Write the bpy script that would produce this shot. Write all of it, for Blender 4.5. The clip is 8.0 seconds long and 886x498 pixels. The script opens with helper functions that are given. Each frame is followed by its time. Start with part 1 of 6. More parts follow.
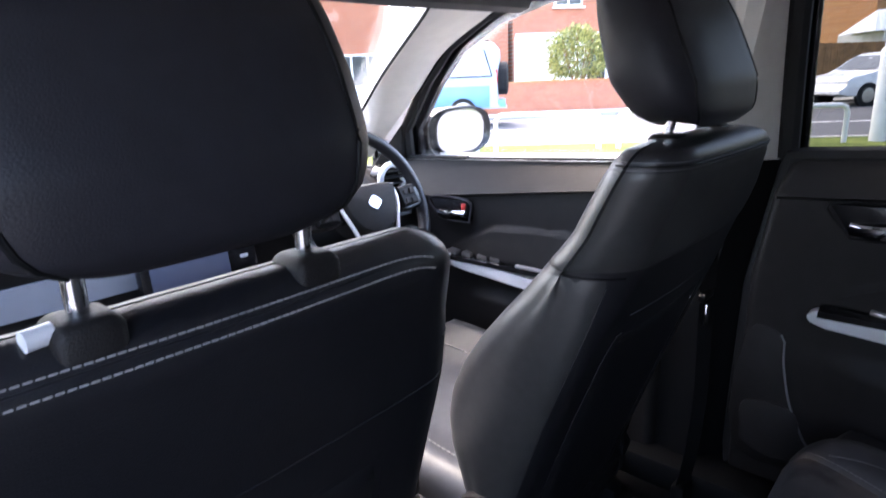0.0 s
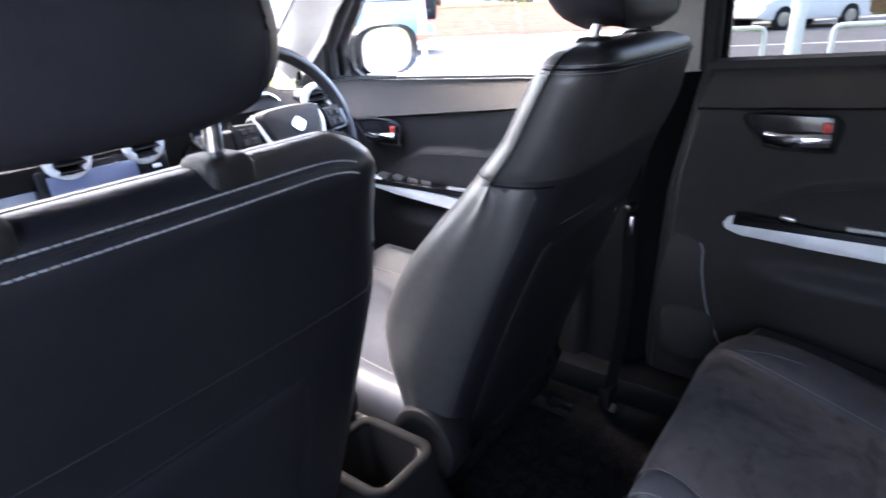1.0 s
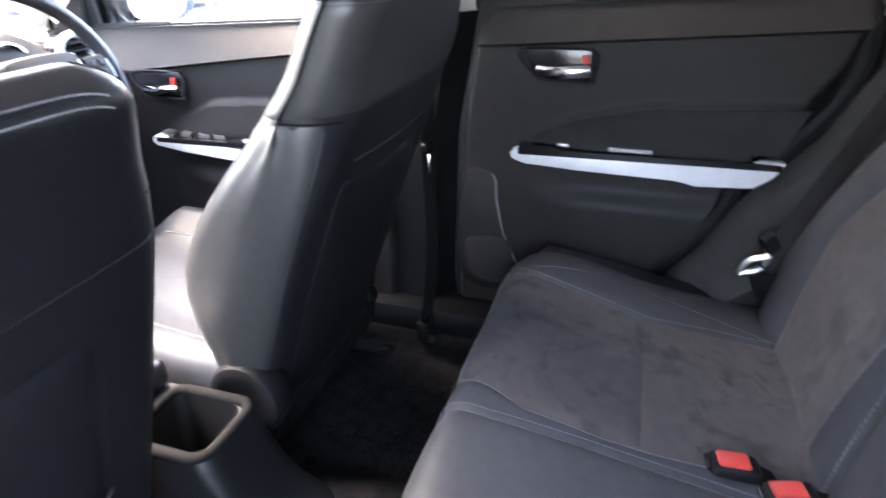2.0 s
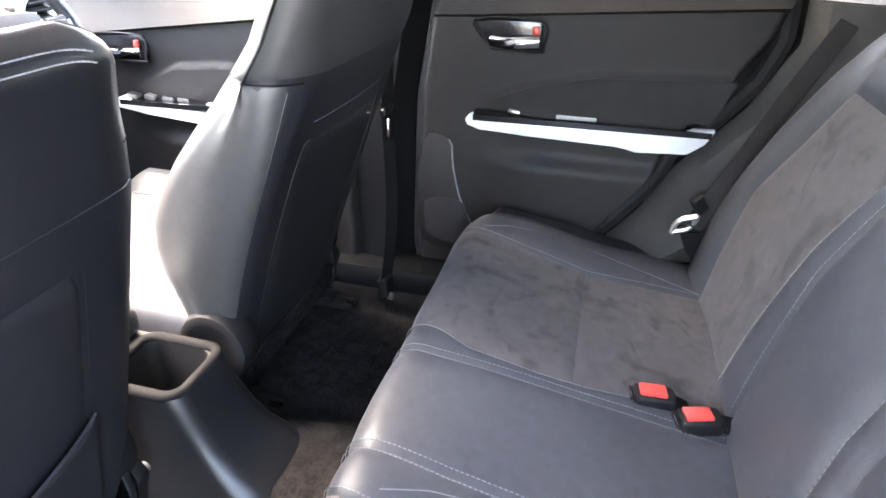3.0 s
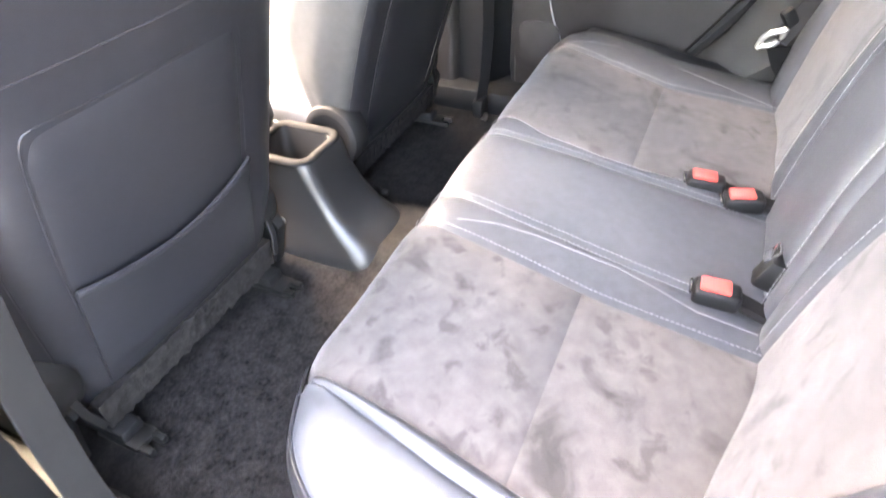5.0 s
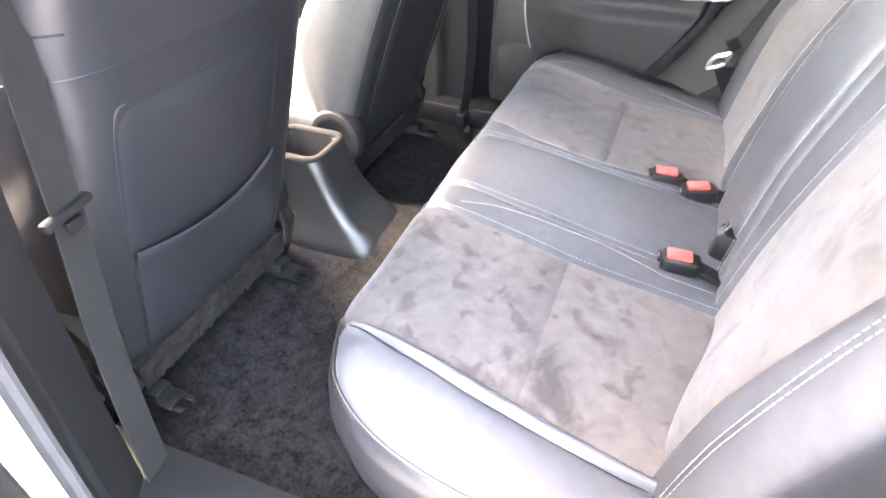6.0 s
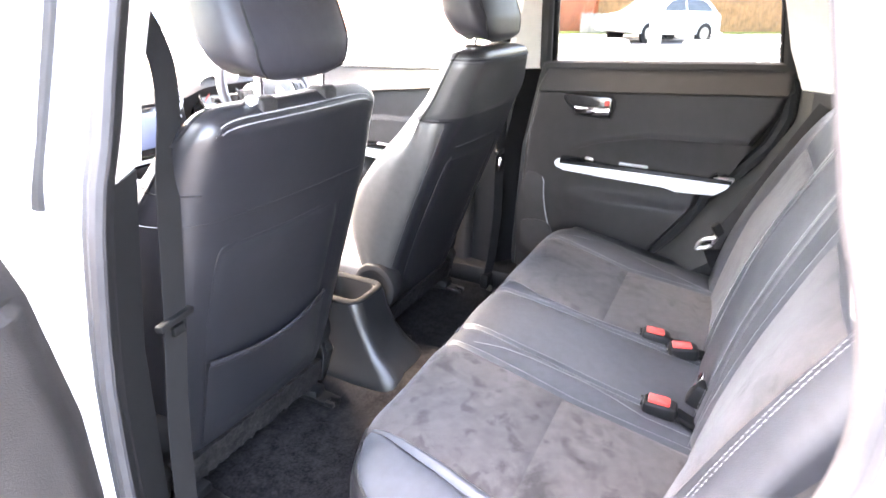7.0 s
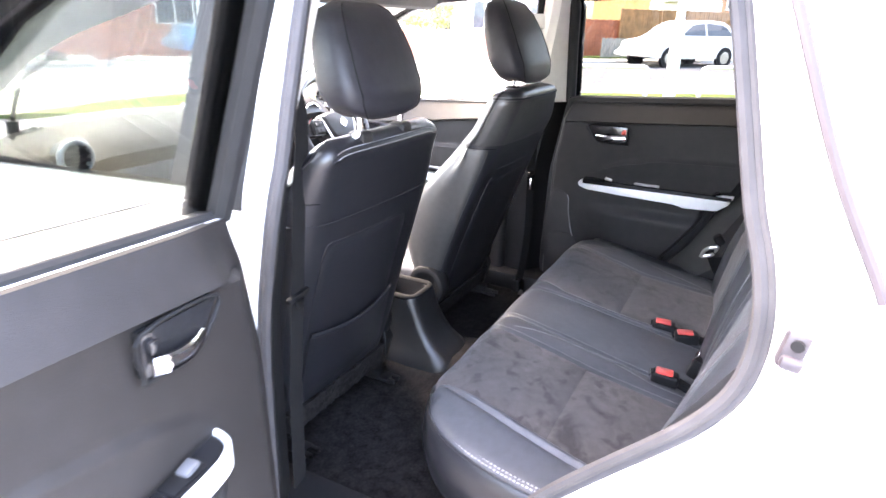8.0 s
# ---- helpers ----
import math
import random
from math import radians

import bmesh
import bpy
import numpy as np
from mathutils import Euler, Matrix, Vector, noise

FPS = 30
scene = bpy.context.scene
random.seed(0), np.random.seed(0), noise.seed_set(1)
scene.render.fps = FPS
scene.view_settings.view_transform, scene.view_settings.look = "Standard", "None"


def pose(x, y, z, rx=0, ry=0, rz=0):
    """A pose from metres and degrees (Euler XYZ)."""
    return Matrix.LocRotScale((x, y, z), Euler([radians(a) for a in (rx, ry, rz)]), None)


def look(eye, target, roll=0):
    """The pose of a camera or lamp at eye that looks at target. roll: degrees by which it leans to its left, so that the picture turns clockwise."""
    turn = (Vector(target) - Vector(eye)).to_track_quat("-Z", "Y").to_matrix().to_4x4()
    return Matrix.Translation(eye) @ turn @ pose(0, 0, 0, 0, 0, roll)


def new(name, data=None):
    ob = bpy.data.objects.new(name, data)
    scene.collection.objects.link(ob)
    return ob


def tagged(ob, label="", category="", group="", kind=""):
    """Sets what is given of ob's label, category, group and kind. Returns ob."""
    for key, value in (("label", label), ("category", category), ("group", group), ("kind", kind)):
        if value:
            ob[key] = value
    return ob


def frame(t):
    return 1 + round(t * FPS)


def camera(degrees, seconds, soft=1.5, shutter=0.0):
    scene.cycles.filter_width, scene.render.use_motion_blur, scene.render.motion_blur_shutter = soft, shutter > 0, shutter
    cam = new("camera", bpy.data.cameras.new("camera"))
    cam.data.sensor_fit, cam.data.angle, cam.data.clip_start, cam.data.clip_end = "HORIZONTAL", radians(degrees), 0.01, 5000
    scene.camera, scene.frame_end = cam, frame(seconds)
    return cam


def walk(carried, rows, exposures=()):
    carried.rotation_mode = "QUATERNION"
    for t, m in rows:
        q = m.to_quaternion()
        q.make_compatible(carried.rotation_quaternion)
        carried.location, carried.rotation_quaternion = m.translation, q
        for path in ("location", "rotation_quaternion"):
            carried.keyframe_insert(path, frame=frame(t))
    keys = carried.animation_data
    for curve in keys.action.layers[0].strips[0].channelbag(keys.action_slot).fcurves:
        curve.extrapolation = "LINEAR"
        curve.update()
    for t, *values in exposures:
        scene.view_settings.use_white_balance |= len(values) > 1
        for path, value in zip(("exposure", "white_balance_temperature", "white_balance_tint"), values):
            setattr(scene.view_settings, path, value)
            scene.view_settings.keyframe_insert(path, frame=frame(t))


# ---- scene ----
cam = camera(72.0, 8.0, shutter=0.4)
PATH = [
    (0, (-0.552, -0.481, 1.236), (0.871, 0.816, 0.697), -2.2),
    (0.5, (-0.555, -0.479, 1.223), (0.818, 0.798, 0.526), -2.9),
    (1, (-0.544, -0.482, 1.208), (0.951, 0.611, 0.453), -2.3),
    (1.5, (-0.541, -0.498, 1.197), (1.1, 0.297, 0.375), -1.7),
    (2, (-0.548, -0.515, 1.184), (1.153, 0.04, 0.289), -1.1),
    (2.2, (-0.562, -0.526, 1.169), (1.158, -0.063, 0.259), -0.8),
    (3.3, (-0.662, -0.578, 1.201), (1.015, -0.121, 0.21), 1.0),
    (3.5, (-0.695, -0.597, 1.188), (0.965, -0.111, 0.183), 1.1),
    (4, (-0.759, -0.627, 1.176), (0.819, -0.031, 0.102), -0.4),
    (4.5, (-0.799, -0.668, 1.167), (0.692, 0.016, 0.022), -1.9),
    (5, (-0.825, -0.672, 1.163), (0.532, 0.017, -0.134), -3.7),
    (5.2, (-0.841, -0.681, 1.164), (0.473, -0.006, -0.184), -3.7),
    (6.3, (-1.069, -0.665, 1.201), (0.499, -0.096, 0.099), 0.2),
    (6.5, (-1.105, -0.676, 1.215), (0.526, -0.05, 0.241), 0.5),
    (7, (-1.183, -0.771, 1.262), (0.486, 0.022, 0.497), 1.7),
    (7.5, (-1.3, -0.851, 1.31), (0.34, 0.028, 0.576), 1.7),
    (8, (-1.486, -0.841, 1.331), (0.176, 0.022, 0.629), 1.4),
]
LIGHT = [(0, 3.78, 6650, 19), (0.5, 4.1, 6600, 18), (1, 4.55, 6650, 18), (1.5, 5.08, 6850, 18), (2, 5.46, 7050, 17), (2.2, 5.6, 7150, 17), (3.3, 6.56, 7750, 15), (3.5, 6.72, 7850, 15), (4, 7.24, 8300, 16), (4.5, 7.52, 8550, 16), (5, 7.62, 8800, 17), (5.2, 7.58, 8800, 17), (6.3, 7.38, 8500, 16), (6.5, 7.25, 8450, 16), (7, 6.85, 8100, 18), (7.5, 6.53, 7900, 19), (8, 5.86, 7600, 19)]
walk(cam, [(t, look(eye, target, roll)) for t, eye, target, roll in PATH], LIGHT)

# bright overcast day, the sun high behind cloud, ahead of the car
world = bpy.data.worlds.new("world")
scene.world = world
world.use_nodes = True
wn = world.node_tree.nodes
sky = wn.new("ShaderNodeTexSky")
sky.sky_type, sky.sun_disc = "NISHITA", False
sky.sun_elevation, sky.sun_rotation = radians(58), radians(16)
sky.air_density, sky.dust_density, sky.ozone_density = 1.0, 4.0, 1.0
wn["Background"].inputs[1].default_value = 0.16
world.node_tree.links.new(sky.outputs[0], wn["Background"].inputs[0])
sun = new("sun", bpy.data.lights.new("sun", "SUN"))
sun.data.energy, sun.data.angle, sun.data.color = 0.26, radians(40), (0.95, 0.98, 1.0)
sun.matrix_world = look((1.2, 4.2, 7.0), (0, 0, 0))


# ---- materials ----
def mat(name, col, rough=0.5, metal=0.0, var=0.15, scale=30.0, bump=0.0, bscale=400.0, col2=None, stain=3.0, coat=0.0, spec=0.5, detail=4.0):
    """Surface with two scales of colour change (stain, grain) and a fine relief."""
    m = bpy.data.materials.new(name)
    m.use_nodes = True
    nt, L = m.node_tree.nodes, m.node_tree.links
    b = nt["Principled BSDF"]
    b.inputs["Roughness"].default_value = rough
    b.inputs["Metallic"].default_value = metal
    b.inputs["Coat Weight"].default_value = coat
    b.inputs["Specular IOR Level"].default_value = spec
    tc = nt.new("ShaderNodeTexCoord")
    n1 = nt.new("ShaderNodeTexNoise")
    n1.inputs["Scale"].default_value, n1.inputs["Detail"].default_value = scale, detail
    n2 = nt.new("ShaderNodeTexNoise")
    n2.inputs["Scale"].default_value, n2.inputs["Detail"].default_value = stain, 3.0
    add = nt.new("ShaderNodeMath")
    add.operation = "ADD"
    L.new(tc.outputs["Object"], n1.inputs["Vector"])
    L.new(tc.outputs["Object"], n2.inputs["Vector"])
    L.new(n1.outputs["Fac"], add.inputs[0])
    L.new(n2.outputs["Fac"], add.inputs[1])
    ramp = nt.new("ShaderNodeValToRGB")
    c = Vector(col)
    lo = c * (1 - var)
    hi = Vector(col2) if col2 else c * (1 + var)
    ramp.color_ramp.elements[0].position, ramp.color_ramp.elements[1].position = 0.36, 0.64
    ramp.color_ramp.elements[0].color = (*lo, 1)
    ramp.color_ramp.elements[1].color = (min(hi[0], 1), min(hi[1], 1), min(hi[2], 1), 1)
    half = nt.new("ShaderNodeMath")
    half.operation = "MULTIPLY"
    half.inputs[1].default_value = 0.5
    L.new(add.outputs[0], half.inputs[0])
    L.new(half.outputs[0], ramp.inputs[0])
    L.new(ramp.outputs[0], b.inputs["Base Color"])
    rr = nt.new("ShaderNodeMapRange")
    rr.inputs["To Min"].default_value, rr.inputs["To Max"].default_value = max(rough - 0.08, 0.02), min(rough + 0.08, 1)
    L.new(n2.outputs["Fac"], rr.inputs["Value"])
    L.new(rr.outputs[0], b.inputs["Roughness"])
    if bump:
        bn = nt.new("ShaderNodeTexNoise")
        bn.inputs["Scale"].default_value, bn.inputs["Detail"].default_value = bscale, 2.0
        L.new(tc.outputs["Object"], bn.inputs["Vector"])
        bp = nt.new("ShaderNodeBump")
        bp.inputs["Strength"].default_value, bp.inputs["Distance"].default_value = bump, 0.002
        L.new(bn.outputs["Fac"], bp.inputs["Height"])
        L.new(bp.outputs[0], b.inputs["Normal"])
    return m


def leather_mat(name, col, rough=0.42, spec=0.5):
    """Grained leather: cells of a few millimetres with soft creases between."""
    m = mat(name, col, rough, var=0.18, scale=60, stain=4.0, spec=spec)
    nt, L = m.node_tree.nodes, m.node_tree.links
    tc = nt.new("ShaderNodeTexCoord")
    v = nt.new("ShaderNodeTexVoronoi")
    v.feature = "DISTANCE_TO_EDGE"
    v.inputs["Scale"].default_value = 420.0
    w = nt.new("ShaderNodeTexNoise")
    w.inputs["Scale"].default_value = 14.0
    w.inputs["Detail"].default_value = 3.0
    mx = nt.new("ShaderNodeMath")
    mx.operation = "MULTIPLY_ADD"
    mx.inputs[1].default_value = 3.0
    L.new(tc.outputs["Object"], v.inputs["Vector"])
    L.new(tc.outputs["Object"], w.inputs["Vector"])
    L.new(w.outputs["Fac"], mx.inputs[0])
    L.new(v.outputs["Distance"], mx.inputs[2])
    bp = nt.new("ShaderNodeBump")
    bp.inputs["Strength"].default_value, bp.inputs["Distance"].default_value = 0.22, 0.0010
    L.new(mx.outputs[0], bp.inputs["Height"])
    L.new(bp.outputs[0], nt["Principled BSDF"].inputs["Normal"])
    return m


def glass_mat(name, tint, gloss=1.0):
    m = bpy.data.materials.new(name)
    m.use_nodes = True
    nt, L = m.node_tree.nodes, m.node_tree.links
    tr = nt.new("ShaderNodeBsdfTransparent")
    tr.inputs[0].default_value = (*tint, 1)
    gl = nt.new("ShaderNodeBsdfGlossy")
    gl.inputs["Roughness"].default_value = 0.0
    gl.inputs["Color"].default_value = (gloss, gloss, gloss, 1)
    lw = nt.new("ShaderNodeLayerWeight")
    lw.inputs["Blend"].default_value = 0.5
    pw = nt.new("ShaderNodeMath")
    pw.operation = "POWER"
    pw.inputs[1].default_value = 4.0
    fr = nt.new("ShaderNodeMath")
    fr.operation = "MULTIPLY_ADD"
    fr.inputs[1].default_value, fr.inputs[2].default_value = 0.75, 0.05
    L.new(lw.outputs["Facing"], pw.inputs[0])
    L.new(pw.outputs[0], fr.inputs[0])
    mix = nt.new("ShaderNodeMixShader")
    L.new(fr.outputs[0], mix.inputs[0])
    L.new(tr.outputs[0], mix.inputs[1])
    L.new(gl.outputs[0], mix.inputs[2])
    L.new(mix.outputs[0], nt["Material Output"].inputs["Surface"])
    return m


def suede_mat(name):
    """Worn microsuede: brushed streaks, small dark wear blotches, paler rubbed patches."""
    m = mat(name, (0.062, 0.056, 0.0545), 0.95, var=0.2, scale=45, stain=5.0, bump=0.35, bscale=900, spec=0.2)
    nt, L = m.node_tree.nodes, m.node_tree.links
    b = nt["Principled BSDF"]
    b.inputs["Sheen Weight"].default_value = 0.12
    b.inputs["Sheen Roughness"].default_value = 0.4
    ramp = [n for n in nt if n.bl_idname == "ShaderNodeValToRGB"][0]
    tc = nt.new("ShaderNodeTexCoord")
    last = ramp.outputs[0]
    for scale, lo, hi, col, amount in ((11.0, 0.55, 0.66, (0.016, 0.0145, 0.014), 0.68), (7.0, 0.56, 0.72, (0.100, 0.090, 0.087), 0.6), (26.0, 0.57, 0.67, (0.022, 0.0195, 0.019), 0.6)):
        n = nt.new("ShaderNodeTexNoise")
        n.inputs["Scale"].default_value, n.inputs["Detail"].default_value, n.inputs["Distortion"].default_value = scale, 6.0, 0.5
        mr = nt.new("ShaderNodeMapRange")
        mr.inputs["From Min"].default_value, mr.inputs["From Max"].default_value, mr.inputs["To Max"].default_value = lo, hi, amount
        mx = nt.new("ShaderNodeMix")
        mx.data_type = "RGBA"
        L.new(tc.outputs["Object"], n.inputs["Vector"])
        L.new(n.outputs["Fac"], mr.inputs["Value"])
        L.new(mr.outputs[0], mx.inputs[0])
        L.new(last, mx.inputs[6])
        mx.inputs[7].default_value = (*col, 1)
        last = mx.outputs[2]
    L.new(last, b.inputs["Base Color"])
    return m


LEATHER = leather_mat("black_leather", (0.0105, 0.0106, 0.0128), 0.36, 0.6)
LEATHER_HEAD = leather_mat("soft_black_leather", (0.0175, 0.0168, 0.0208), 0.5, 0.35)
# the black leather again, paler: light on the driver's seat is in the colour
LEATHER_LIT = leather_mat("lit_black_leather", (0.036, 0.0355, 0.0345), 0.36, 0.6)
LEATHER_SOFT = leather_mat("grey_black_leather", (0.038, 0.0405, 0.0465), 0.46, 0.42)
SUEDE = suede_mat("worn_suede")
STITCH = mat("pale_thread", (0.27, 0.265, 0.26), 0.8, var=0.1)
PLASTIC = mat("black_plastic", (0.0056, 0.0056, 0.0060), 0.55, var=0.2, bump=0.25, bscale=700, spec=0.22)
PLASTIC_SOFT = mat("charcoal_door_plastic", (0.0120, 0.0105, 0.0102), 0.55, var=0.22, bump=0.3, bscale=650, spec=0.28)
GLOSSY = mat("glossy_black_plastic", (0.012, 0.012, 0.013), 0.18, var=0.1)
RUBBER = mat("black_rubber", (0.012, 0.012, 0.0125), 0.75, var=0.2, bump=0.1, spec=0.25)
SILVER = mat("satin_silver_trim", (0.82, 0.82, 0.83), 0.34, metal=0.1, var=0.05)
CHROME = mat("chrome", (0.82, 0.82, 0.83), 0.10, metal=1.0, var=0.03)
STEEL = mat("dull_steel", (0.45, 0.43, 0.40), 0.35, metal=0.9, var=0.15)
BLACK_STEEL = mat("black_painted_steel", (0.004, 0.004, 0.004), 0.45, var=0.2, spec=0.4)
QUARTER = mat("grey_grained_plastic", (0.040, 0.038, 0.035), 0.7, var=0.15, bump=0.3, bscale=700, spec=0.3)
ZINC = mat("dull_zinc", (0.036, 0.032, 0.037), 0.45, metal=0.3, var=0.2)
THREAD = mat("grey_thread", (0.15, 0.15, 0.155), 0.8, var=0.1)
PAINT = mat("white_car_paint", (0.80, 0.80, 0.79), 0.25, var=0.02, coat=0.6)
TRIM = mat("pale_grey_trim", (0.72, 0.70, 0.65), 0.75, var=0.06, bump=0.2, bscale=300)
HEADLINER = mat("pale_headliner_cloth", (0.58, 0.57, 0.54), 0.95, var=0.06, bump=0.3, bscale=500)
CARPET = mat("charcoal_carpet", (0.0075, 0.0070, 0.0071), 1.0, var=0.7, scale=150, bump=1.0, bscale=420, stain=40.0, col2=(0.0190, 0.0176, 0.0177), spec=0.1)
CONSOLE = mat("satin_black_plastic", (0.0075, 0.0075, 0.0080), 0.42, var=0.2, bump=0.15, bscale=700, spec=0.5)
PAD = mat("black_padding", (0.0150, 0.0138, 0.0134), 0.75, var=0.2, bump=0.4, bscale=900, spec=0.3)
WEBBING = mat("black_webbing", (0.010, 0.0098, 0.0100), 0.9, var=0.15, bump=0.5, bscale=1200, spec=0.1)
GREY_WEB = mat("worn_grey_webbing", (0.022, 0.021, 0.021), 0.9, var=0.15, bump=0.5, bscale=1200, spec=0.15)
RED = mat("red_button_plastic", (0.55, 0.055, 0.045), 0.35, var=0.08)
GLASS = glass_mat("clear_glass", (0.95, 0.97, 0.96))
GLASS_TINT = glass_mat("green_tinted_glass", (0.74, 0.82, 0.79), 0.6)
PRIVACY = glass_mat("dark_privacy_glass", (0.17, 0.18, 0.178))
MIRROR = mat("mirror_glass", (0.9, 0.9, 0.9), 0.02, metal=1.0, var=0.0)


def glow(name, col, power):
    m = bpy.data.materials.new(name)
    m.use_nodes = True
    b = m.node_tree.nodes["Principled BSDF"]
    b.inputs["Base Color"].default_value = (*col, 1)
    b.inputs["Emission Color"].default_value = (*col, 1)
    b.inputs["Emission Strength"].default_value = power
    b.inputs["Roughness"].default_value = 0.15
    return m


SCREEN = glow("lit_screen", (0.10, 0.12, 0.18), 0.004)
DIAL = glow("dial_face", (0.12, 0.14, 0.16), 0.03)


# ---- mesh tools ----
ORIGIN = {}
CX = 0.03


def thing(name, label, category, at=(0, 0, 0), group="", kind=""):
    ob = new(name)
    ob.location = at
    ob.empty_display_size = 0.05
    ORIGIN[ob.name] = Vector(at)
    return tagged(ob, label, category, group, kind)


def mesh_of(name, bm, material, sharp=38):
    me = bpy.data.meshes.new(name)
    bmesh.ops.recalc_face_normals(bm, faces=bm.faces)
    for f in bm.faces:
        f.smooth = True
    bm.to_mesh(me)
    bm.free()
    me.set_sharp_from_angle(angle=radians(sharp))
    for m in material if isinstance(material, (list, tuple)) else [material]:
        me.materials.append(m)
    return me


def part(name, bm, material, parent, label="", sharp=38):
    """One mesh, its points given in place, as a part of a thing or of a part."""
    o = ORIGIN[parent.name]
    bmesh.ops.translate(bm, verts=bm.verts, vec=-o)
    ob = new(name, mesh_of(name, bm, material, sharp))
    ob.parent = parent
    ORIGIN[ob.name] = o
    return tagged(ob, label)


def whole(name, bm, material, label, category, at=(0, 0, 0), group="", kind="", sharp=38):
    """A thing that is one mesh."""
    bmesh.ops.translate(bm, verts=bm.verts, vec=-Vector(at))
    ob = new(name, mesh_of(name, bm, material, sharp))
    ob.location = at
    ORIGIN[ob.name] = Vector(at)
    return tagged(ob, label, category, group, kind)


def rbox(c, s, r=0.008, seg=2, turn=None, bm=None):
    """Box of centre c and size s with rounded edges."""
    bm = bm or bmesh.new()
    g = bmesh.ops.create_cube(bm, size=1.0)["verts"]
    bmesh.ops.scale(bm, vec=s, verts=g)
    if r > 0:
        edges = list({e for v in g for e in v.link_edges})
        res = bmesh.ops.bevel(bm, geom=edges, offset=min(r, 0.49 * min(s)), segments=seg, profile=0.5, affect="EDGES", clamp_overlap=True)
        g = list({v for f in res["faces"] for v in f.verts} | {v for v in g if v.is_valid})
    if turn:
        bmesh.ops.rotate(bm, cent=(0, 0, 0), matrix=Euler([radians(a) for a in turn]).to_matrix(), verts=g)
    bmesh.ops.translate(bm, verts=g, vec=c)
    return bm


def loft(rings, bm=None, closed=True, cap=True):
    bm = bm or bmesh.new()
    vs = [[bm.verts.new(p) for p in ring] for ring in rings]
    n = len(vs[0])
    for a, b in zip(vs, vs[1:]):
        for i in range(n if closed else n - 1):
            j = (i + 1) % n
            bm.faces.new((a[i], a[j], b[j], b[i]))
    if cap and closed:
        bm.faces.new(vs[0][::-1])
        bm.faces.new(vs[-1])
    return bm


def smooth_line(pts, per=6, loop=False):
    """Catmull-Rom curve through points."""
    P = [Vector(p) for p in pts]
    n = len(P)
    out = []
    for i in range(n if loop else n - 1):
        if loop:
            a, b, c, d = P[i - 1], P[i], P[(i + 1) % n], P[(i + 2) % n]
        else:
            a, b, c, d = P[max(i - 1, 0)], P[i], P[i + 1], P[min(i + 2, n - 1)]
        for k in range(per):
            t = k / per
            out.append(0.5 * (2 * b + (c - a) * t + (2 * a - 5 * b + 4 * c - d) * t * t + (3 * b - a - 3 * c + d) * t ** 3))
    if not loop:
        out.append(P[-1])
    return out


def sweep(pts, profile, up=(0, 0, 1), bm=None, loop=False):
    """Profile points (side, up) carried along a line."""
    P = [Vector(p) for p in pts]
    n = len(P)
    rings = []
    ref = Vector(up)
    for i in range(n):
        if loop:
            t = (P[(i + 1) % n] - P[i - 1]).normalized()
        else:
            t = (P[min(i + 1, n - 1)] - P[max(i - 1, 0)]).normalized()
        side = t.cross(ref)
        if side.length < 1e-4:
            side = t.orthogonal()
        side.normalize()
        u = side.cross(t).normalized()
        rings.append([P[i] + side * a + u * b for a, b in profile])
    if loop:
        return loft(rings + [rings[0]], bm, cap=False)
    return loft(rings, bm)


def disc(r, n=10, r2=None):
    r2 = r2 or r
    return [(r * math.cos(2 * math.pi * k / n), r2 * math.sin(2 * math.pi * k / n)) for k in range(n)]


def flat(w, h, r=0.3):
    """Rectangle profile with cut corners."""
    c = min(w, h) * r
    return [(-w / 2 + c, -h / 2), (w / 2 - c, -h / 2), (w / 2, -h / 2 + c), (w / 2, h / 2 - c), (w / 2 - c, h / 2), (-w / 2 + c, h / 2), (-w / 2, h / 2 - c), (-w / 2, -h / 2 + c)]


def tube(pts, r, n=10, bm=None, loop=False, up=(0.13, 0.2, 1)):
    return sweep(pts, disc(r, n), up, bm, loop)


def rod(a, b, r, n=12, bm=None):
    return tube([a, b], r, n, bm, up=(0.3, 0.5, 0.81) if abs((Vector(b) - Vector(a)).normalized().z) > 0.8 else (0, 0, 1))


def prism(poly, axis, a, b, bevel=0.0, bm=None):
    """Polygon in the two other axes (in x, y, z order), from a to b along the axis."""
    bm = bm or bmesh.new()

    def at(p, d):
        q = list(p)
        q.insert("xyz".index(axis), d)
        return q
    lo = [bm.verts.new(at(p, a)) for p in poly]
    hi = [bm.verts.new(at(p, b)) for p in poly]
    n = len(poly)
    faces = [bm.faces.new(lo[::-1]), bm.faces.new(hi)] + [bm.faces.new((lo[i], lo[(i + 1) % n], hi[(i + 1) % n], hi[i])) for i in range(n)]
    if bevel:
        bmesh.ops.bevel(bm, geom=list({e for f in faces for e in f.edges}), offset=bevel, segments=2, profile=0.5, affect="EDGES", clamp_overlap=True)
    return bm


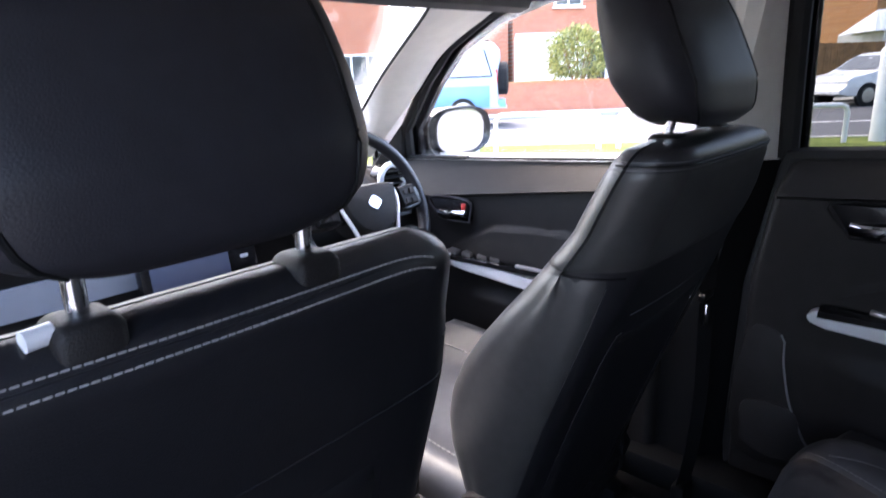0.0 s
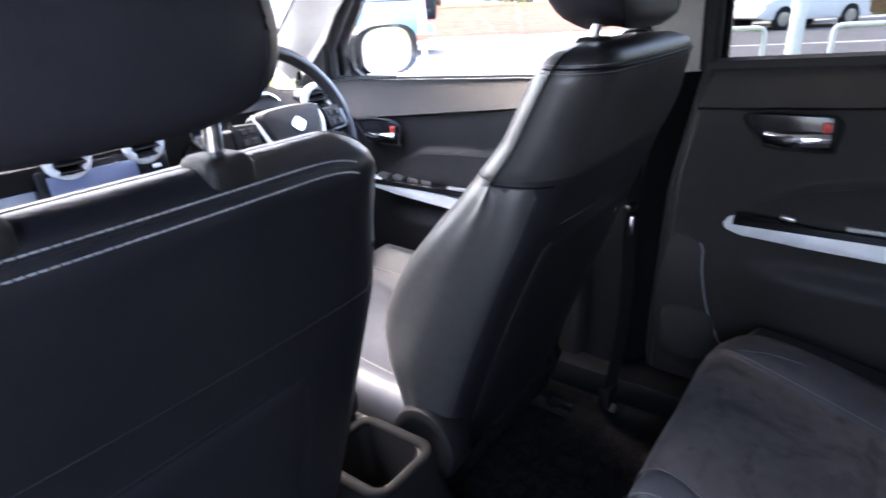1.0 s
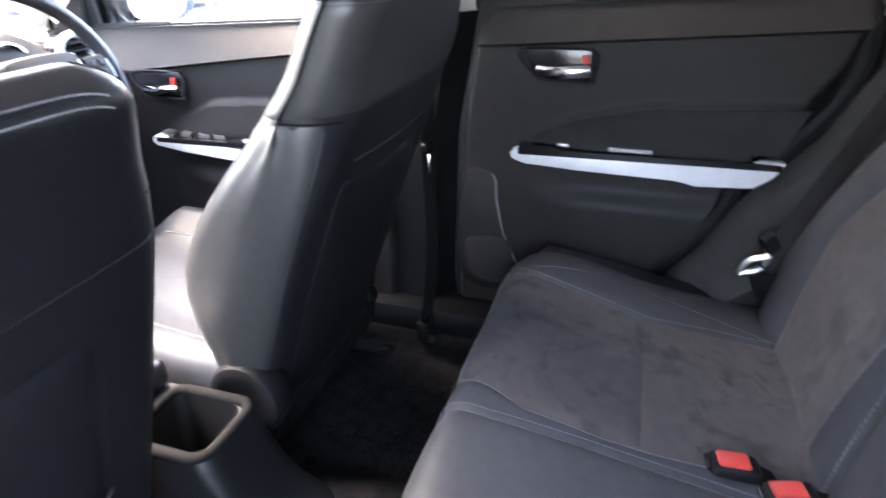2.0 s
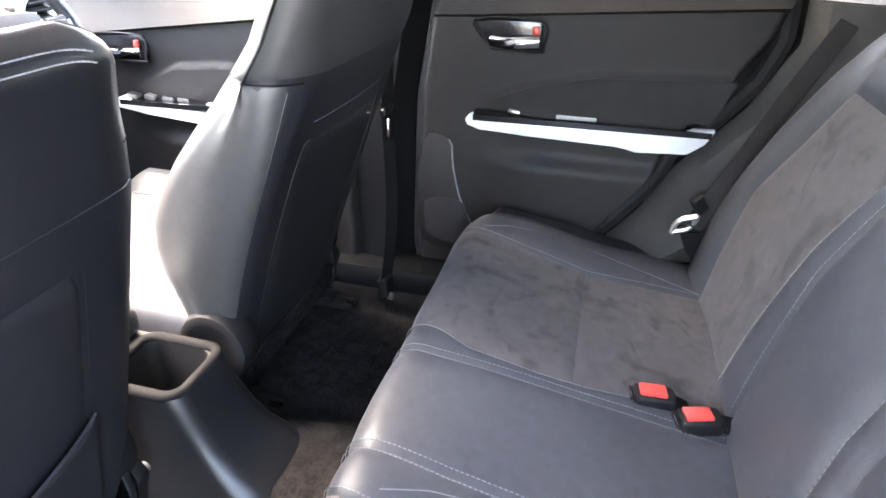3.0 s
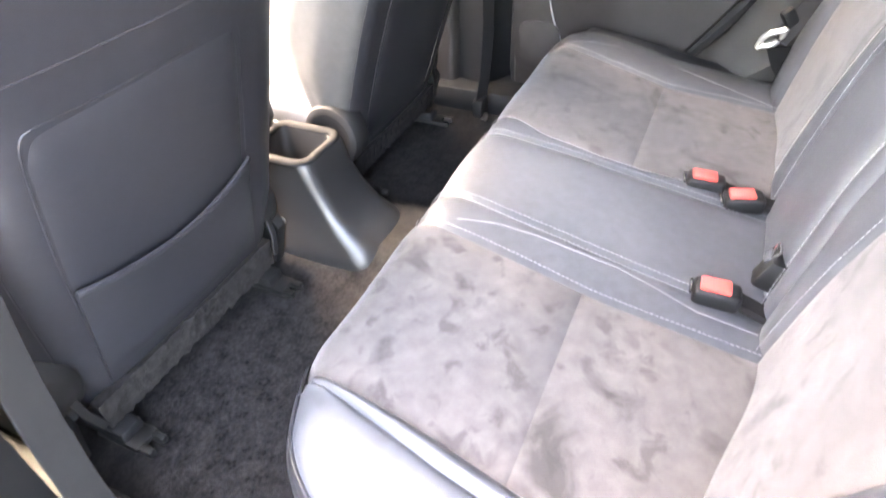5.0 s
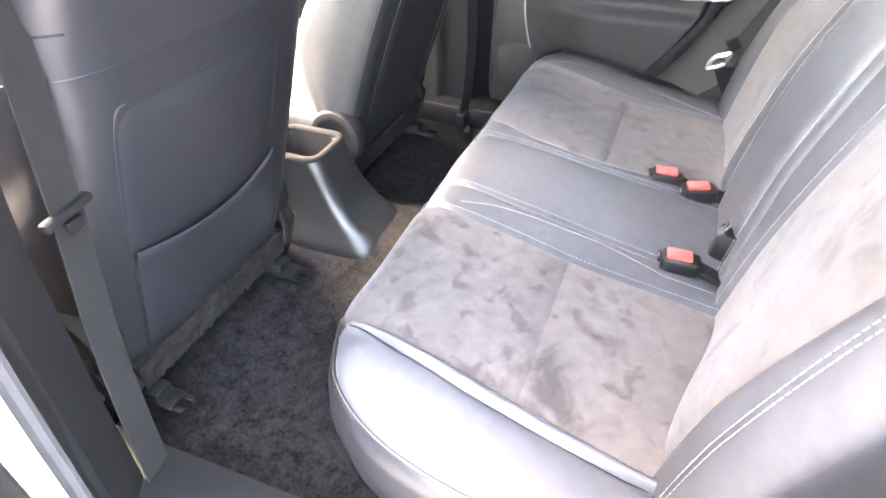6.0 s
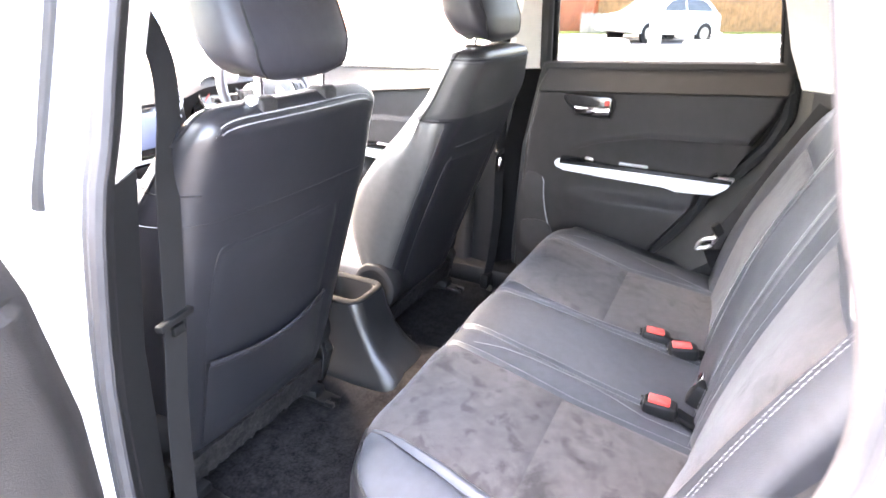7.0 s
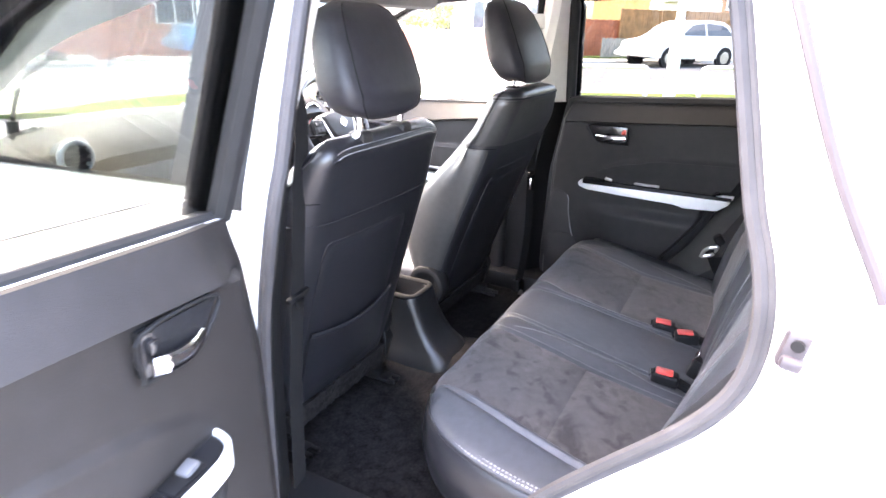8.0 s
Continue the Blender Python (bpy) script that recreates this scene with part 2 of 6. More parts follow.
def sheet(fn, nu, nv, back=None, bm=None):
    """Grid over u, v in 0..1; back: offset of a second skin, joined at the rim."""
    bm = bm or bmesh.new()
    top = [[bm.verts.new(fn(i / nu, j / nv)) for i in range(nu + 1)] for j in range(nv + 1)]
    for j in range(nv):
        for i in range(nu):
            bm.faces.new((top[j][i], top[j][i + 1], top[j + 1][i + 1], top[j + 1][i]))
    if back is not None:
        low = [[bm.verts.new(v.co + Vector(back)) for v in row] for row in top]
        for j in range(nv):
            for i in range(nu):
                bm.faces.new((low[j][i], low[j + 1][i], low[j + 1][i + 1], low[j][i + 1]))
        for j in range(nv):
            for i in (0, nu):
                bm.faces.new((top[j][i], top[j + 1][i], low[j + 1][i], low[j][i]))
        for i in range(nu):
            for j in (0, nv):
                bm.faces.new((top[j][i], top[j][i + 1], low[j][i + 1], low[j][i]))
    return bm


def dashes(pts, length=0.007, gap=0.0035, w=0.0016, out=(0, 0, 0), bm=None):
    """A row of stitches along a line."""
    bm = bm or bmesh.new()
    P = [Vector(p) + Vector(out) for p in pts]
    seg, pos, on = [], 0.0, []
    for a, b in zip(P, P[1:]):
        seg.append((pos, a, b))
        pos += (b - a).length

    def point(s):
        for s0, a, b in reversed(seg):
            if s >= s0:
                L = (b - a).length
                return a.lerp(b, min((s - s0) / L, 1)) if L else a
        return P[0]
    s = 0.0
    while s + length < pos:
        a, b = point(s), point(s + length)
        sweep([a, b], [(-w, -w * 0.7), (w, -w * 0.7), (w, w * 0.7), (-w, w * 0.7)], (0.1, 0.3, 1), bm)
        s += length + gap
    return bm


def ss(a, b, x):
    """Smooth step from a to b."""
    if a == b:
        return 1.0 if x >= a else 0.0
    t = max(0.0, min(1.0, (x - a) / (b - a)))
    return t * t * (3 - 2 * t)


def lerps(table, x):
    """Value from (x, value) pairs, linear between."""
    if x <= table[0][0]:
        return table[0][1]
    for (a, p), (b, q) in zip(table, table[1:]):
        if x <= b:
            return p + (q - p) * (x - a) / (b - a)
    return table[-1][1]


# ---- the car: shell ----
FLOOR_Z, ROOF_Z = 0.315, 1.50
SKIN = 0.88          # outer skin

car = thing("car_shell", "white compact SUV body with black rubber door seals", "car", (CX, 0, 0))

# floor pan with a low tunnel, carpeted
def floor_pt(u, v):
    x, y = -0.76 + 1.54 * u, -0.95 + 2.0 * v
    z = FLOOR_Z + 0.065 * (1 - ss(0.06, 0.17, abs(x - CX))) + 0.30 * ss(0.85, 1.25, y) + 0.09 * (1 - ss(-0.62, -0.45, y))
    z += 0.006 * noise.noise((x * 9, y * 9, 0.3)) + 0.02 * ss(0.60, 0.74, abs(x))
    return (x, y, z)
part("carpet_floor", sheet(floor_pt, 60, 60, (0, 0, -0.03)), CARPET, car, "charcoal carpeted cabin floor with a low tunnel")
bm = rbox((CX, 0.1, FLOOR_Z - 0.075), (1.66, 2.4, 0.08), 0.02)
part("underbody", bm, RUBBER, car)


# openings of the rear doors: y, z of the seal line, front bottom round to the rear
REAR_EDGE = [(0.395, -0.50), (0.45, -0.545), (0.564, -0.637), (0.665, -0.716), (0.732, -0.735), (0.813, -0.812), (0.904, -0.880), (0.98, -0.905), (1.069, -0.898), (1.14, -0.856), (1.252, -0.821), (1.356, -0.787), (1.43, -0.76)]
FRONT_EDGE = [(0.395, -0.140), (0.50, -0.140), (0.81, -0.150), (1.07, -0.196), (1.20, -0.200), (1.353, -0.204), (1.43, -0.212)]
REAR_NEAR = [(0.395, -0.480), (0.50, -0.520), (0.60, -0.575), (0.70, -0.648), (0.778, -0.718), (0.847, -0.785), (0.896, -0.828), (0.943, -0.856), (0.990, -0.867), (1.040, -0.867), (1.092, -0.857), (1.141, -0.840), (1.185, -0.828), (1.252, -0.811), (1.356, -0.784), (1.43, -0.76)]


def opening(rear):
    return [(y, z) for z, y in FRONT_EDGE] + [(-0.40, 1.455), (-0.55, 1.462), (-0.68, 1.452)] + [(y, z) for z, y in reversed(rear)] + [(-0.42, 0.385), (-0.22, 0.385)]


def tumble(z):
    """How far the side leans in above the waist."""
    return 0.27 * max(0.0, z - 1.05)


def outset(line, d, x):
    """The closed line (y, z) moved outwards by d, at that x."""
    n = len(line)
    out = []
    for i in range(n):
        a, b = Vector(line[i - 1]), Vector(line[(i + 1) % n])
        t = (b - a).normalized()
        nrm = Vector((-t.y, t.x))
        p = Vector(line[i])
        out.append(Vector((x - math.copysign(tumble(p.y), x), p.x + nrm.x * d, p.y + nrm.y * d)))
    return out


def open_line(rear):
    line = [(p.x, p.y) for p in smooth_line([Vector((y, z, 0)) for y, z in opening(rear)], 4, True)]
    mid = Vector((-0.5, 0.95))
    if (outset(line, 0.05, 0)[0].yz - mid).length < (Vector(line[0]) - mid).length:
        line.reverse()
    return line


OPEN_LINE = {1: open_line(REAR_EDGE), -1: open_line(REAR_NEAR)}
SEAL = mat("grey_door_seal", (0.030, 0.029, 0.031), 0.7, var=0.2, bump=0.1, spec=0.3)


def side_ring(s, label):
    """Door surround on one side: inner trim, seal, painted shut face."""
    rings = [outset(OPEN_LINE[s], d, s * x) for d, x in ((0.014, 0.772), (0.010, 0.782), (0.006, 0.795))]
    part("aperture_trim", loft(rings, cap=False), PLASTIC, car)
    rings = [outset(OPEN_LINE[s], d, s * x) for d, x in ((0.004, 0.792), (0.018, 0.800), (0.024, 0.818), (0.062, 0.826), (0.070, 0.860), (0.082, SKIN - 0.004))]
    part("door_surround", loft(rings, cap=False), PAINT, car, label)
    for d, x, r in ((0.006, 0.800, 0.009), (0.017, 0.802, 0.006)):
        part("door_seal", tube(outset(OPEN_LINE[s], d, s * x), r, 8, loop=True, up=(1, 0, 0)), RUBBER if s > 0 else SEAL, car, "black rubber door seal" if s > 0 else "dark grey rubber door seal")


side_ring(-1, "white painted door shut face")
side_ring(1, "white painted door shut face")

# rubber strips that end at the waist on both pillars of the open doorway
strip_f = [(-0.824, -0.132, 1.045), (-0.818, -0.134, 1.08), (-0.785, -0.140, 1.20), (-0.744, -0.146, 1.35), (-0.717, -0.150, 1.45)]
part("pillar_seal", sweep(smooth_line(strip_f), disc(0.010, 8, 0.006), (1, 0, 0)), RUBBER, car)
strip_r = [(-0.872, -0.962, 1.105), (-0.867, -0.953, 1.124), (-0.842, -0.903, 1.218), (-0.806, -0.846, 1.354), (-0.783, -0.81, 1.44)]
part("pillar_seal", sweep(smooth_line(strip_r), disc(0.0055, 8, 0.006), (1, 0, 0)), mat("grey_seal", (0.026, 0.021, 0.025), 0.75), car)

# rear quarter skin: from the doorway back to the tail
def quarter(s):
    edge = [p for p in outset(OPEN_LINE[s], 0.082, 0)]
    rear = sorted([p for p in edge if p.y < -0.50 and p.z > 0.40 and not (p.z > 1.44 and p.y > -0.76)], key=lambda p: p.z)
    rows = []
    for k in range(9):
        f = k / 8
        row = []
        for p in rear:
            tail = -1.92 - 0.06 * math.sin(math.pi * (p.z - 0.3) / 1.3)
            y = p.y + (tail - p.y) * f
            tuck = 0.06 * ss(1.02, 1.55, p.z) + 0.05 * ss(0.6, 1.0, f) + 0.02 * (1 - ss(0.3, 0.6, p.z))
            row.append((s * (SKIN - 0.004 - tumble(p.z) + 0.012 * math.sin(math.pi * min(1, f * 1.4)) - tuck * ss(0, 0.35, f)), y, p.z))
        rows.append(row)
    part("quarter_panel", loft(rows, closed=False), PAINT, car, "white painted rear quarter panel")
quarter(-1)
quarter(1)

# striker on the rear pillar of the open doorway
st = part("door_striker", rbox((-0.830, -0.907, 1.024), (0.020, 0.024, 0.044), 0.006, turn=(10, 0, 4)), ZINC, car, "bright steel door striker plate")
bm = rod((-0.843, -0.909, 1.033), (-0.830, -0.912, 1.033), 0.0065, 12)
part("bolt", bm, PLASTIC, st)
bm = rbox((-0.840, -0.907, 1.012), (0.014, 0.022, 0.016), 0.005, turn=(10, 0, 4))
part("hoop", bm, ZINC, st)

# pillars: B-pillar cores between front and rear doors, pale upper and black lower trim
def bpillar(s):
    def ring(z, x0, x1, a, b):
        return [(s * x0, a, z), (s * x0, b, z), (s * x1, b, z), (s * x1, a, z)]
    rows = []
    for z in (1.06, 1.15, 1.25, 1.36, 1.47):
        yf = lerps(FRONT_EDGE, z)
        lean, o, w = 0.055 * ss(1.05, 1.5, z), tumble(z), 0.088 - 0.050 * ss(1.05, 1.45, z)
        rows.append([(s * (0.685 - lean), yf + w + 0.06, z), (s * (0.668 - lean), yf + w + 0.027, z), (s * (0.674 - lean), yf + w, z), (s * (0.794 - o), yf + 0.004, z), (s * (0.79 - o), yf + w + 0.06, z)])
    part("upper_pillar_trim", loft(rows), TRIM, car, "pale grey upper pillar trim")
    rows = []
    for z in (0.33, 0.55, 0.8, 1.0, 1.06):
        yf = lerps(FRONT_EDGE, z)
        rows.append([(s * 0.71, yf + 0.16, z), (s * 0.695, yf + 0.10, z), (s * 0.702, yf + 0.062, z), (s * 0.794, yf + 0.004, z), (s * 0.79, yf + 0.16, z)])
    part("lower_pillar_trim", loft(rows), PLASTIC, car, "black lower pillar trim")
    rows = []
    for z in (0.33, 0.7, 1.06, 1.25, 1.48):
        yf = lerps(FRONT_EDGE, z)
        x1 = 0.816 - tumble(z)
        rows.append([(s * (0.79 - tumble(z)), yf + 0.02, z), (s * x1, yf + 0.06, z), (s * x1, yf + 0.14, z), (s * (0.78 - tumble(z)), yf + 0.14, z)])
    part("pillar_core", loft(rows), PAINT, car)
bpillar(-1)
bpillar(1)

# sills
for s in (-1, 1):
    bm = prism([(s * 0.69, 0.33), (s * 0.71, 0.350), (s * 0.78, 0.372), (s * 0.80, 0.365), (s * 0.84, 0.33), (s * 0.86, 0.25), (s * 0.69, 0.25)], "y", -0.60, 1.05, 0.006)
    part("sill", bm, PAINT, car)
    part("scuff_plate", rbox((s * 0.722, 0.22, 0.352), (0.162, 1.66, 0.070), 0.012), PLASTIC, car, "black plastic sill cover")

# roof, headliner, rails
def roof_pt(z0):
    def f(u, v):
        x, y = -0.70 + 1.40 * u, -1.75 + 2.15 * v
        return (x, y, z0 - 0.06 * (abs(x) / 0.7) ** 2.5 - 0.05 * ss(-1.2, -1.75, y) - 0.055 * ss(-0.05, 0.42, y))
    return f
part("roof_skin", sheet(roof_pt(1.60), 16, 20, (0, 0, -0.012)), PAINT, car)
part("headliner", sheet(roof_pt(1.535), 16, 20, (0, 0, 0.012)), HEADLINER, car, "pale cloth headliner")
for s in (-1, 1):
    rows = [[(s * 0.63, y, 1.50 - dz), (s * 0.67, y, 1.462 - dz), (s * 0.715, y, 1.46 - dz), (s * 0.73, y, 1.52 - dz), (s * 0.69, y, 1.56 - dz)] for y, dz in ((-1.75, 0.05), (-1.2, 0.0), (-0.1, 0.0), (0.2, 0.02), (0.40, 0.055))]
    part("roof_side_rail", loft(rows), PAINT, car)
    rows = [[(s * 0.60, y, 1.50 - dz), (s * 0.62, y, 1.46 - dz), (s * 0.655, y, 1.44 - dz), (s * 0.668, y, 1.46 - dz)] for y, dz in ((-1.75, 0.05), (-1.2, 0.0), (-0.1, 0.0), (0.2, 0.02), (0.40, 0.055))]
    part("rail_trim", loft(rows), TRIM, car)
    # windscreen pillar, pale inside
    foot, mid, top = Vector((s * 0.70, 0.99, 0.99)), Vector((s * 0.665, 0.70, 1.24)), Vector((s * 0.60, 0.36, 1.45))
    line = smooth_line([foot, mid, top], 8)
    inner = smooth_line([(s * 0.655, 0.99, 1.075), (s * 0.612, 0.85, 1.168), (s * 0.575, 0.75, 1.228), (s * 0.537, 0.65, 1.280), (s * 0.445, 0.45, 1.362), (s * 0.40, 0.36, 1.41)], 5)
    outer = smooth_line([(s * 0.735, 0.99, 1.000), (s * 0.705, 0.875, 1.077), (s * 0.700, 0.719, 1.214), (s * 0.700, 0.602, 1.306), (s * 0.690, 0.47, 1.368), (s * 0.672, 0.36, 1.41)], 5)
    rows = []
    for p, q in zip(inner, outer):
        bow = Vector((-s * 0.012, -0.012, 0))
        back = Vector((s * 0.012, 0.035, 0.028))
        rows.append([p, p.lerp(q, 0.33) + bow, p.lerp(q, 0.66) + bow, q, q + back, p + back])
    part("windscreen_pillar_trim", loft(rows), TRIM, car, "pale grey windscreen pillar trim")
    part("screen_gasket", tube([p + Vector((0.0, 0.004, 0.004)) for p in inner], 0.004, 8), RUBBER, car, "thin black gasket along the windscreen")
    line = [p + Vector((s * 0.115, 0.075, 0.02)) for p in line]
    part("windscreen_pillar", sweep(line, flat(0.09, 0.05), (s * 0.5, 0.5, 0.6)), PAINT, car)
part("header_trim", sweep(smooth_line([(-0.62, 0.33, 1.405), (-0.3, 0.40, 1.41), (0, 0.415, 1.412), (0.3, 0.40, 1.41), (0.62, 0.33, 1.405)]), flat(0.07, 0.075), (0, 0.3, 1)), mat("dark_header", (0.06, 0.06, 0.06), 0.8), car, "dark roof header above the windscreen")

# windscreen, bonnet and nose
def ws(u, v):
    x = (-0.70 + 1.40 * u) * (1 - 0.20 * v)
    y = 1.180 - 0.70 * v - 0.03 * (abs(2 * u - 1)) ** 2
    return (x, y, 1.045 + 0.445 * v - 0.015 * abs(2 * u - 1) ** 2)
g = part("windscreen", sheet(ws, 12, 10, (0, 0.003, 0.004)), GLASS, car, "clear raked windscreen")
g.visible_shadow = False
def bonnet(u, v):
    x = -0.80 + 1.60 * u
    return (x, 1.08 + 0.88 * v, 1.0 - 0.05 * abs(2 * u - 1) ** 3 - 0.10 * v - 0.12 * ss(0.75, 1.0, v))
part("bonnet", sheet(bonnet, 14, 12, (0, 0, -0.02)), PAINT, car)
# unseen plate, added to stop light leaking in under the dashboard
part("bulkhead", rbox((0, 1.10, 0.64), (1.60, 0.04, 0.66), 0.01), PLASTIC, car, "unseen black bulkhead added to keep light out behind the dashboard")
part("front_bumper", rbox((0, 1.98, 0.55), (1.62, 0.16, 0.52), 0.06, 3), PAINT, car)
part("rear_bumper", rbox((0, -1.97, 0.55), (1.60, 0.16, 0.42), 0.06, 3), PAINT, car)
part("tailgate", sheet(lambda u, v: (-0.70 + 1.4 * u, -1.98 + 0.25 * ss(0.35, 1.0, v), 0.70 + 0.83 * v), 10, 12, (0, 0.03, 0)), PAINT, car)
for s in (-1, 1):
    bm = sheet(lambda u, v: (s * (0.85 + 0.02 * math.sin(math.pi * v) - 0.05 * v), 1.06 + 0.86 * u, 0.42 + (0.53 - 0.06 * u) * v), 12, 8, (-s * 0.02, 0, 0))
    part("front_wing", bm, PAINT, car)
    # unseen as well, added to close the footwell's side against light
    part("kick_panel", rbox((s * 0.775, 1.03, 0.64), (0.03, 0.15, 0.66), 0.008), PLASTIC, car)
    # boot side trim and rear quarter inside
    bm = sheet(lambda u, v: (s * (0.74 - 0.10 * ss(0.7, 1.0, v)), -1.10 - 0.7 * u, 0.45 + 0.62 * v), 8, 8, (s * 0.01, 0, 0))
    part("boot_side_trim", bm, PLASTIC, car)
    rows = []
    for z in (1.06, 1.16, 1.28, 1.40, 1.48):
        yr = lerps(REAR_EDGE if s > 0 else REAR_NEAR, z)
        o = tumble(z)
        rows.append([(s * (0.71 - o), yr - 0.006, z), (s * (0.66 - 0.06 * ss(1.06, 1.5, z)), yr - 0.10, z), (s * (0.66 - 0.06 * ss(1.06, 1.5, z)), yr - 0.30, z), (s * (0.78 - o), yr - 0.30, z), (s * (0.79 - o), yr - 0.006, z)])
    part("rear_pillar_trim", loft(rows), TRIM, car, "pale cream rear pillar trim")
    # grey panel between bench and door, down the wheel arch
    rows = []
    for z, w in ((0.40, 0.02), (0.50, 0.05), (0.60, 0.09), (0.72, 0.13), (0.85, 0.15), (0.98, 0.15), (1.06, 0.14)):
        yr = lerps(REAR_EDGE if s > 0 else REAR_NEAR, z)
        if s > 0:
            rows.append([(0.715, yr - 0.004, z), (0.66, yr - 0.03, z), (0.60, yr - w - 0.04, z), (0.64, yr - w - 0.14, z), (0.77, yr - 0.05, z)])
        else:
            rows.append([(-0.785, yr - 0.006, z), (-0.765, yr - 0.03, z), (-0.735, yr - w - 0.06, z), (-0.735, yr - w - 0.16, z), (-0.79, yr - 0.05, z)])
    part("quarter_trim", loft(rows), QUARTER if s > 0 else RUBBER, car, "grey plastic quarter trim beside the bench" if s > 0 else "black quarter trim beside the bench")

# wheels
def wheel(x, y):
    s = 1 if x > 0 else -1
    w = part("wheel", loft([[(x + s * d, y + r * math.cos(a), 0.335 + r * math.sin(a)) for a in [2 * math.pi * k / 32 for k in range(32)]] for d, r in ((-0.19, 0.24), (-0.19, 0.31), (-0.16, 0.335), (-0.03, 0.335), (0.0, 0.31), (0.0, 0.225), (-0.03, 0.22))]), RUBBER, car, "black tyre on a silver alloy wheel")
    bm = bmesh.new()
    for k in range(5):
        a = 2 * math.pi * k / 5
        sweep([(x - s * 0.03, y + 0.04 * math.cos(a), 0.335 + 0.04 * math.sin(a)), (x - s * 0.02, y + 0.22 * math.cos(a), 0.335 + 0.22 * math.sin(a))], flat(0.06, 0.03), (1, 0, 0), bm)
    part("rim", bm, STEEL, w)
for x in (-0.87, 0.87):
    wheel(x, 1.32)
    wheel(x, -1.26)


# ---- doors ----
def door_inner(y, z, yf, yr, k):
    """How far the trim stands in from the sheet metal (m): belt, pad, armrest, pocket."""
    groove = k["groove"](y)
    d = 0.030
    d += 0.020 * ss(groove - 0.003, groove + 0.004, z)                         # belt panel stands proud above the groove
    d -= k.get("roll", 0.042) * min(1.0, max(0.0, (z - groove) / (k["sill"](y) - groove)))                      # rolls over towards the glass
    pad = k["pad"](y)
    front = ss(k["pad0"], k["pad0"] + k["dirn"] * 0.16, y) if k["dirn"] > 0 else ss(-k["pad0"], -k["pad0"] + 0.16, -y)
    d += k.get("swell", 0.014) * (1 - ss(pad - 0.09, pad, z)) * ss(k["bar"](y) - 0.02, k["bar"](y) + 0.005, z) * (0.25 + 0.75 * front)
    d += k.get("step", 0.009) * (1 - ss(pad - 0.006, pad + 0.004, z)) * ss(k["bar"](y), k["bar"](y) + 0.02, z) * front
    low = k["bar"](y) - 0.065
    d += 0.022 * (1 - ss(low - 0.045, low, z)) * front                          # lower panel swells again
    edge = min(abs(y - yf), abs(y - yr))
    d *= ss(-0.002, 0.10 if z > groove - 0.004 else 0.05, edge) if k.get("ledge") else ss(-0.002, 0.018, edge)
    return d


def ledge(root, s):
    """Armrest that stands out from the trim, with a silver edge bent round its front end."""
    plan = smooth_line([(s * x, y, 0.783) for x, y in ((0.712, -0.299), (0.696, -0.300), (0.673, -0.311), (0.658, -0.335), (0.652, -0.38), (0.650, -0.45), (0.650, -0.62), (0.652, -0.76), (0.668, -0.80), (0.705, -0.812))], 6)
    part("armrest_bar", sweep(plan, flat(0.009, 0.034), (0, 0, 1)), SILVER, root, "satin silver armrest edge")
    top = [(p.x + s * 0.003, p.y) for p in plan] + [(s * 0.716, -0.80), (s * 0.716, -0.31)]
    plate = part("switch_plate", prism(top, "z", 0.778, 0.793, 0.002), GLOSSY, root, "black switch plate")
    part("switch_frame", rbox((s * 0.682, -0.385, 0.794), (0.030, 0.058, 0.004), 0.002), PLASTIC, plate)
    part("window_switch", rbox((s * 0.682, -0.374, 0.799), (0.021, 0.026, 0.010), 0.004, turn=(14, 0, 0)), mat("grey_switch", (0.075, 0.075, 0.08), 0.45, var=0.1), plate, "grey window switch")
    rows = []
    for z, f in ((0.778, 0.98), (0.765, 0.97), (0.72, 0.82), (0.67, 0.45), (0.64, 0.1)):
        rows.append([(s * (0.716 - (0.716 - abs(p.x)) * f), p.y - 0.01 * (1 - f), z) for p in plan] + [(s * 0.722, -0.81, z), (s * 0.722, -0.30, z)])
    part("armrest_body", loft(rows), PLASTIC, root, "black armrest underside")


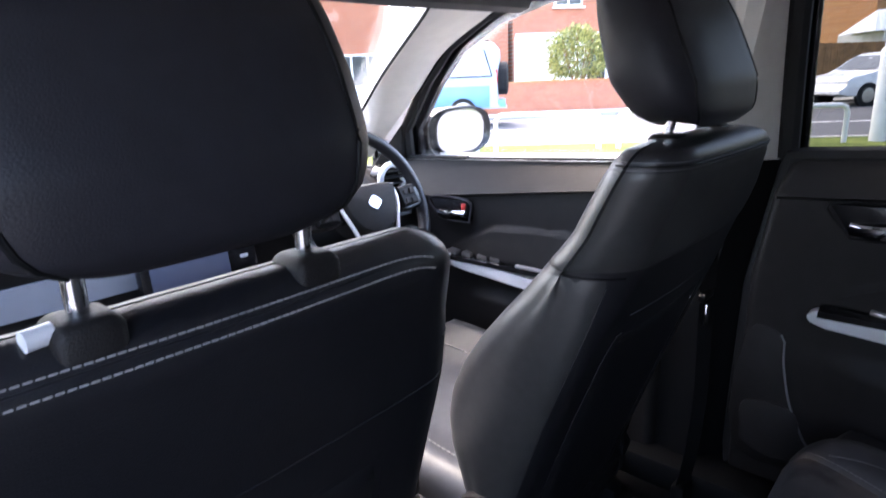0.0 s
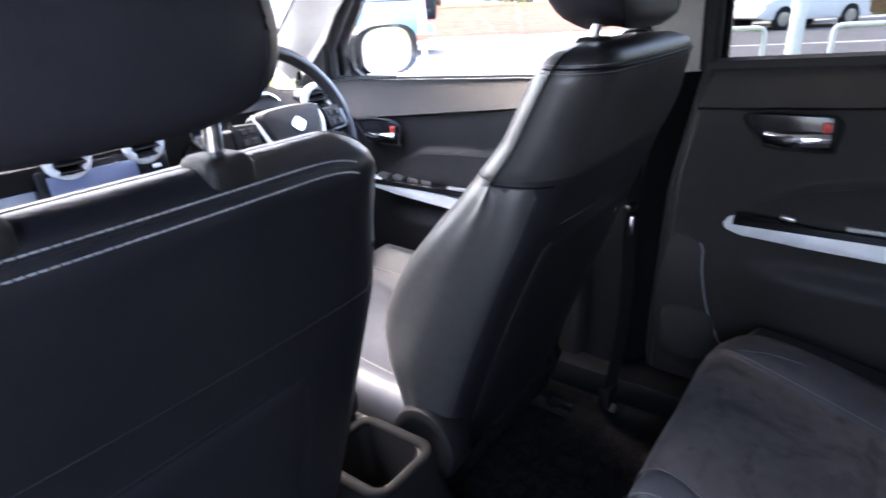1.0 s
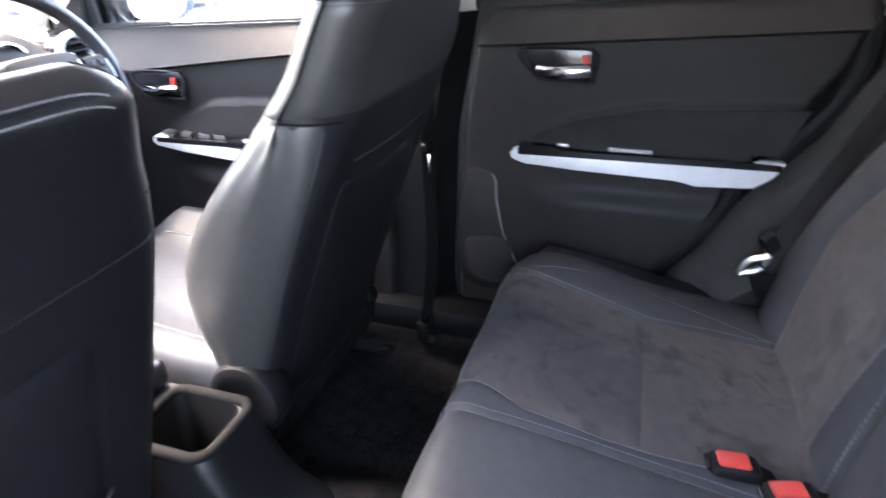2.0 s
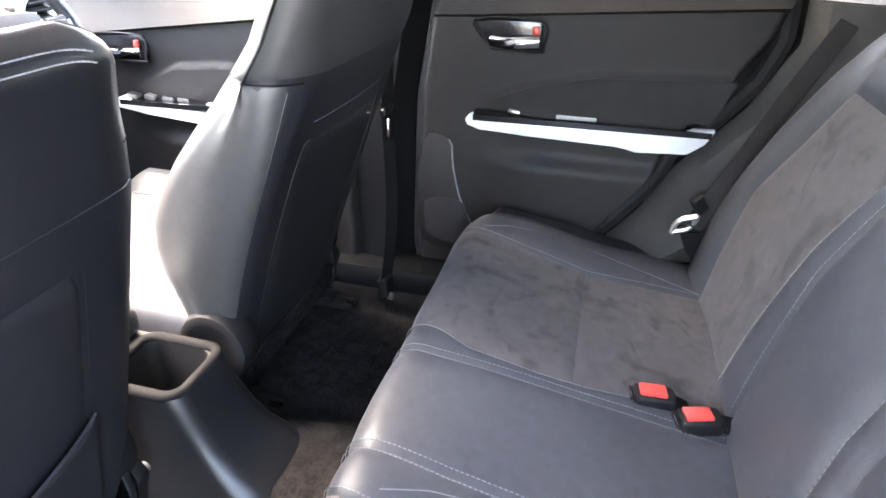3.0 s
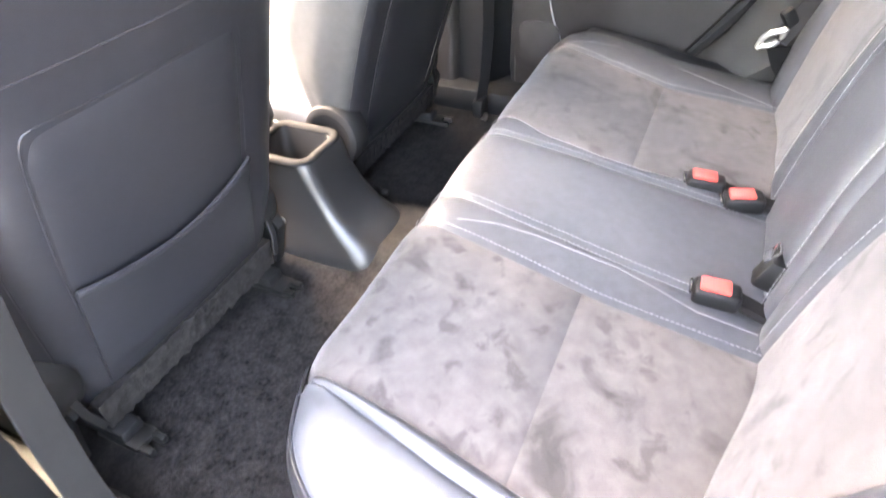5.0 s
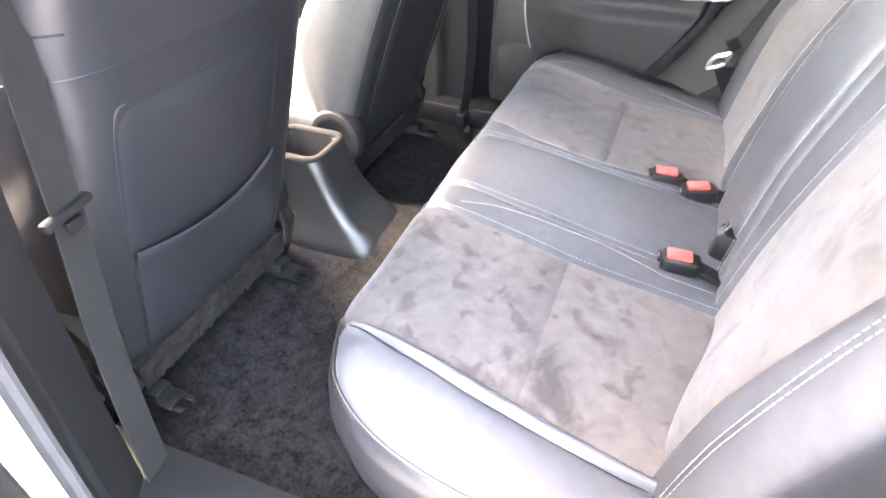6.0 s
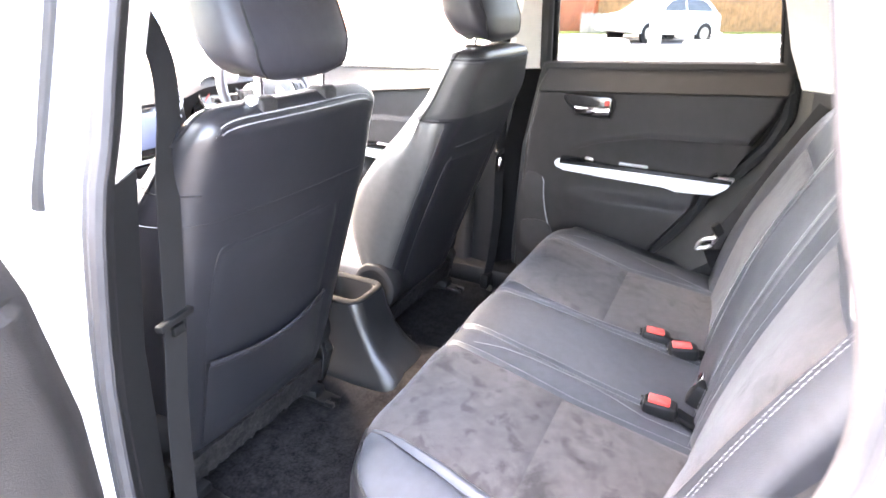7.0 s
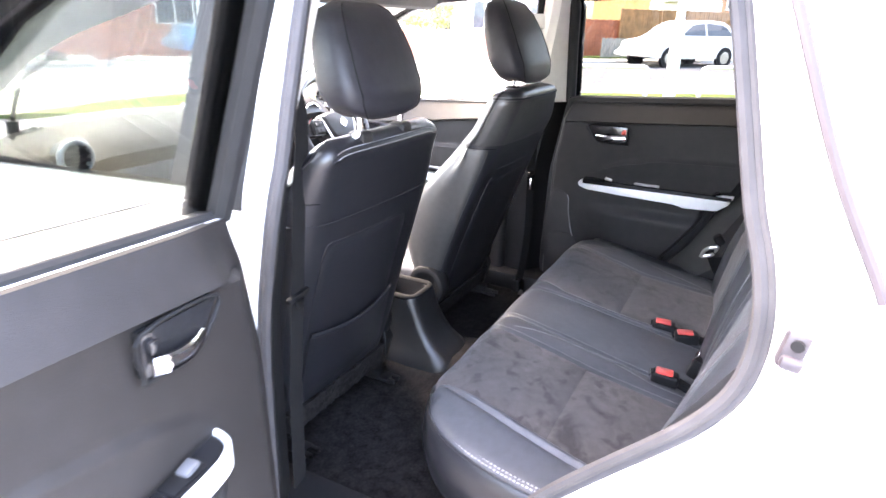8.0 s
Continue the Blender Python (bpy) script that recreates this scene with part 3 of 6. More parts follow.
def car_door(name, s, yfront, yrear, zbot, sill, k, label, at):
    """A door of the car: s is its side; edges are tables of z -> y."""
    root = thing(name, label, "car door", at, kind="structure")
    base = 0.735

    def zed(y, v):
        g = k["groove"](y)
        return lerps([(0, zbot), (88 / 110, g - 0.003), (90 / 110, g + 0.004), (1, sill(y))], v)

    def trim(u, v):
        z0 = zbot + (sill(0.5 * (lerps(yfront, 1.0) + lerps(yrear, 1.0))) - zbot) * v
        a, b = lerps(yfront, z0), lerps(yrear, z0)
        y = a + (b - a) * u
        z = zed(y, v)
        return (s * (base - door_inner(y, z, a, b, k)), y, z)
    part("inner_trim", sheet(trim, 90, 110, (s * 0.012, 0, 0)), PLASTIC_SOFT, root, "charcoal moulded door trim", 55)

    # shell and skin
    def skin(u, v):
        z0 = zbot - 0.03 + (1.075 - zbot + 0.03) * v
        a, b = lerps(yfront, z0) + 0.015, lerps(yrear, z0) - 0.02
        y = a + (b - a) * u
        z = zbot - 0.03 + (sill(y) + 0.005 - zbot + 0.03) * v
        return (s * (SKIN - 0.015 + 0.015 * math.sin(math.pi * v)), y, z)
    part("outer_skin", sheet(skin, 24, 20, (-s * 0.006, 0, 0)), PAINT, root, "white painted door skin")

    def rim_pts(x, dd):
        pts = []
        for i in range(25):
            z = zbot + (sill(-0.2) - zbot) * i / 24
            pts.append(Vector((s * x, lerps(yfront, z) + dd, z)))
        for i in range(1, 20):
            y = lerps(yfront, 1.07) + (lerps(yrear, 1.07) - lerps(yfront, 1.07)) * i / 20
            pts.append(Vector((s * x, y, sill(y))))
        for i in range(25):
            z = zbot + (sill(-0.2) - zbot) * (1 - i / 24)
            pts.append(Vector((s * x, lerps(yrear, z) - dd, z)))
        for i in range(1, 12):
            y = lerps(yrear, zbot) + (lerps(yfront, zbot) - lerps(yrear, zbot)) * i / 12
            pts.append(Vector((s * x, y, zbot)))
        return pts
    # black sheet added to keep the gap round the trim dark over white skin
    if k.get("shell"):
        part("gap_blackout", sheet(lambda u, v: (s * 0.792, lerps(yfront, zbot + 0.62 * v) + 0.02 + (lerps(yrear, zbot + 0.62 * v) - lerps(yfront, zbot + 0.62 * v) - 0.07) * u, zbot - 0.03 + 0.66 * v), 20, 20, (s * 0.004, 0, 0)), RUBBER, root)
    rings = [rim_pts(base + 0.004, 0.0), rim_pts(base + 0.02, 0.004), rim_pts(base + 0.07, 0.006), rim_pts(SKIN - 0.02, 0.012)]
    part("door_edge", loft(rings, cap=False), k.get("edge", PAINT), root, k.get("edge_label", "white painted door edge"))
    part("edge_seal", tube(rim_pts(base + k.get("seal", (0.022, 0.006, 0.007))[0], k.get("seal", (0.022, 0.006, 0.007))[1]), k.get("seal", (0.022, 0.006, 0.007))[2], 8, loop=True, up=(1, 0, 0)), RUBBER, root)

    # window frame, glass, waist seals
    w = k["window"]          # y, z corners: front low, front high, rear high, rear low
    corner = [Vector((s * (base + 0.025 - tumble(z) * k.get("lean", 1.0)), y, z)) for y, z in w]
    line = []
    for p, q in zip(corner, corner[1:]):
        line += [p.lerp(q, t / 5) for t in range(5)]
    line.append(corner[-1])
    part("window_frame", sweep(line, flat(0.034, 0.03), (s, 0, 0.2)), RUBBER, root, "black window frame")
    outer = [p + Vector((s * 0.04, 0, 0)) for p in line]
    part("outer_frame", sweep(outer, flat(0.05, 0.02), (s, 0, 0.2)), k.get("frame_mat", GLOSSY), root, "gloss black window surround")
    bm = bmesh.new()
    bm.faces.new([bm.verts.new(p + Vector((s * 0.02, 0, 0))) for p in [corner[0] - Vector((0, 0, 0.02))] + line + [corner[-1] - Vector((0, 0, 0.02))]])
    g = part("window_glass", bm, k.get("glass", GLASS), root, "clear side window glass")
    g.visible_shadow = k.get("glass", GLASS) is PRIVACY
    y0, y1 = w[0][0], w[3][0]
    waist = [Vector((s * (base + 0.018), y0 + (y1 - y0) * i / 12, sill(y0 + (y1 - y0) * i / 12) + 0.002)) for i in range(13)]
    part("waist_seal", sweep(waist, flat(0.016, 0.016), (0, 0, 1)), RUBBER, root)
    outer = [p + Vector((s * (SKIN - 0.012 - base - 0.018), 0, k.get("mould", -0.012))) for p in waist]
    part("belt_moulding", sweep(outer, flat(0.018, 0.030), (0, 0, 1)), ZINC if k.get("bright") else RUBBER, root, "dull grey belt moulding below the glass")

    # inside handle in its recess
    hy, hz, dn = k["handle"]
    hl = k.get("recess", 1.0)
    x = base - 0.032
    bez = [(hy, hz + 0.004), (hy - 0.140 * hl, hz + 0.006), (hy - 0.145 * hl, hz - 0.046), (hy - 0.139 * hl, hz - 0.055), (hy - 0.048, hz - 0.053), (hy - 0.032, hz - 0.045)]
    h = part("handle_recess", prism(bez, "x", s * (x + 0.02), s * (x - 0.012), 0.003), GLOSSY, root, "gloss black handle recess")
    loop = smooth_line([(s * (x - 0.013), a, b) for a, b in bez], 4, True)
    part("recess_rim", tube(loop, 0.003, 8, loop=True, up=(1, 0, 0)), k.get("rim", PLASTIC), h)
    lever = [(s * (x - 0.014), hy - 0.036, hz - 0.038), (s * (x - 0.026), hy - 0.07, hz - 0.038), (s * (x - 0.028), hy - 0.105, hz - 0.035), (s * (x - 0.022), hy - 0.138 * hl, hz - 0.033)]
    part("pull_lever", sweep(smooth_line(lever), disc(0.006, 10, 0.012), (0, 0, 1)), CHROME, h, "chrome pull lever")
    part("lock_tab", rbox((s * (x - 0.018), hy - 0.130 * hl, hz - 0.012), (0.010, 0.015, 0.018), 0.004), RED if k.get("red", True) else GLOSSY, h, "red lock tab")

    # silver armrest bar with its switch plate
    if k.get("ledge"):
        ledge(root, s)
        return root
    bar = k["bar_poly"]
    xs = k["bar_x"]
    bm = prism([(p[0], p[1]) for p in bar], "x", s * xs, s * (xs - k.get("bar_t", 0.024)), 0.004)
    armrest = part("armrest_bar", bm, SILVER, root, "satin silver armrest bar")
    pl = k["plate"]
    part("switch_plate", sheet(lambda u, v: (s * (pl[0] + (pl[1] - pl[0]) * v), pl[2] + (pl[3] - pl[2]) * u, k["plate_z"] - 0.003 + 0.004 * u + k.get("plate_rise", 0.006) * (1 - v) * math.sin(math.pi * min(1.0, 0.06 + u)) ** 0.5), 16, 6, (0, 0, -0.012)), GLOSSY, root, "black switch plate")
    for i, yy in enumerate(k["switches"]):
        part("window_switch", rbox((s * (0.5 * (pl[0] + pl[1])), yy, k["plate_z"] + 0.5 * k.get("plate_rise", 0.006)), (0.024, 0.030, 0.012) if "slot" in k and s > 0 and len(k["switches"]) > 1 else (0.016, 0.026, 0.008), 0.003, turn=(6, 0, 0)), STEEL, root)
    if "slot" in k:
        part("pull_slot", rbox((s * (pl[1] + 0.006), k["slot"], k["plate_z"] + 0.45 * k.get("plate_rise", 0.006)), (0.012, 0.085, 0.008), 0.003), mat("pale_slot", (0.42, 0.41, 0.40), 0.4, var=0.1), root)

    # lower speaker pod and grille
    if k.get("speaker"):
        sy, sz = k["speaker"]
        pod = smooth_line([(0, sy + 0.064, sz + 0.20), (0, sy - 0.002, sz + 0.212), (0, sy - 0.012, sz + 0.15), (0, sy - 0.030, sz + 0.07), (0, sy - 0.062, sz), (0, sy - 0.095, sz - 0.06), (0, sy + 0.068, sz - 0.06)], 3, True)
        pd = part("speaker_pod", prism([(p.y, p.z) for p in pod], "x", s * (base - 0.01), s * (base - 0.0325), 0.003), PLASTIC_SOFT, root, "charcoal speaker pod")
        part("pod_edge", tube([(s * (base - 0.0325), p.y, p.z) for p in pod[3:16]], 0.0022, 8), THREAD, pd, "thin pale pod edge")
        cover = smooth_line([(0, sy + 0.05, sz + 0.055), (0, sy - 0.035, sz + 0.058), (0, sy - 0.055, sz), (0, sy - 0.06, sz - 0.05), (0, sy + 0.04, sz - 0.055), (0, sy + 0.058, sz)], 4, True)
        part("speaker_cover", prism([(p.y, p.z) for p in cover], "x", s * (base - 0.03), s * (base - 0.036), 0.003), PAD, pd, "dark rounded speaker cover")

    # dark pad above the bar, following the trim
    if "pad_span" in k:
        ya, yb = k["pad_span"]
        def pad_pt(u, v):
            y = ya + (yb - ya) * u
            z = k["plate_z"] + 0.05 * v
            y = max(y, lerps(yrear, z) + 0.014)
            lo = k["plate_z"] + k.get("plate_rise", 0.006) + 0.001
            z = lo + (max(k["pad"](y) - 0.008, lo + 0.004) - lo) * v
            edge_f = lerps(yfront, z)
            return (s * (base - door_inner(y, z, edge_f, lerps(yrear, z), k) - 0.003), y, z)
        part("armrest_pad", sheet(pad_pt, 60, 16, (s * 0.003, 0, 0)), PAD, root, "black padded armrest insert", 60)
    return root


REAR_K = dict(
    groove=lambda y: lerps([(-0.88, 1.041), (-0.27, 1.002), (-0.13, 0.995)], y),
    sill=lambda y: lerps([(-0.95, 1.112), (-0.84, 1.106), (-0.19, 1.068), (-0.1, 1.064)], y),
    pad=lambda y: lerps([(-0.88, 0.914), (-0.536, 0.900), (-0.40, 0.870), (-0.328, 0.840), (-0.27, 0.79)], y),
    bar=lambda y: 0.785, pad0=-0.27, dirn=-1,
    window=[(-0.190, 1.066), (-0.196, 1.25), (-0.204, 1.425), (-0.50, 1.445), (-0.79, 1.425), (-0.835, 1.285), (-0.868, 1.104)],
    handle=(-0.279, 0.993, 1),
    bar_poly=[(-0.266, 0.784), (-0.272, 0.794), (-0.288, 0.800), (-0.34, 0.799), (-0.604, 0.797), (-0.792, 0.806), (-0.776, 0.775), (-0.745, 0.751), (-0.638, 0.745), (-0.598, 0.759), (-0.40, 0.760), (-0.30, 0.764), (-0.272, 0.773)],
    bar_x=0.704, plate=(0.704, 0.677, -0.285, -0.785), plate_z=0.801, plate_rise=0.017, switches=[-0.375], slot=-0.51,
    speaker=(-0.224, 0.515), pad_span=(-0.31, -0.87), red=True, glass=PRIVACY)
rr = car_door("door_1", 1, FRONT_EDGE, [(z, y + 0.012) for z, y in REAR_EDGE], 0.40, REAR_K["sill"], REAR_K | dict(shell=True, seal=(0.006, -0.006, 0.019), edge=RUBBER, edge_label="black sealed door edge"), "closed rear car door with charcoal trim and silver armrest bar", (0.80, -0.12, 0.40))
lr = car_door("door_2", -1, FRONT_EDGE, [(z, y + 0.012) for z, y in REAR_EDGE], 0.40, REAR_K["sill"], REAR_K | dict(red=False, ledge=True, swell=0.008, lean=1.4, recess=0.88, speaker=None), "rear car door standing wide open, charcoal trim inside", (-0.83, -0.10, 0.40))
lr.rotation_euler = (0, 0, radians(-83))

FRONT_K = dict(
    groove=lambda y: lerps([(-0.1, 0.990), (0.19, 0.972), (0.724, 0.911), (1.0, 0.89)], y),
    sill=lambda y: lerps([(-0.15, 1.055), (0.145, 1.039), (0.741, 1.011), (1.0, 1.0)], y),
    pad=lambda y: lerps([(-0.1, 0.87), (0.33, 0.860), (0.473, 0.850), (0.60, 0.79), (0.65, 0.76)], y),
    bar=lambda y: 0.750, pad0=0.645, dirn=-1,
    window=[(0.836, 1.010), (0.830, 1.098), (0.700, 1.236), (0.600, 1.318), (0.470, 1.378), (0.324, 1.412), (0.12, 1.430), (-0.09, 1.440), (-0.075, 1.25), (-0.05, 1.05)],
    handle=(0.695, 0.910, 1),
    bar_poly=[(0.652, 0.752), (0.640, 0.766), (0.56, 0.758), (0.331, 0.742), (0.06, 0.752), (0.08, 0.700), (0.22, 0.690), (0.30, 0.712), (0.56, 0.728), (0.64, 0.738)],
    bar_x=0.704, plate=(0.706, 0.662, 0.635, 0.10), plate_z=0.764, plate_rise=0.010, switches=[0.605, 0.553, 0.50, 0.456], slot=0.34, pad_span=(0.60, 0.06), bar_t=0.040, rim=ZINC, roll=0.060, step=0.015)
FDOOR_F = [(0.36, 0.98), (0.9, 0.98), (1.2, 0.98)]
FDOOR_R = [(0.36, 0.005), (0.8, 0.0), (1.07, -0.055), (1.2, -0.065)]
fr = car_door("door_3", 1, FDOOR_F, FDOOR_R, 0.38, FRONT_K["sill"], FRONT_K, "closed driver's door with window switches on a silver armrest", (0.80, 0.98, 0.38))
fl = car_door("door_4", -1, FDOOR_F, FDOOR_R, 0.38, FRONT_K["sill"], FRONT_K | dict(bright=True, glass=GLASS_TINT, mould=0.030), "closed front passenger door, white outside with grey belt moulding", (-0.80, 0.98, 0.38))
for s in (-1, 1):
    # small black triangles at the mirrors
    d = fr if s > 0 else fl
    part("mirror_triangle", prism([(0.965, 0.985), (0.836, 1.0), (0.832, 1.11), (0.885, 1.056)], "x", s * 0.725, s * 0.775, 0.004), PLASTIC, d)
    # gloss black pillar tape behind the front glass
    part("pillar_tape", loft([[(s * (SKIN - 0.006 - tumble(z)), lerps(FDOOR_R, z) + a, z), (s * (SKIN - 0.006 - tumble(z)), lerps(FDOOR_R, z) + b, z), (s * (SKIN - 0.02 - tumble(z)), lerps(FDOOR_R, z) + b, z), (s * (SKIN - 0.02 - tumble(z)), lerps(FDOOR_R, z) + a, z)] for z, a, b in ((1.085, -0.045, 0.02), (1.2, -0.045, 0.012), (1.36, -0.045, 0.0), (1.42, -0.045, -0.005))]), GLOSSY, d, "gloss black pillar cover")
    # door mirror
    m = thing("door_mirror", "black-backed door mirror with a pale housing", "door mirror", (s * 0.80, 0.88, 1.02))
    part("mirror_arm", sweep(smooth_line([(s * 0.765, 0.89, 1.03), (s * 0.83, 0.87, 1.04), (s * 0.90, 0.86, 1.055)]), flat(0.06, 0.09), (0, 0, 1)), PLASTIC, m)
    def bowl(k, r):
        return [(s * (0.955 + 0.158 * r * math.copysign(abs(math.cos(a)) ** 0.7, math.cos(a))), 0.80 + k, 1.072 + 0.078 * r * math.copysign(abs(math.sin(a)) ** 0.7, math.sin(a))) for a in [2 * math.pi * q / 32 for q in range(32)]]
    part("housing", loft([bowl(0.012, 0.80), bowl(0.0, 0.90), bowl(-0.004, 0.98), bowl(0.01, 1.0), bowl(0.06, 0.98), bowl(0.11, 0.80), bowl(0.135, 0.45), bowl(0.14, 0.1)]), GLOSSY, m, "dark door mirror housing")
    part("mirror_glass", loft([[(s * 0.152 + 0.84 * q[0], q[1], q[2]) for q in bowl(0.009, 0.86)], [(s * 0.152 + 0.84 * q[0], q[1], q[2]) for q in bowl(-0.007, 0.86)]]), MIRROR, m, "mirror glass", 5)


# ---- front seats ----
BACK_W = [(0.0, 0.215), (0.15, 0.238), (0.45, 0.250), (0.75, 0.248), (0.82, 0.245), (0.88, 0.238), (0.93, 0.230), (0.965, 0.217), (0.985, 0.202), (1.0, 0.176)]
BACK_D = [(0.0, 0.135), (0.15, 0.175), (0.40, 0.232), (0.55, 0.232), (0.72, 0.180), (0.84, 0.132), (0.92, 0.104), (0.96, 0.076), (0.985, 0.050), (1.0, 0.022)]
# the driver's seat is less deep above its shoulder, with a full bolster below it
DRIVER_D = [(0.0, 0.070), (0.12, 0.088), (0.18, 0.112), (0.25, 0.149), (0.32, 0.180), (0.39, 0.200), (0.46, 0.208), (0.53, 0.203), (0.60, 0.188), (0.67, 0.166), (0.735, 0.142), (0.776, 0.130), (0.817, 0.116), (0.85, 0.107), (0.90, 0.104), (0.95, 0.100), (1.0, 0.096)]
DRIVER_OUT = [(0.0, 0.215), (0.15, 0.238), (0.45, 0.250), (0.80, 0.248), (0.83, 0.244), (0.875, 0.218), (0.915, 0.178), (0.95, 0.148), (1.0, 0.115)]
DRIVER_IN = [(0.0, 0.215), (0.15, 0.238), (0.45, 0.250), (0.75, 0.248), (0.90, 0.244), (1.0, 0.240)]
Z0, TOP_Z = 0.415, 1.108


def front_seat(name, cx, y0, lean, label, knob, hx, hz, hw, depth, up=0.0):
    """Front seat: y0 is the back's foot, lean its slope (m per m of height)."""
    root = thing(name, label, "car seat", (cx, y0 + 0.25, FLOOR_Z), "front seats")
    Z1 = TOP_Z + up

    def back_y(z, xr=0.0):
        s = (z - Z0) / (Z1 - Z0)
        crown = 0.020 * (xr / 0.25) ** 2
        top = 0.036 * max(0.0, min(1.0, (s - 0.94) / 0.06)) ** 2.2 if cx < 0 else 0.0
        return y0 - lean * (z - Z0) + crown + top + 0.008 * math.sin(math.pi * s * 1.2)

    def ring(s):
        z = Z0 + (Z1 - Z0) * s
        w, d = lerps(BACK_W, s), lerps(depth, s)
        tuck = 0.0
        if cx > 0:
            tuck = 0.024 * (1 - math.sqrt(max(0.0, 1 - (max(0.0, s - 0.962) / 0.038) ** 2)))
            d -= 1.6 * tuck
        rc = min(0.045 + 0.045 * ss(0.62, 0.84, s), d * 0.64) if cx > 0 else min(0.060, d * 0.5)
        rf = min(0.05, d * (0.34 if cx > 0 else 0.42), w * 0.3)
        hollow = 0.055 * ss(0.0, 0.2, s) * (1 - ss(0.75, 0.95, s))

        def half(rc, w):
            """Half a section: back, rear corner of radius rc, side, front corner, hollow front."""
            h = [(x, 0.012 * (x / 0.25) ** 2) for x in [(w - rc) * i / 7 for i in range(8)]]
            yc = h[-1][1]
            h += [(w - rc + rc * math.sin(a), yc + rc - rc * math.cos(a)) for a in [math.pi / 2 * i / 6 for i in range(1, 7)]]
            h += [(w + 0.006 * math.sin(math.pi * i / 5), yc + rc + (d - rf - yc - rc) * i / 5) for i in range(1, 6)]
            h += [(w - rf + rf * math.cos(a), d - rf + rf * math.sin(a)) for a in [math.pi / 2 * i / 6 for i in range(1, 7)]]
            return h + [((w - rf) * (1 - i / 7), d - hollow * ss(0.05, 0.7, i / 7)) for i in range(1, 8)]
        outer = min(0.095, d * 0.55) if cx < 0 else rc
        right, left = (lerps(DRIVER_OUT, s) - tuck, lerps(DRIVER_IN, s) - tuck) if cx > 0 else (w, w)
        pts = half(rc, right) + [(-x, y) for x, y in half(outer, left)[-2:0:-1]]
        base = back_y(z) + tuck
        swell = 1.0 + (0.130 * ss(-0.12, 0.10, s) * (1 - 0.45 * ss(0.70, 0.93, s)) if cx < 0 else 0.0)
        return [(cx + (x * swell if x > 0 else x), base + y, z) for x, y in pts]
    steps = [0, 0.03, 0.07] + [0.10 + 0.80 * i / 26 for i in range(27)] + [0.92, 0.94, 0.955, 0.97, 0.98, 0.988, 0.995, 1.0]
    rings = [ring(s) for s in steps]
    if cx > 0:
        mid = sum((Vector(p) for p in rings[-1]), Vector()) / len(rings[-1])
        rings += [[tuple(mid.lerp(Vector(p), f) + Vector((0, 0, dz))) for p in rings[-1]] for f, dz in ((0.86, 0.003), (0.6, 0.005), (0.2, 0.006))]
    back = part("backrest", loft(rings), LEATHER, root, "black leather backrest", 60)

    # leather down both sides, from the rear corner round to the front; the driver's grey has light painted in
    sx = -1 if cx > 0 else 1
    for s0, s1, first in ((0.015, 0.775, 9.5),) if cx > 0 else ((0.015, 0.94, 9.0),):
        def flank(u, v):
            pts = ring(s0 + (s1 - s0) * v)
            a = first + (24.0 - first) * u
            k = int(a)
            p = Vector(pts[k]).lerp(Vector(pts[min(k + 1, len(pts) - 1)]), a - k)
            e = min(u, 1 - u, v * 3, (1 - v) * 3)
            return Vector((cx + sx * (p.x - cx + 0.003 * min(1, e / 0.06) - 0.001), p.y, p.z))
        part("side_panel", sheet(flank, 20, 40), LEATHER_LIT if cx > 0 else LEATHER, back, "smooth black leather side panel with light put into its grey" if cx > 0 else "smooth black leather side panel", 60)

    if cx > 0:
        # shoulder piece wrapped round the top of the back and both sides, in the colour paled for light
        def wrap(u, v):
            pts = ring(0.782 + 0.182 * v)
            a = -23.0 + 46.0 * u
            k = math.floor(a)
            p = Vector(pts[k]).lerp(Vector(pts[k + 1]), a - k)
            out = Vector((p.x - cx, 1.6 * (p.y - back_y(p.z) - 0.06), 0)).normalized()
            return p + out * (0.003 * min(1, min(u * 6, (1 - u) * 6, v, 1 - v) / 0.06) - 0.001)
        part("shoulder_wrap", sheet(wrap, 92, 24), LEATHER_LIT, back, "smooth black leather shoulder piece with light put into its grey", 60)
        for s, r, m in ((0.972, 0.0014, PLASTIC), (0.978, 0.0006, THREAD), (0.966, 0.0006, THREAD)):
            pts = ring(s)
            line = []
            for k in range(-20, 21):
                p = Vector(pts[k])
                line.append(p + Vector((p.x - cx, 1.6 * (p.y - back_y(p.z) - 0.06), 0.03)).normalized() * 0.0012)
            part("top_seam" if m is PLASTIC else "stitching", tube(line, r, 6), m, back, "" if m is PLASTIC else "thin grey top stitching")

    def on_back(xr, z, lift=0.0):
        return Vector((cx + xr, back_y(z) + 0.012 * (xr / 0.25) ** 2 - lift, z))
    # double stitching across the top edge, with the seam between
    if cx < 0:
        for z in (1.0925, 1.0830):
            line = [on_back(-0.190 + 0.380 * i / 40, z - 0.008 * abs(-1 + i / 20) ** 10, 0.0022) for i in range(41)]
            part("stitching", dashes(line, 0.0042, 0.0016, 0.0009), STITCH, back, "pale double stitching")
        line = [on_back(-0.198 + 0.396 * i / 40, 1.0878 - 0.016 * abs(-1 + i / 20) ** 10, -0.001) for i in range(41)]
        part("top_seam", tube(line, 0.0014, 6), LEATHER, back)
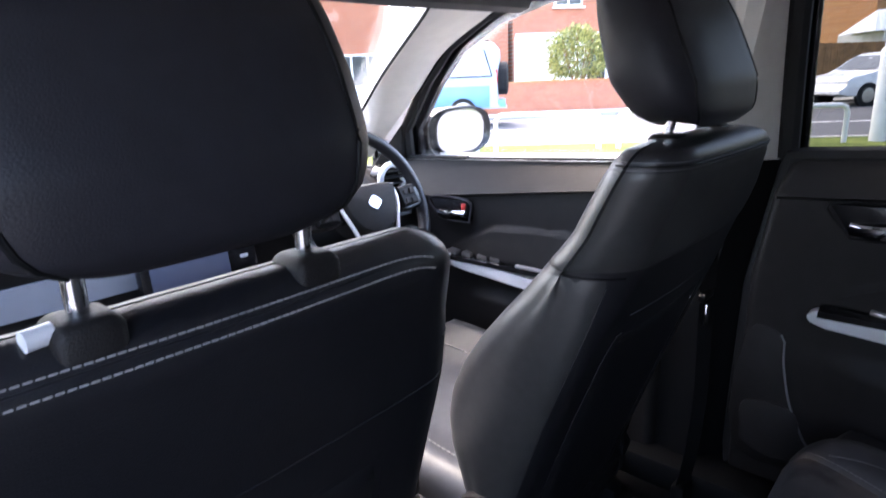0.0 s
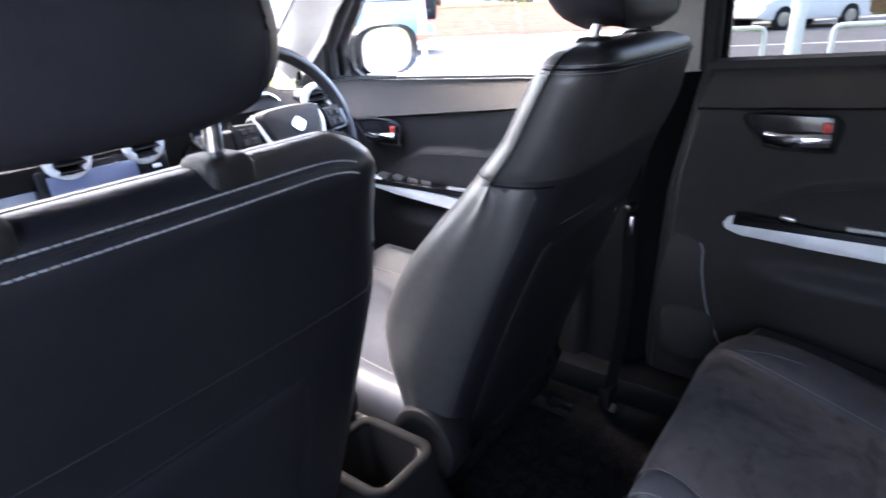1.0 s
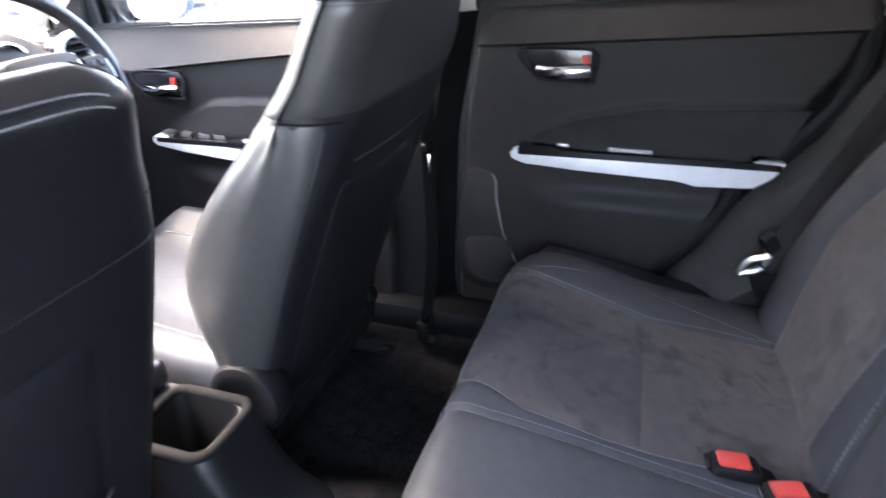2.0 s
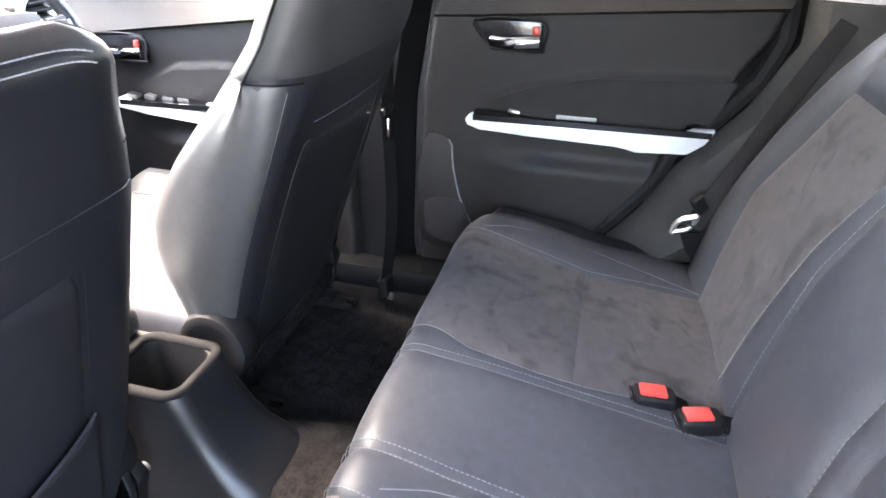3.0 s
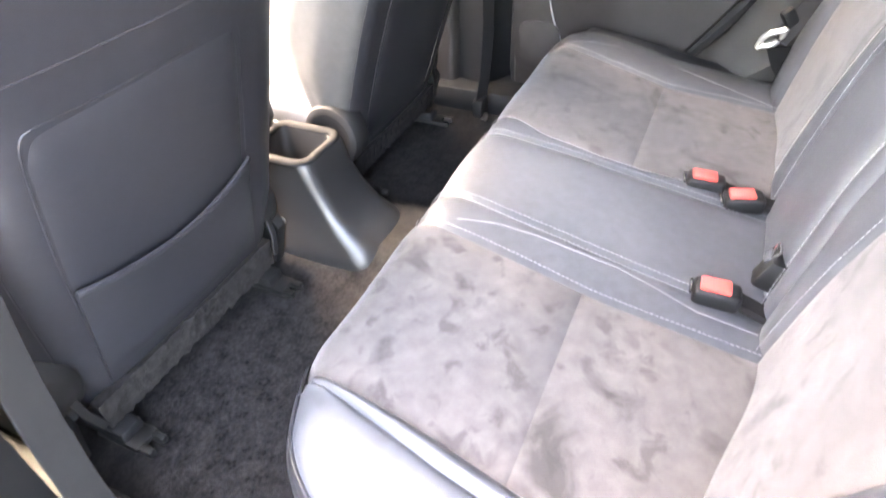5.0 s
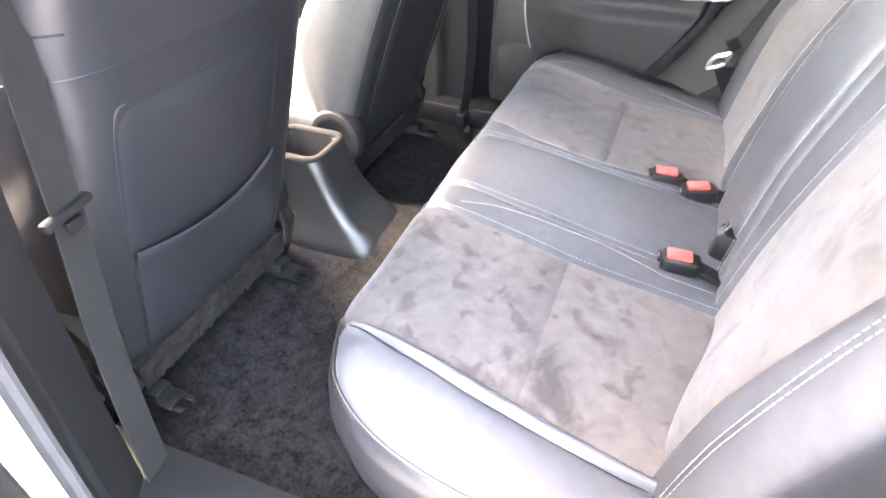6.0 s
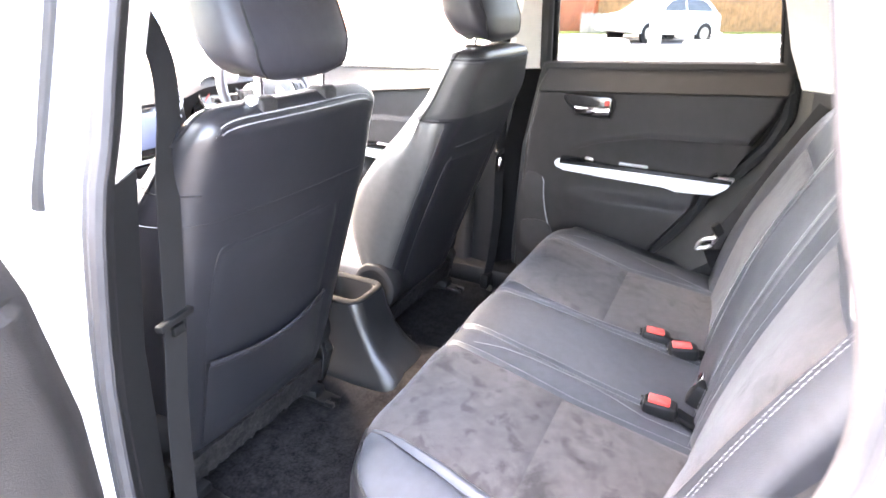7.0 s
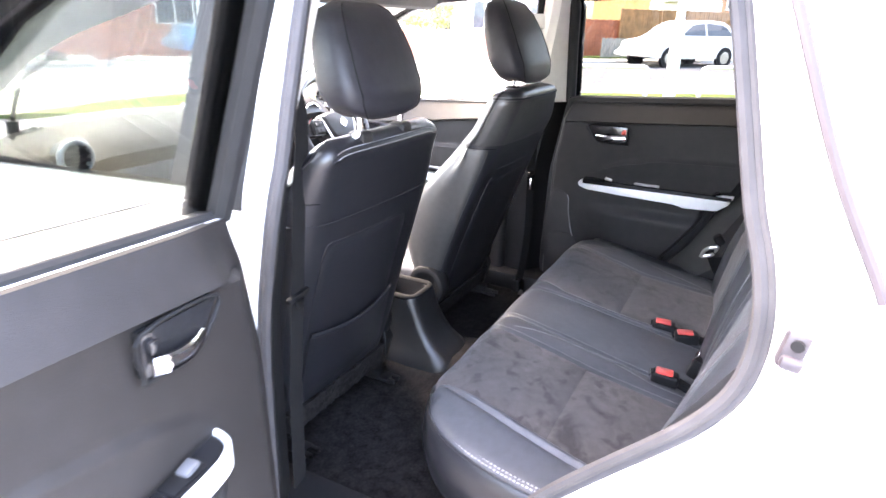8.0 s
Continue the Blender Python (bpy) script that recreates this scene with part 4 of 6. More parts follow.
    # cross seams of the back panel, its piping and the map pocket
    for z, w in ((0.935, 0.243), (0.884, 0.150)) if cx < 0 else ((0.914, 0.150),):
        if w > 0.2:
            pts = ring((z - Z0) / (Z1 - Z0))
            line = [Vector(pts[i]) for i in range(-17, 18)]
        else:
            line = [on_back(-w + 2 * w * i / 30, z - 0.003 * (1 - (2 * i / 30 - 1) ** 2), -0.0004) for i in range(31)]
        part("panel_seam", tube(line, 0.0010, 6), LEATHER, back)
    for sx in (-1, 1):
        line = smooth_line([on_back(sx * 0.150, 0.884, 0), on_back(sx * 0.168, 0.86, 0), on_back(sx * 0.171, 0.70, 0), on_back(sx * 0.164, 0.56, 0), on_back(sx * 0.152, 0.45, 0)], 6)
        part("panel_seam", tube(line, 0.0014, 6), LEATHER, back)
        line = []
        for i in range(25):
            s = 0.08 + 0.68 * i / 24
            r = ring(s)
            line.append(Vector(r[7 + 3] if sx > 0 else r[-(7 + 3)]))
        part("piping", tube(line, 0.0013, 6), LEATHER, back)

    # seam round the shoulder, on both sides
    for sx in (-1, 1):
        line = []
        for j in range(16):
            pts = ring((0.999 - 0.014 * (1 - j / 15) - Z0) / (Z1 - Z0))
            line.append(Vector(pts[9 + j] if sx > 0 else pts[-(9 + j)]))
        part("shoulder_seam", tube(line, 0.0014, 6), PLASTIC, back)

    def back_panel(u, v):
        z = 0.448 + 0.432 * v
        w = lerps([(0.448, 0.150), (0.56, 0.162), (0.70, 0.168), (0.845, 0.167), (0.868, 0.160), (0.88, 0.146)], z)
        e = min(min(u, 1 - u) * 2 * w, min(v, 1 - v) * 0.432)
        return on_back(-w + 2 * w * u, z, 0.0065 * (1 - math.exp(-e / 0.014)) - 0.0015)
    part("back_panel", sheet(back_panel, 40, 40), LEATHER, back, "padded black leather back panel", 60)

    def pocket(u, v):
        xr = -0.168 + 0.336 * u
        top = 0.652 - 0.022 * math.sin(math.pi * u)
        z = 0.452 + (top - 0.452) * v
        puff = 0.012 * math.sin(math.pi * u) ** 0.6 * ss(0, 0.25, v) + 0.009
        return on_back(xr, z, puff)
    if cx < 0:
        part("map_pocket", sheet(pocket, 24, 14, (0, 0.006, 0)), LEATHER, back, "black leather map pocket")
        hem = [Vector(pocket(i / 30, 1.0)) for i in range(31)]
        part("pocket_hem", sweep(hem, disc(0.004, 8, 0.0065), (0, 0, 1)), LEATHER, back, "padded pocket hem")
    # carpeted flap under the panel, ragged
    def flap(u, v):
        xr = -0.205 + 0.41 * u
        z = 0.378 + 0.060 * v
        fray = 0.007 * noise.noise((xr * 70, 3.0, 0.0)) + 0.005 * noise.noise((xr * 230, 5.0, 0.0))
        return Vector((cx + xr, y0 + 0.002 - lean * (z - Z0) - 0.008 + 0.004 * noise.noise((xr * 60, z * 60, 1.0)) - 0.010 * (1 - v), z + fray * (1 - v) + 0.3 * fray * v))
    part("carpet_flap", sheet(flap, 140, 10, (0, 0.02, 0)), CARPET, back, "frayed charcoal carpet flap")

    # headrest on chrome posts
    hy = back_y(1.10) + (0.037 if cx > 0 else 0.016)
    gy = back_y(1.10) + (0.045 if cx > 0 else 0.015)
    hc = cx + hx
    def hring(t):
        z = 1.136 + hz + 0.225 * t
        w = lerps([(0.0, 0.092), (0.03, 0.112), (0.08, 0.124), (0.16, 0.132), (0.30, 0.137), (0.48, 0.136), (0.68, 0.128), (0.84, 0.116), (0.94, 0.098), (1.0, 0.065)], t)
        d = lerps([(0.0, 0.030), (0.06, 0.048), (0.25, 0.062), (0.6, 0.055), (0.85, 0.042), (0.95, 0.03), (1.0, 0.012)], t)
        w *= hw
        yc = hy + (0.078 if cx > 0 else 0.060) * t
        n = 44
        out = []
        for k in range(n):
            a = 2 * math.pi * k / n
            ca, sa = math.cos(a), math.sin(a)
            out.append((hc + w * math.copysign(abs(ca) ** 0.58, ca), yc + d * math.copysign(abs(sa) ** 0.66, sa), z - 0.012 * (abs(ca) ** 3) * (1 - ss(0, 0.3, t)) * -1))
        return out
    hs = [0, 0.02, 0.05, 0.09, 0.14] + [0.2 + 0.6 * i / 14 for i in range(15)] + [0.85, 0.90, 0.94, 0.97, 0.99, 1.0]
    hr = part("headrest", loft([hring(t) for t in hs]), LEATHER_HEAD, root, "padded black leather headrest", 60)
    for sx in (-1, 1):
        k = 38 if sx > 0 else 28
        line = [Vector(hring(0.01 + 0.97 * i / 24)[k]) for i in range(25)]
        part("headrest_seam", tube(line, 0.0022, 6), PLASTIC, hr)
        px = hc + (0.004 if cx < 0 else -0.004) + 0.078 * sx
        part("post", tube(smooth_line([(px, gy + 0.004, 1.06 + up), (px, gy, 1.12 + up), (px, hy - 0.002, 1.165 + hz)], 4), 0.0065, 12), CHROME, hr, "chrome headrest post")
        ztop = 1.140 if cx > 0 else 1.094
        gd = part("post_guide", loft([[(px + w * math.copysign(abs(math.cos(a)) ** 0.35, math.cos(a)), gy + d * math.copysign(abs(math.sin(a)) ** 0.35, math.sin(a)), z) for a in [2 * math.pi * q / 20 for q in range(20)]] for z, w, d in ((ztop - 0.010, 0.020, 0.021), (ztop + 0.013, 0.020, 0.021), (ztop + 0.017, 0.018, 0.019), (ztop + 0.020, 0.015, 0.016), (ztop + 0.021, 0.011, 0.010))]), PLASTIC_SOFT, hr, "grey-black plastic post guide")
        if sx == knob:
            part("release_button", rod((px + sx * 0.016, gy - 0.006, ztop + 0.016), (px + sx * 0.031, gy - 0.008, ztop + 0.0155), 0.0062, 16), SILVER, hr)

    # cushion with bolsters
    def cush(u):
        """Section across the cushion at u along it, rear to nose."""
        y = y0 + 0.04 + 0.50 * u
        top = 0.555 + 0.035 * ss(0.1, 0.8, u) - 0.05 * ss(0.9, 1.0, u)
        low = 0.40 + 0.03 * ss(0.8, 1.0, u)
        w = 0.245 + 0.01 * u - 0.05 * ss(0.93, 1.0, u)
        pts = [(-w * 0.93, low), (-w, low + 0.05), (-w, top + 0.0), (-w * 0.93, top + 0.030), (-w * 0.80, top + 0.030), (-w * 0.62, top - 0.005), (-w * 0.3, top - 0.004), (0, top)]
        pts = pts + [(-a, b) for a, b in pts[-2::-1]]
        return [(cx + a, y, b) for a, b in pts]
    part("cushion", loft([cush(i / 18) for i in range(19)]), LEATHER_SOFT, root, "grey-black leather seat cushion", 70)
    for sx in (-1, 1):
        line = [Vector(cush(i / 18)[5 if sx < 0 else -6]) + Vector((0, 0, 0.001)) for i in range(1, 17)]
        part("cushion_stitching", dashes(line, 0.008, 0.004, 0.0015), STITCH, root)
        # plastic side skirts, recliner knuckles, rails with end caps
        part("side_skirt", prism([(y0 + 0.02, 0.34), (y0 + 0.50, 0.36), (y0 + 0.52, 0.43), (y0 + 0.30, 0.47), (y0 + 0.02, 0.49), (y0 - 0.01, 0.44)], "x", cx + sx * 0.236, cx + sx * 0.262, 0.006), PLASTIC, root, "black plastic seat skirt")
        rc = part("recliner", loft([[(cx + sx * x, (y0 + 0.005 if cx > 0 > sx else y0 + 0.055) + r * math.cos(a), (0.522 if cx > 0 > sx else 0.50) + 1.08 * r * math.sin(a)) for a in [2 * math.pi * q / 28 for q in range(28)]] for x, r in ((0.195, 0.056), (0.205, 0.064), (0.245, 0.066), (0.254, 0.062), (0.258, 0.052), (0.256, 0.044), (0.252, 0.038), (0.252, 0.01))]), PLASTIC, root, "black recliner cover")
        part("bolt", rod((cx + sx * 0.266, y0 + 0.01, 0.43), (cx + sx * 0.272, y0 + 0.01, 0.43), 0.010, 10), STEEL, rc)
        rl = part("seat_rail", rbox((cx + sx * 0.185, y0 + 0.255, FLOOR_Z + 0.040), (0.040, 0.55, 0.026), 0.006), PLASTIC, root, "dark seat rail")
        part("rail_foot", rbox((cx + sx * 0.185, y0 + 0.000, FLOOR_Z + 0.028), (0.044, 0.090, 0.012), 0.004), BLACK_STEEL, rl, "black rail foot bracket")
        for dx, dy in ((-0.013, -0.052), (0.013, -0.052)):
            part("foot_claw", rbox((cx + sx * 0.185 + dx, y0 + dy, FLOOR_Z + 0.026), (0.012, 0.030, 0.014), 0.003), BLACK_STEEL, rl)
        part("foot_bolt", rod((cx + sx * 0.185, y0 + 0.005, FLOOR_Z + 0.032), (cx + sx * 0.185, y0 + 0.005, FLOOR_Z + 0.040), 0.007, 6), STEEL, rl)
        part("link", sweep([(cx + sx * 0.225, y0 + 0.0, 0.48), (cx + sx * 0.222, y0 - 0.008, 0.44), (cx + sx * 0.21, y0 - 0.012, 0.40)], flat(0.014, 0.005), (0, 1, 0)), PLASTIC, rc)
    return root


front_seat("front_seat", -0.367, 0.045, 0.268, "black leather front passenger seat with pale stitching and map pocket", -1, -0.010, 0.001, 1.07, BACK_D)
front_seat("front_seat", 0.343, 0.034, 0.375, "black leather driver's seat with reclined back and side panel coloured as lit", 0, -0.066, 0.031, 1.08, DRIVER_D, 0.044)


# ---- rear bench ----
bench = thing("rear_bench", "three-place rear bench in black leather and worn grey suede", "car seat", (CX, -0.6, FLOOR_Z + 0.09))
# section of the cushion: y, z from the lower front edge over the nose to the back
CUSH = smooth_line([(0, -0.375, 0.375), (0, -0.330, 0.43), (0, -0.305, 0.50), (0, -0.296, 0.555), (0, -0.312, 0.592), (0, -0.352, 0.606), (0, -0.46, 0.592), (0, -0.62, 0.562), (0, -0.76, 0.540), (0, -0.86, 0.525)], 5)
CUSH_LEN = [0.0]
for a, b in zip(CUSH, CUSH[1:]):
    CUSH_LEN.append(CUSH_LEN[-1] + (b - a).length)


def along(line, lens, t):
    d = t * lens[-1]
    for i in range(len(line) - 1):
        if d <= lens[i + 1]:
            f = (d - lens[i]) / (lens[i + 1] - lens[i])
            return line[i].lerp(line[i + 1], f), (line[i + 1] - line[i]).normalized()
    return line[-1].copy(), (line[-1] - line[-2]).normalized()


def bench_x(table, t):
    return lerps(table, t)


def nose(x, t):
    """How far the cushion's front corners are rounded back."""
    d = min(max(0.0, abs(x - CX) - 0.46), 0.175)
    return (0.18 - math.sqrt(0.18 ** 2 - d * d)) * (1 - ss(0.30, 0.62, t))


def bow(x, t):
    """How far the backrest's wings stand forward of its middle."""
    b = lerps([(0, 0.050), (0.27, 0.046), (0.47, 0.034), (0.67, 0.022), (0.85, 0.010), (1, 0)], t)
    return b * (ss(0.26, 0.55, CX - x) + 0.5 * ss(0.30, 0.58, x - CX))


def quilt(line, lens, left, right, t0, t1, puff=0.010, dip=0.0, roll=0):
    """Upholstery panel between two edges (t -> x) from t0 to t1 along the section."""
    def f(u, v):
        t = t0 + (t1 - t0) * v
        p, tan = along(line, lens, t)
        nrm = Vector((0, -tan.z, tan.y))
        if nrm.z < 0 and tan.y < 0:
            nrm = -nrm
        a, b = bench_x(left, t), bench_x(right, t)
        x = a + (b - a) * u
        eu = min(u, 1 - u) * abs(b - a)
        ev = min(v, 1 - v) * (t1 - t0) * lens[-1]
        e = min(eu, ev)
        lift = puff * (1 - math.exp(-e / 0.022)) - 0.0022 * math.exp(-e / 0.0025)
        lift -= dip * math.sin(math.pi * v) * (1 - math.exp(-eu / 0.03))
        if roll:
            lift -= 0.060 * max(0.0, 1 - (u if roll < 0 else 1 - u) / 0.60) ** 2.0
        lift += 0.0025 * noise.noise((x * 7, p.y * 7, p.z * 7))
        lift += bow(x, t) * (line is not CUSH)
        return Vector((x, p.y - nose(x, t) * (line is CUSH), p.z)) + nrm * lift
    return f


def panel(name, fn, material, parent, nu=26, nv=40, label=""):
    return part(name, sheet(fn, nu, nv), material, parent, label, 70)


def const(x):
    return [(0, x), (1, x)]


NEAR_OUT = [(0, -0.500), (0.25, -0.494), (0.5, -0.512), (0.85, -0.553), (1, -0.575)]
NEAR_IN = [(0, -0.172), (0.25, -0.174), (0.36, -0.198), (0.45, -0.205), (0.65, -0.221), (1, -0.222)]
NEAR_STRIP = [(0, -0.106), (0.27, -0.109), (0.47, -0.126), (0.62, -0.132), (0.81, -0.141), (1, -0.142)]
FAR_STRIP = [(0, 0.100), (0.27, 0.097), (0.38, 0.083), (0.57, 0.086), (0.74, 0.088), (1, 0.082)]
FAR_IN = [(0, 0.175), (0.28, 0.168), (0.36, 0.148), (0.43, 0.120), (0.57, 0.112), (0.66, 0.116), (0.76, 0.127), (1, 0.135)]
FAR_OUT = [(0, 0.520), (0.3, 0.510), (0.38, 0.489), (0.47, 0.469), (0.64, 0.440), (0.78, 0.458), (1, 0.475)]
LEFT_END, RIGHT_END = [(0, -0.630), (1, -0.650)], [(0, 0.66), (1, 0.675)]
SPLIT = 0.637
NEAR_CURVE = [(0.38, -0.179), (0.45, -0.160), (0.53, -0.154), (0.68, -0.155), (0.75, -0.167), (0.82, -0.183), (0.92, -0.184)]
FAR_CURVE = [(0.36, 0.510), (0.41, 0.530), (0.47, 0.539), (0.62, 0.535), (0.78, 0.503), (0.92, 0.470)]
base_c = part("cushion_core", loft([[(x, p.y - nose(x, i / 45) - 0.006, p.z - 0.012) for i, p in enumerate(CUSH)] + [(x, -0.86, 0.40), (x, -0.50, 0.385)] for x in (-0.560, -0.55, -0.52, -0.49, -0.45, 0.0, 0.5, 0.55, 0.60, 0.64, 0.655)]), LEATHER, bench, "black leather cushion base", 70)
CL = (CUSH, CUSH_LEN)


def cushion_z(y):
    return lerps([(-0.86, 0.525), (-0.76, 0.540), (-0.62, 0.562), (-0.46, 0.592), (-0.352, 0.606), (-0.30, 0.596)], y)


# near end of the cushion: padded lip beside the suede, smooth top, stitched rim, upright side
RIM = smooth_line([(-0.523, -0.322, 0.592), (-0.570, -0.343, 0.587), (-0.605, -0.378, 0.582), (-0.636, -0.435, 0.576), (-0.655, -0.51, 0.569), (-0.664, -0.60, 0.562), (-0.666, -0.72, 0.553), (-0.664, -0.84, 0.545)], 8)
LIP_PLAN = [(-0.335, -0.512), (-0.36, -0.514), (-0.42, -0.527), (-0.51, -0.545), (-0.63, -0.562), (-0.71, -0.571), (-0.84, -0.578)]
RIM_N = len(RIM) - 1


def rim_at(v):
    k = min(int(v * RIM_N), RIM_N - 1)
    return RIM[k].lerp(RIM[k + 1], v * RIM_N - k)


def lip_at(v):
    y = -0.335 - 0.505 * v
    x = lerps([(a, b) for a, b in reversed(LIP_PLAN)], y)
    return Vector((x, y, cushion_z(y) + 0.010))


def top_pt(u, v):
    a, b = lip_at(v), rim_at(v)
    q = a.lerp(b, u)
    e = min(u, 1 - u) * (b - a).length
    q.z += 0.012 * (1 - math.exp(-e / 0.018)) * min(1, v / 0.1) - 0.002 * math.exp(-e / 0.003) + 0.0018 * noise.noise((q.x * 12, q.y * 12, 0.2))
    return q


def lip_pt(u, v):
    b = lip_at(v)
    y = b.y
    a = Vector((bench_x(NEAR_OUT, lerps([(-0.84, 0.97), (-0.62, 0.69), (-0.46, 0.49), (-0.335, 0.33)], y)) + 0.003, y, cushion_z(y) + 0.002))
    q = a.lerp(b, u)
    q.z += 0.013 * math.sin(math.pi * min(1.0, u)) * min(1, v / 0.15 + 0.2)
    return q


def side_pt(u, v):
    """Upright side: follows the rim, and starts on the front face."""
    if v < 0.12:
        f = v / 0.12
        p = Vector((-0.485 - 0.038 * f, -0.309 - 0.013 * f, 0.594 - 0.002 * f))
        n = Vector((-0.25 - 0.2 * f, 0.95 - 0.1 * f, 0)).normalized()
    else:
        w = (v - 0.12) / 0.88
        p = rim_at(w)
        t2 = rim_at(min(1, w + 0.02)) - rim_at(max(0, w - 0.02))
        n = Vector((t2.y, -t2.x, 0)).normalized()
        if n.x > 0 and v > 0.3:
            n = -n
    front = 1 - ss(0.05, 0.45, v)
    z = p.z + (0.385 - p.z) * u
    out = lerps([(0, -0.002), (0.03, 0.004), (0.12, 0.010), (0.35, 0.013), (0.65, 0.004), (1.0, -0.030)], u) - 0.045 * front * ss(0.45, 1.0, u)
    return Vector((p.x + n.x * out, p.y + n.y * out, z))


panel("side_wall", side_pt, LEATHER, bench, 30, 70, "black leather cushion side")
bolster = panel("side_bolster", top_pt, LEATHER_SOFT, bench, 26, 60, "smooth grey-black leather side bolster")
panel("padded_lip", lip_pt, LEATHER_SOFT, bench, 12, 60, "padded leather lip")
part("rim_piping", tube([rim_at(k / 80) + Vector((0, 0, 0.001)) for k in range(81)], 0.0026, 8), LEATHER, bolster)
for d in (0.007, 0.014):
    part("stitching", dashes([rim_at(k / 90).lerp(Vector((-0.50, -0.62, 0.575)), d / 0.16) + Vector((0, 0, 0.0055 + 0.25 * (d - 0.007))) for k in range(2, 88)], 0.0055, 0.0028, 0.0011), STITCH, bolster, "pale double stitching")

panel("suede_panel", quilt(*CL, NEAR_OUT, NEAR_IN, 0.235, SPLIT, 0.006, 0.004), SUEDE, bench, 30, 30, "worn grey suede cushion panel with dark blotches")
panel("suede_panel", quilt(*CL, NEAR_OUT, NEAR_IN, SPLIT, 1, 0.006, 0.003), SUEDE, bench, 30, 24, "worn grey suede cushion panel with dark blotches")
panel("front_apron", quilt(*CL, NEAR_OUT, NEAR_IN, 0, 0.235, 0.005), LEATHER_SOFT, bench, 30, 16)
panel("leather_strip", quilt(*CL, NEAR_IN, NEAR_STRIP, 0, 1, 0.004), LEATHER_SOFT, bench, 8, 44)
panel("centre_panel", quilt(*CL, NEAR_STRIP, FAR_STRIP, 0, 1, 0.006), LEATHER_SOFT, bench, 26, 44, "smooth grey-black leather centre cushion")
panel("leather_strip", quilt(*CL, FAR_STRIP, FAR_IN, 0, 1, 0.004), LEATHER_SOFT, bench, 8, 44)
panel("front_apron", quilt(*CL, FAR_IN, FAR_OUT, 0, 0.235, 0.005), LEATHER_SOFT, bench, 30, 16)
panel("suede_panel", quilt(*CL, FAR_IN, FAR_OUT, 0.235, SPLIT, 0.006, 0.004), SUEDE, bench, 30, 30, "worn grey suede cushion panel with dark blotches")
panel("suede_panel", quilt(*CL, FAR_IN, FAR_OUT, SPLIT, 1, 0.006, 0.003), SUEDE, bench, 30, 24, "worn grey suede cushion panel with dark blotches")
panel("side_bolster", quilt(*CL, FAR_OUT, RIGHT_END, 0, 1, 0.008, 0, 1), LEATHER_SOFT, bench, 12, 44, "smooth black leather side bolster")


def seam(line, lens, edge, dx, t0, t1, lift=0.009):
    pts = []
    for i in range(50):
        t = t0 + (t1 - t0) * i / 49
        p, tan = along(line, lens, t)
        nrm = Vector((0, -tan.z, tan.y))
        if nrm.z < 0 and tan.y < 0:
            nrm = -nrm
        x = bench_x(edge, t) + dx
        pts.append(Vector((x, p.y - nose(x, t) * (line is CUSH), p.z)) + nrm * (lift + bow(x, t) * (line is not CUSH)))
    return pts


for edge, dx in ((NEAR_OUT, -0.008), (NEAR_IN, 0.008), (NEAR_STRIP, -0.007), (NEAR_STRIP, 0.009), (FAR_STRIP, -0.009), (FAR_STRIP, 0.007), (FAR_IN, -0.008), (FAR_OUT, 0.008)):
    part("stitching", dashes(seam(*CL, edge, dx, 0.12, 0.97, 0.0045), 0.0045, 0.0025, 0.0006), THREAD, base_c)
for curve in (NEAR_CURVE, FAR_CURVE):
    part("curved_seam", tube(seam(*CL, curve, 0, curve[0][0], curve[-1][0], 0.0080), 0.0006, 6), THREAD, base_c)

# backrest: from the fold up to the shoulders
REST = smooth_line([(0, -0.800, 0.500), (0, -0.808, 0.56), (0, -0.828, 0.66), (0, -0.858, 0.78), (0, -0.896, 0.90), (0, -0.938, 1.01), (0, -0.965, 1.055), (0, -1.000, 1.072), (0, -1.040, 1.062)], 6)
REST_LEN = [0.0]
for a, b in zip(REST, REST[1:]):
    REST_LEN.append(REST_LEN[-1] + (b - a).length)
RL = (REST, REST_LEN)
rest_core = part("backrest_core", loft([[(x, p.y - 0.012, p.z - 0.004) for p in REST] + [(x, -1.06, 1.0), (x, -0.93, 0.5)] for x in (-0.640, -0.63, -0.5, 0.0, 0.42, 0.44)]), LEATHER, bench, "black leather backrest shell", 70)
B_LEFT = const(-0.655)
B_RIGHT = [(0, 0.655), (0.3, 0.64), (0.56, 0.605), (0.73, 0.56), (0.85, 0.50), (1, 0.455)]
B_NO = [(0, -0.52), (0.25, -0.526), (0.5, -0.548), (0.7, -0.563), (1, -0.55)]
B_NI = [(0, -0.208), (0.3, -0.220), (0.5, -0.235), (0.7, -0.25), (1, -0.25)]
B_GROOVE = [(0, -0.155), (0.25, -0.150), (0.35, -0.133), (0.6, -0.132), (1, -0.145)]
B_NS = [(0, -0.112), (0.2, -0.100), (0.35, -0.085), (0.55, -0.086), (1, -0.105)]
B_FS = [(0, 0.120), (0.2, 0.135), (0.45, 0.147), (0.6, 0.127), (0.75, 0.105), (1, 0.095)]
B_FI = [(0, 0.232), (0.23, 0.224), (0.47, 0.205), (0.62, 0.174), (0.75, 0.143), (1, 0.130)]
B_FO = [(0, 0.462), (0.2, 0.477), (0.4, 0.486), (0.56, 0.444), (0.72, 0.412), (1, 0.40)]
SUEDE_TOP = 0.725


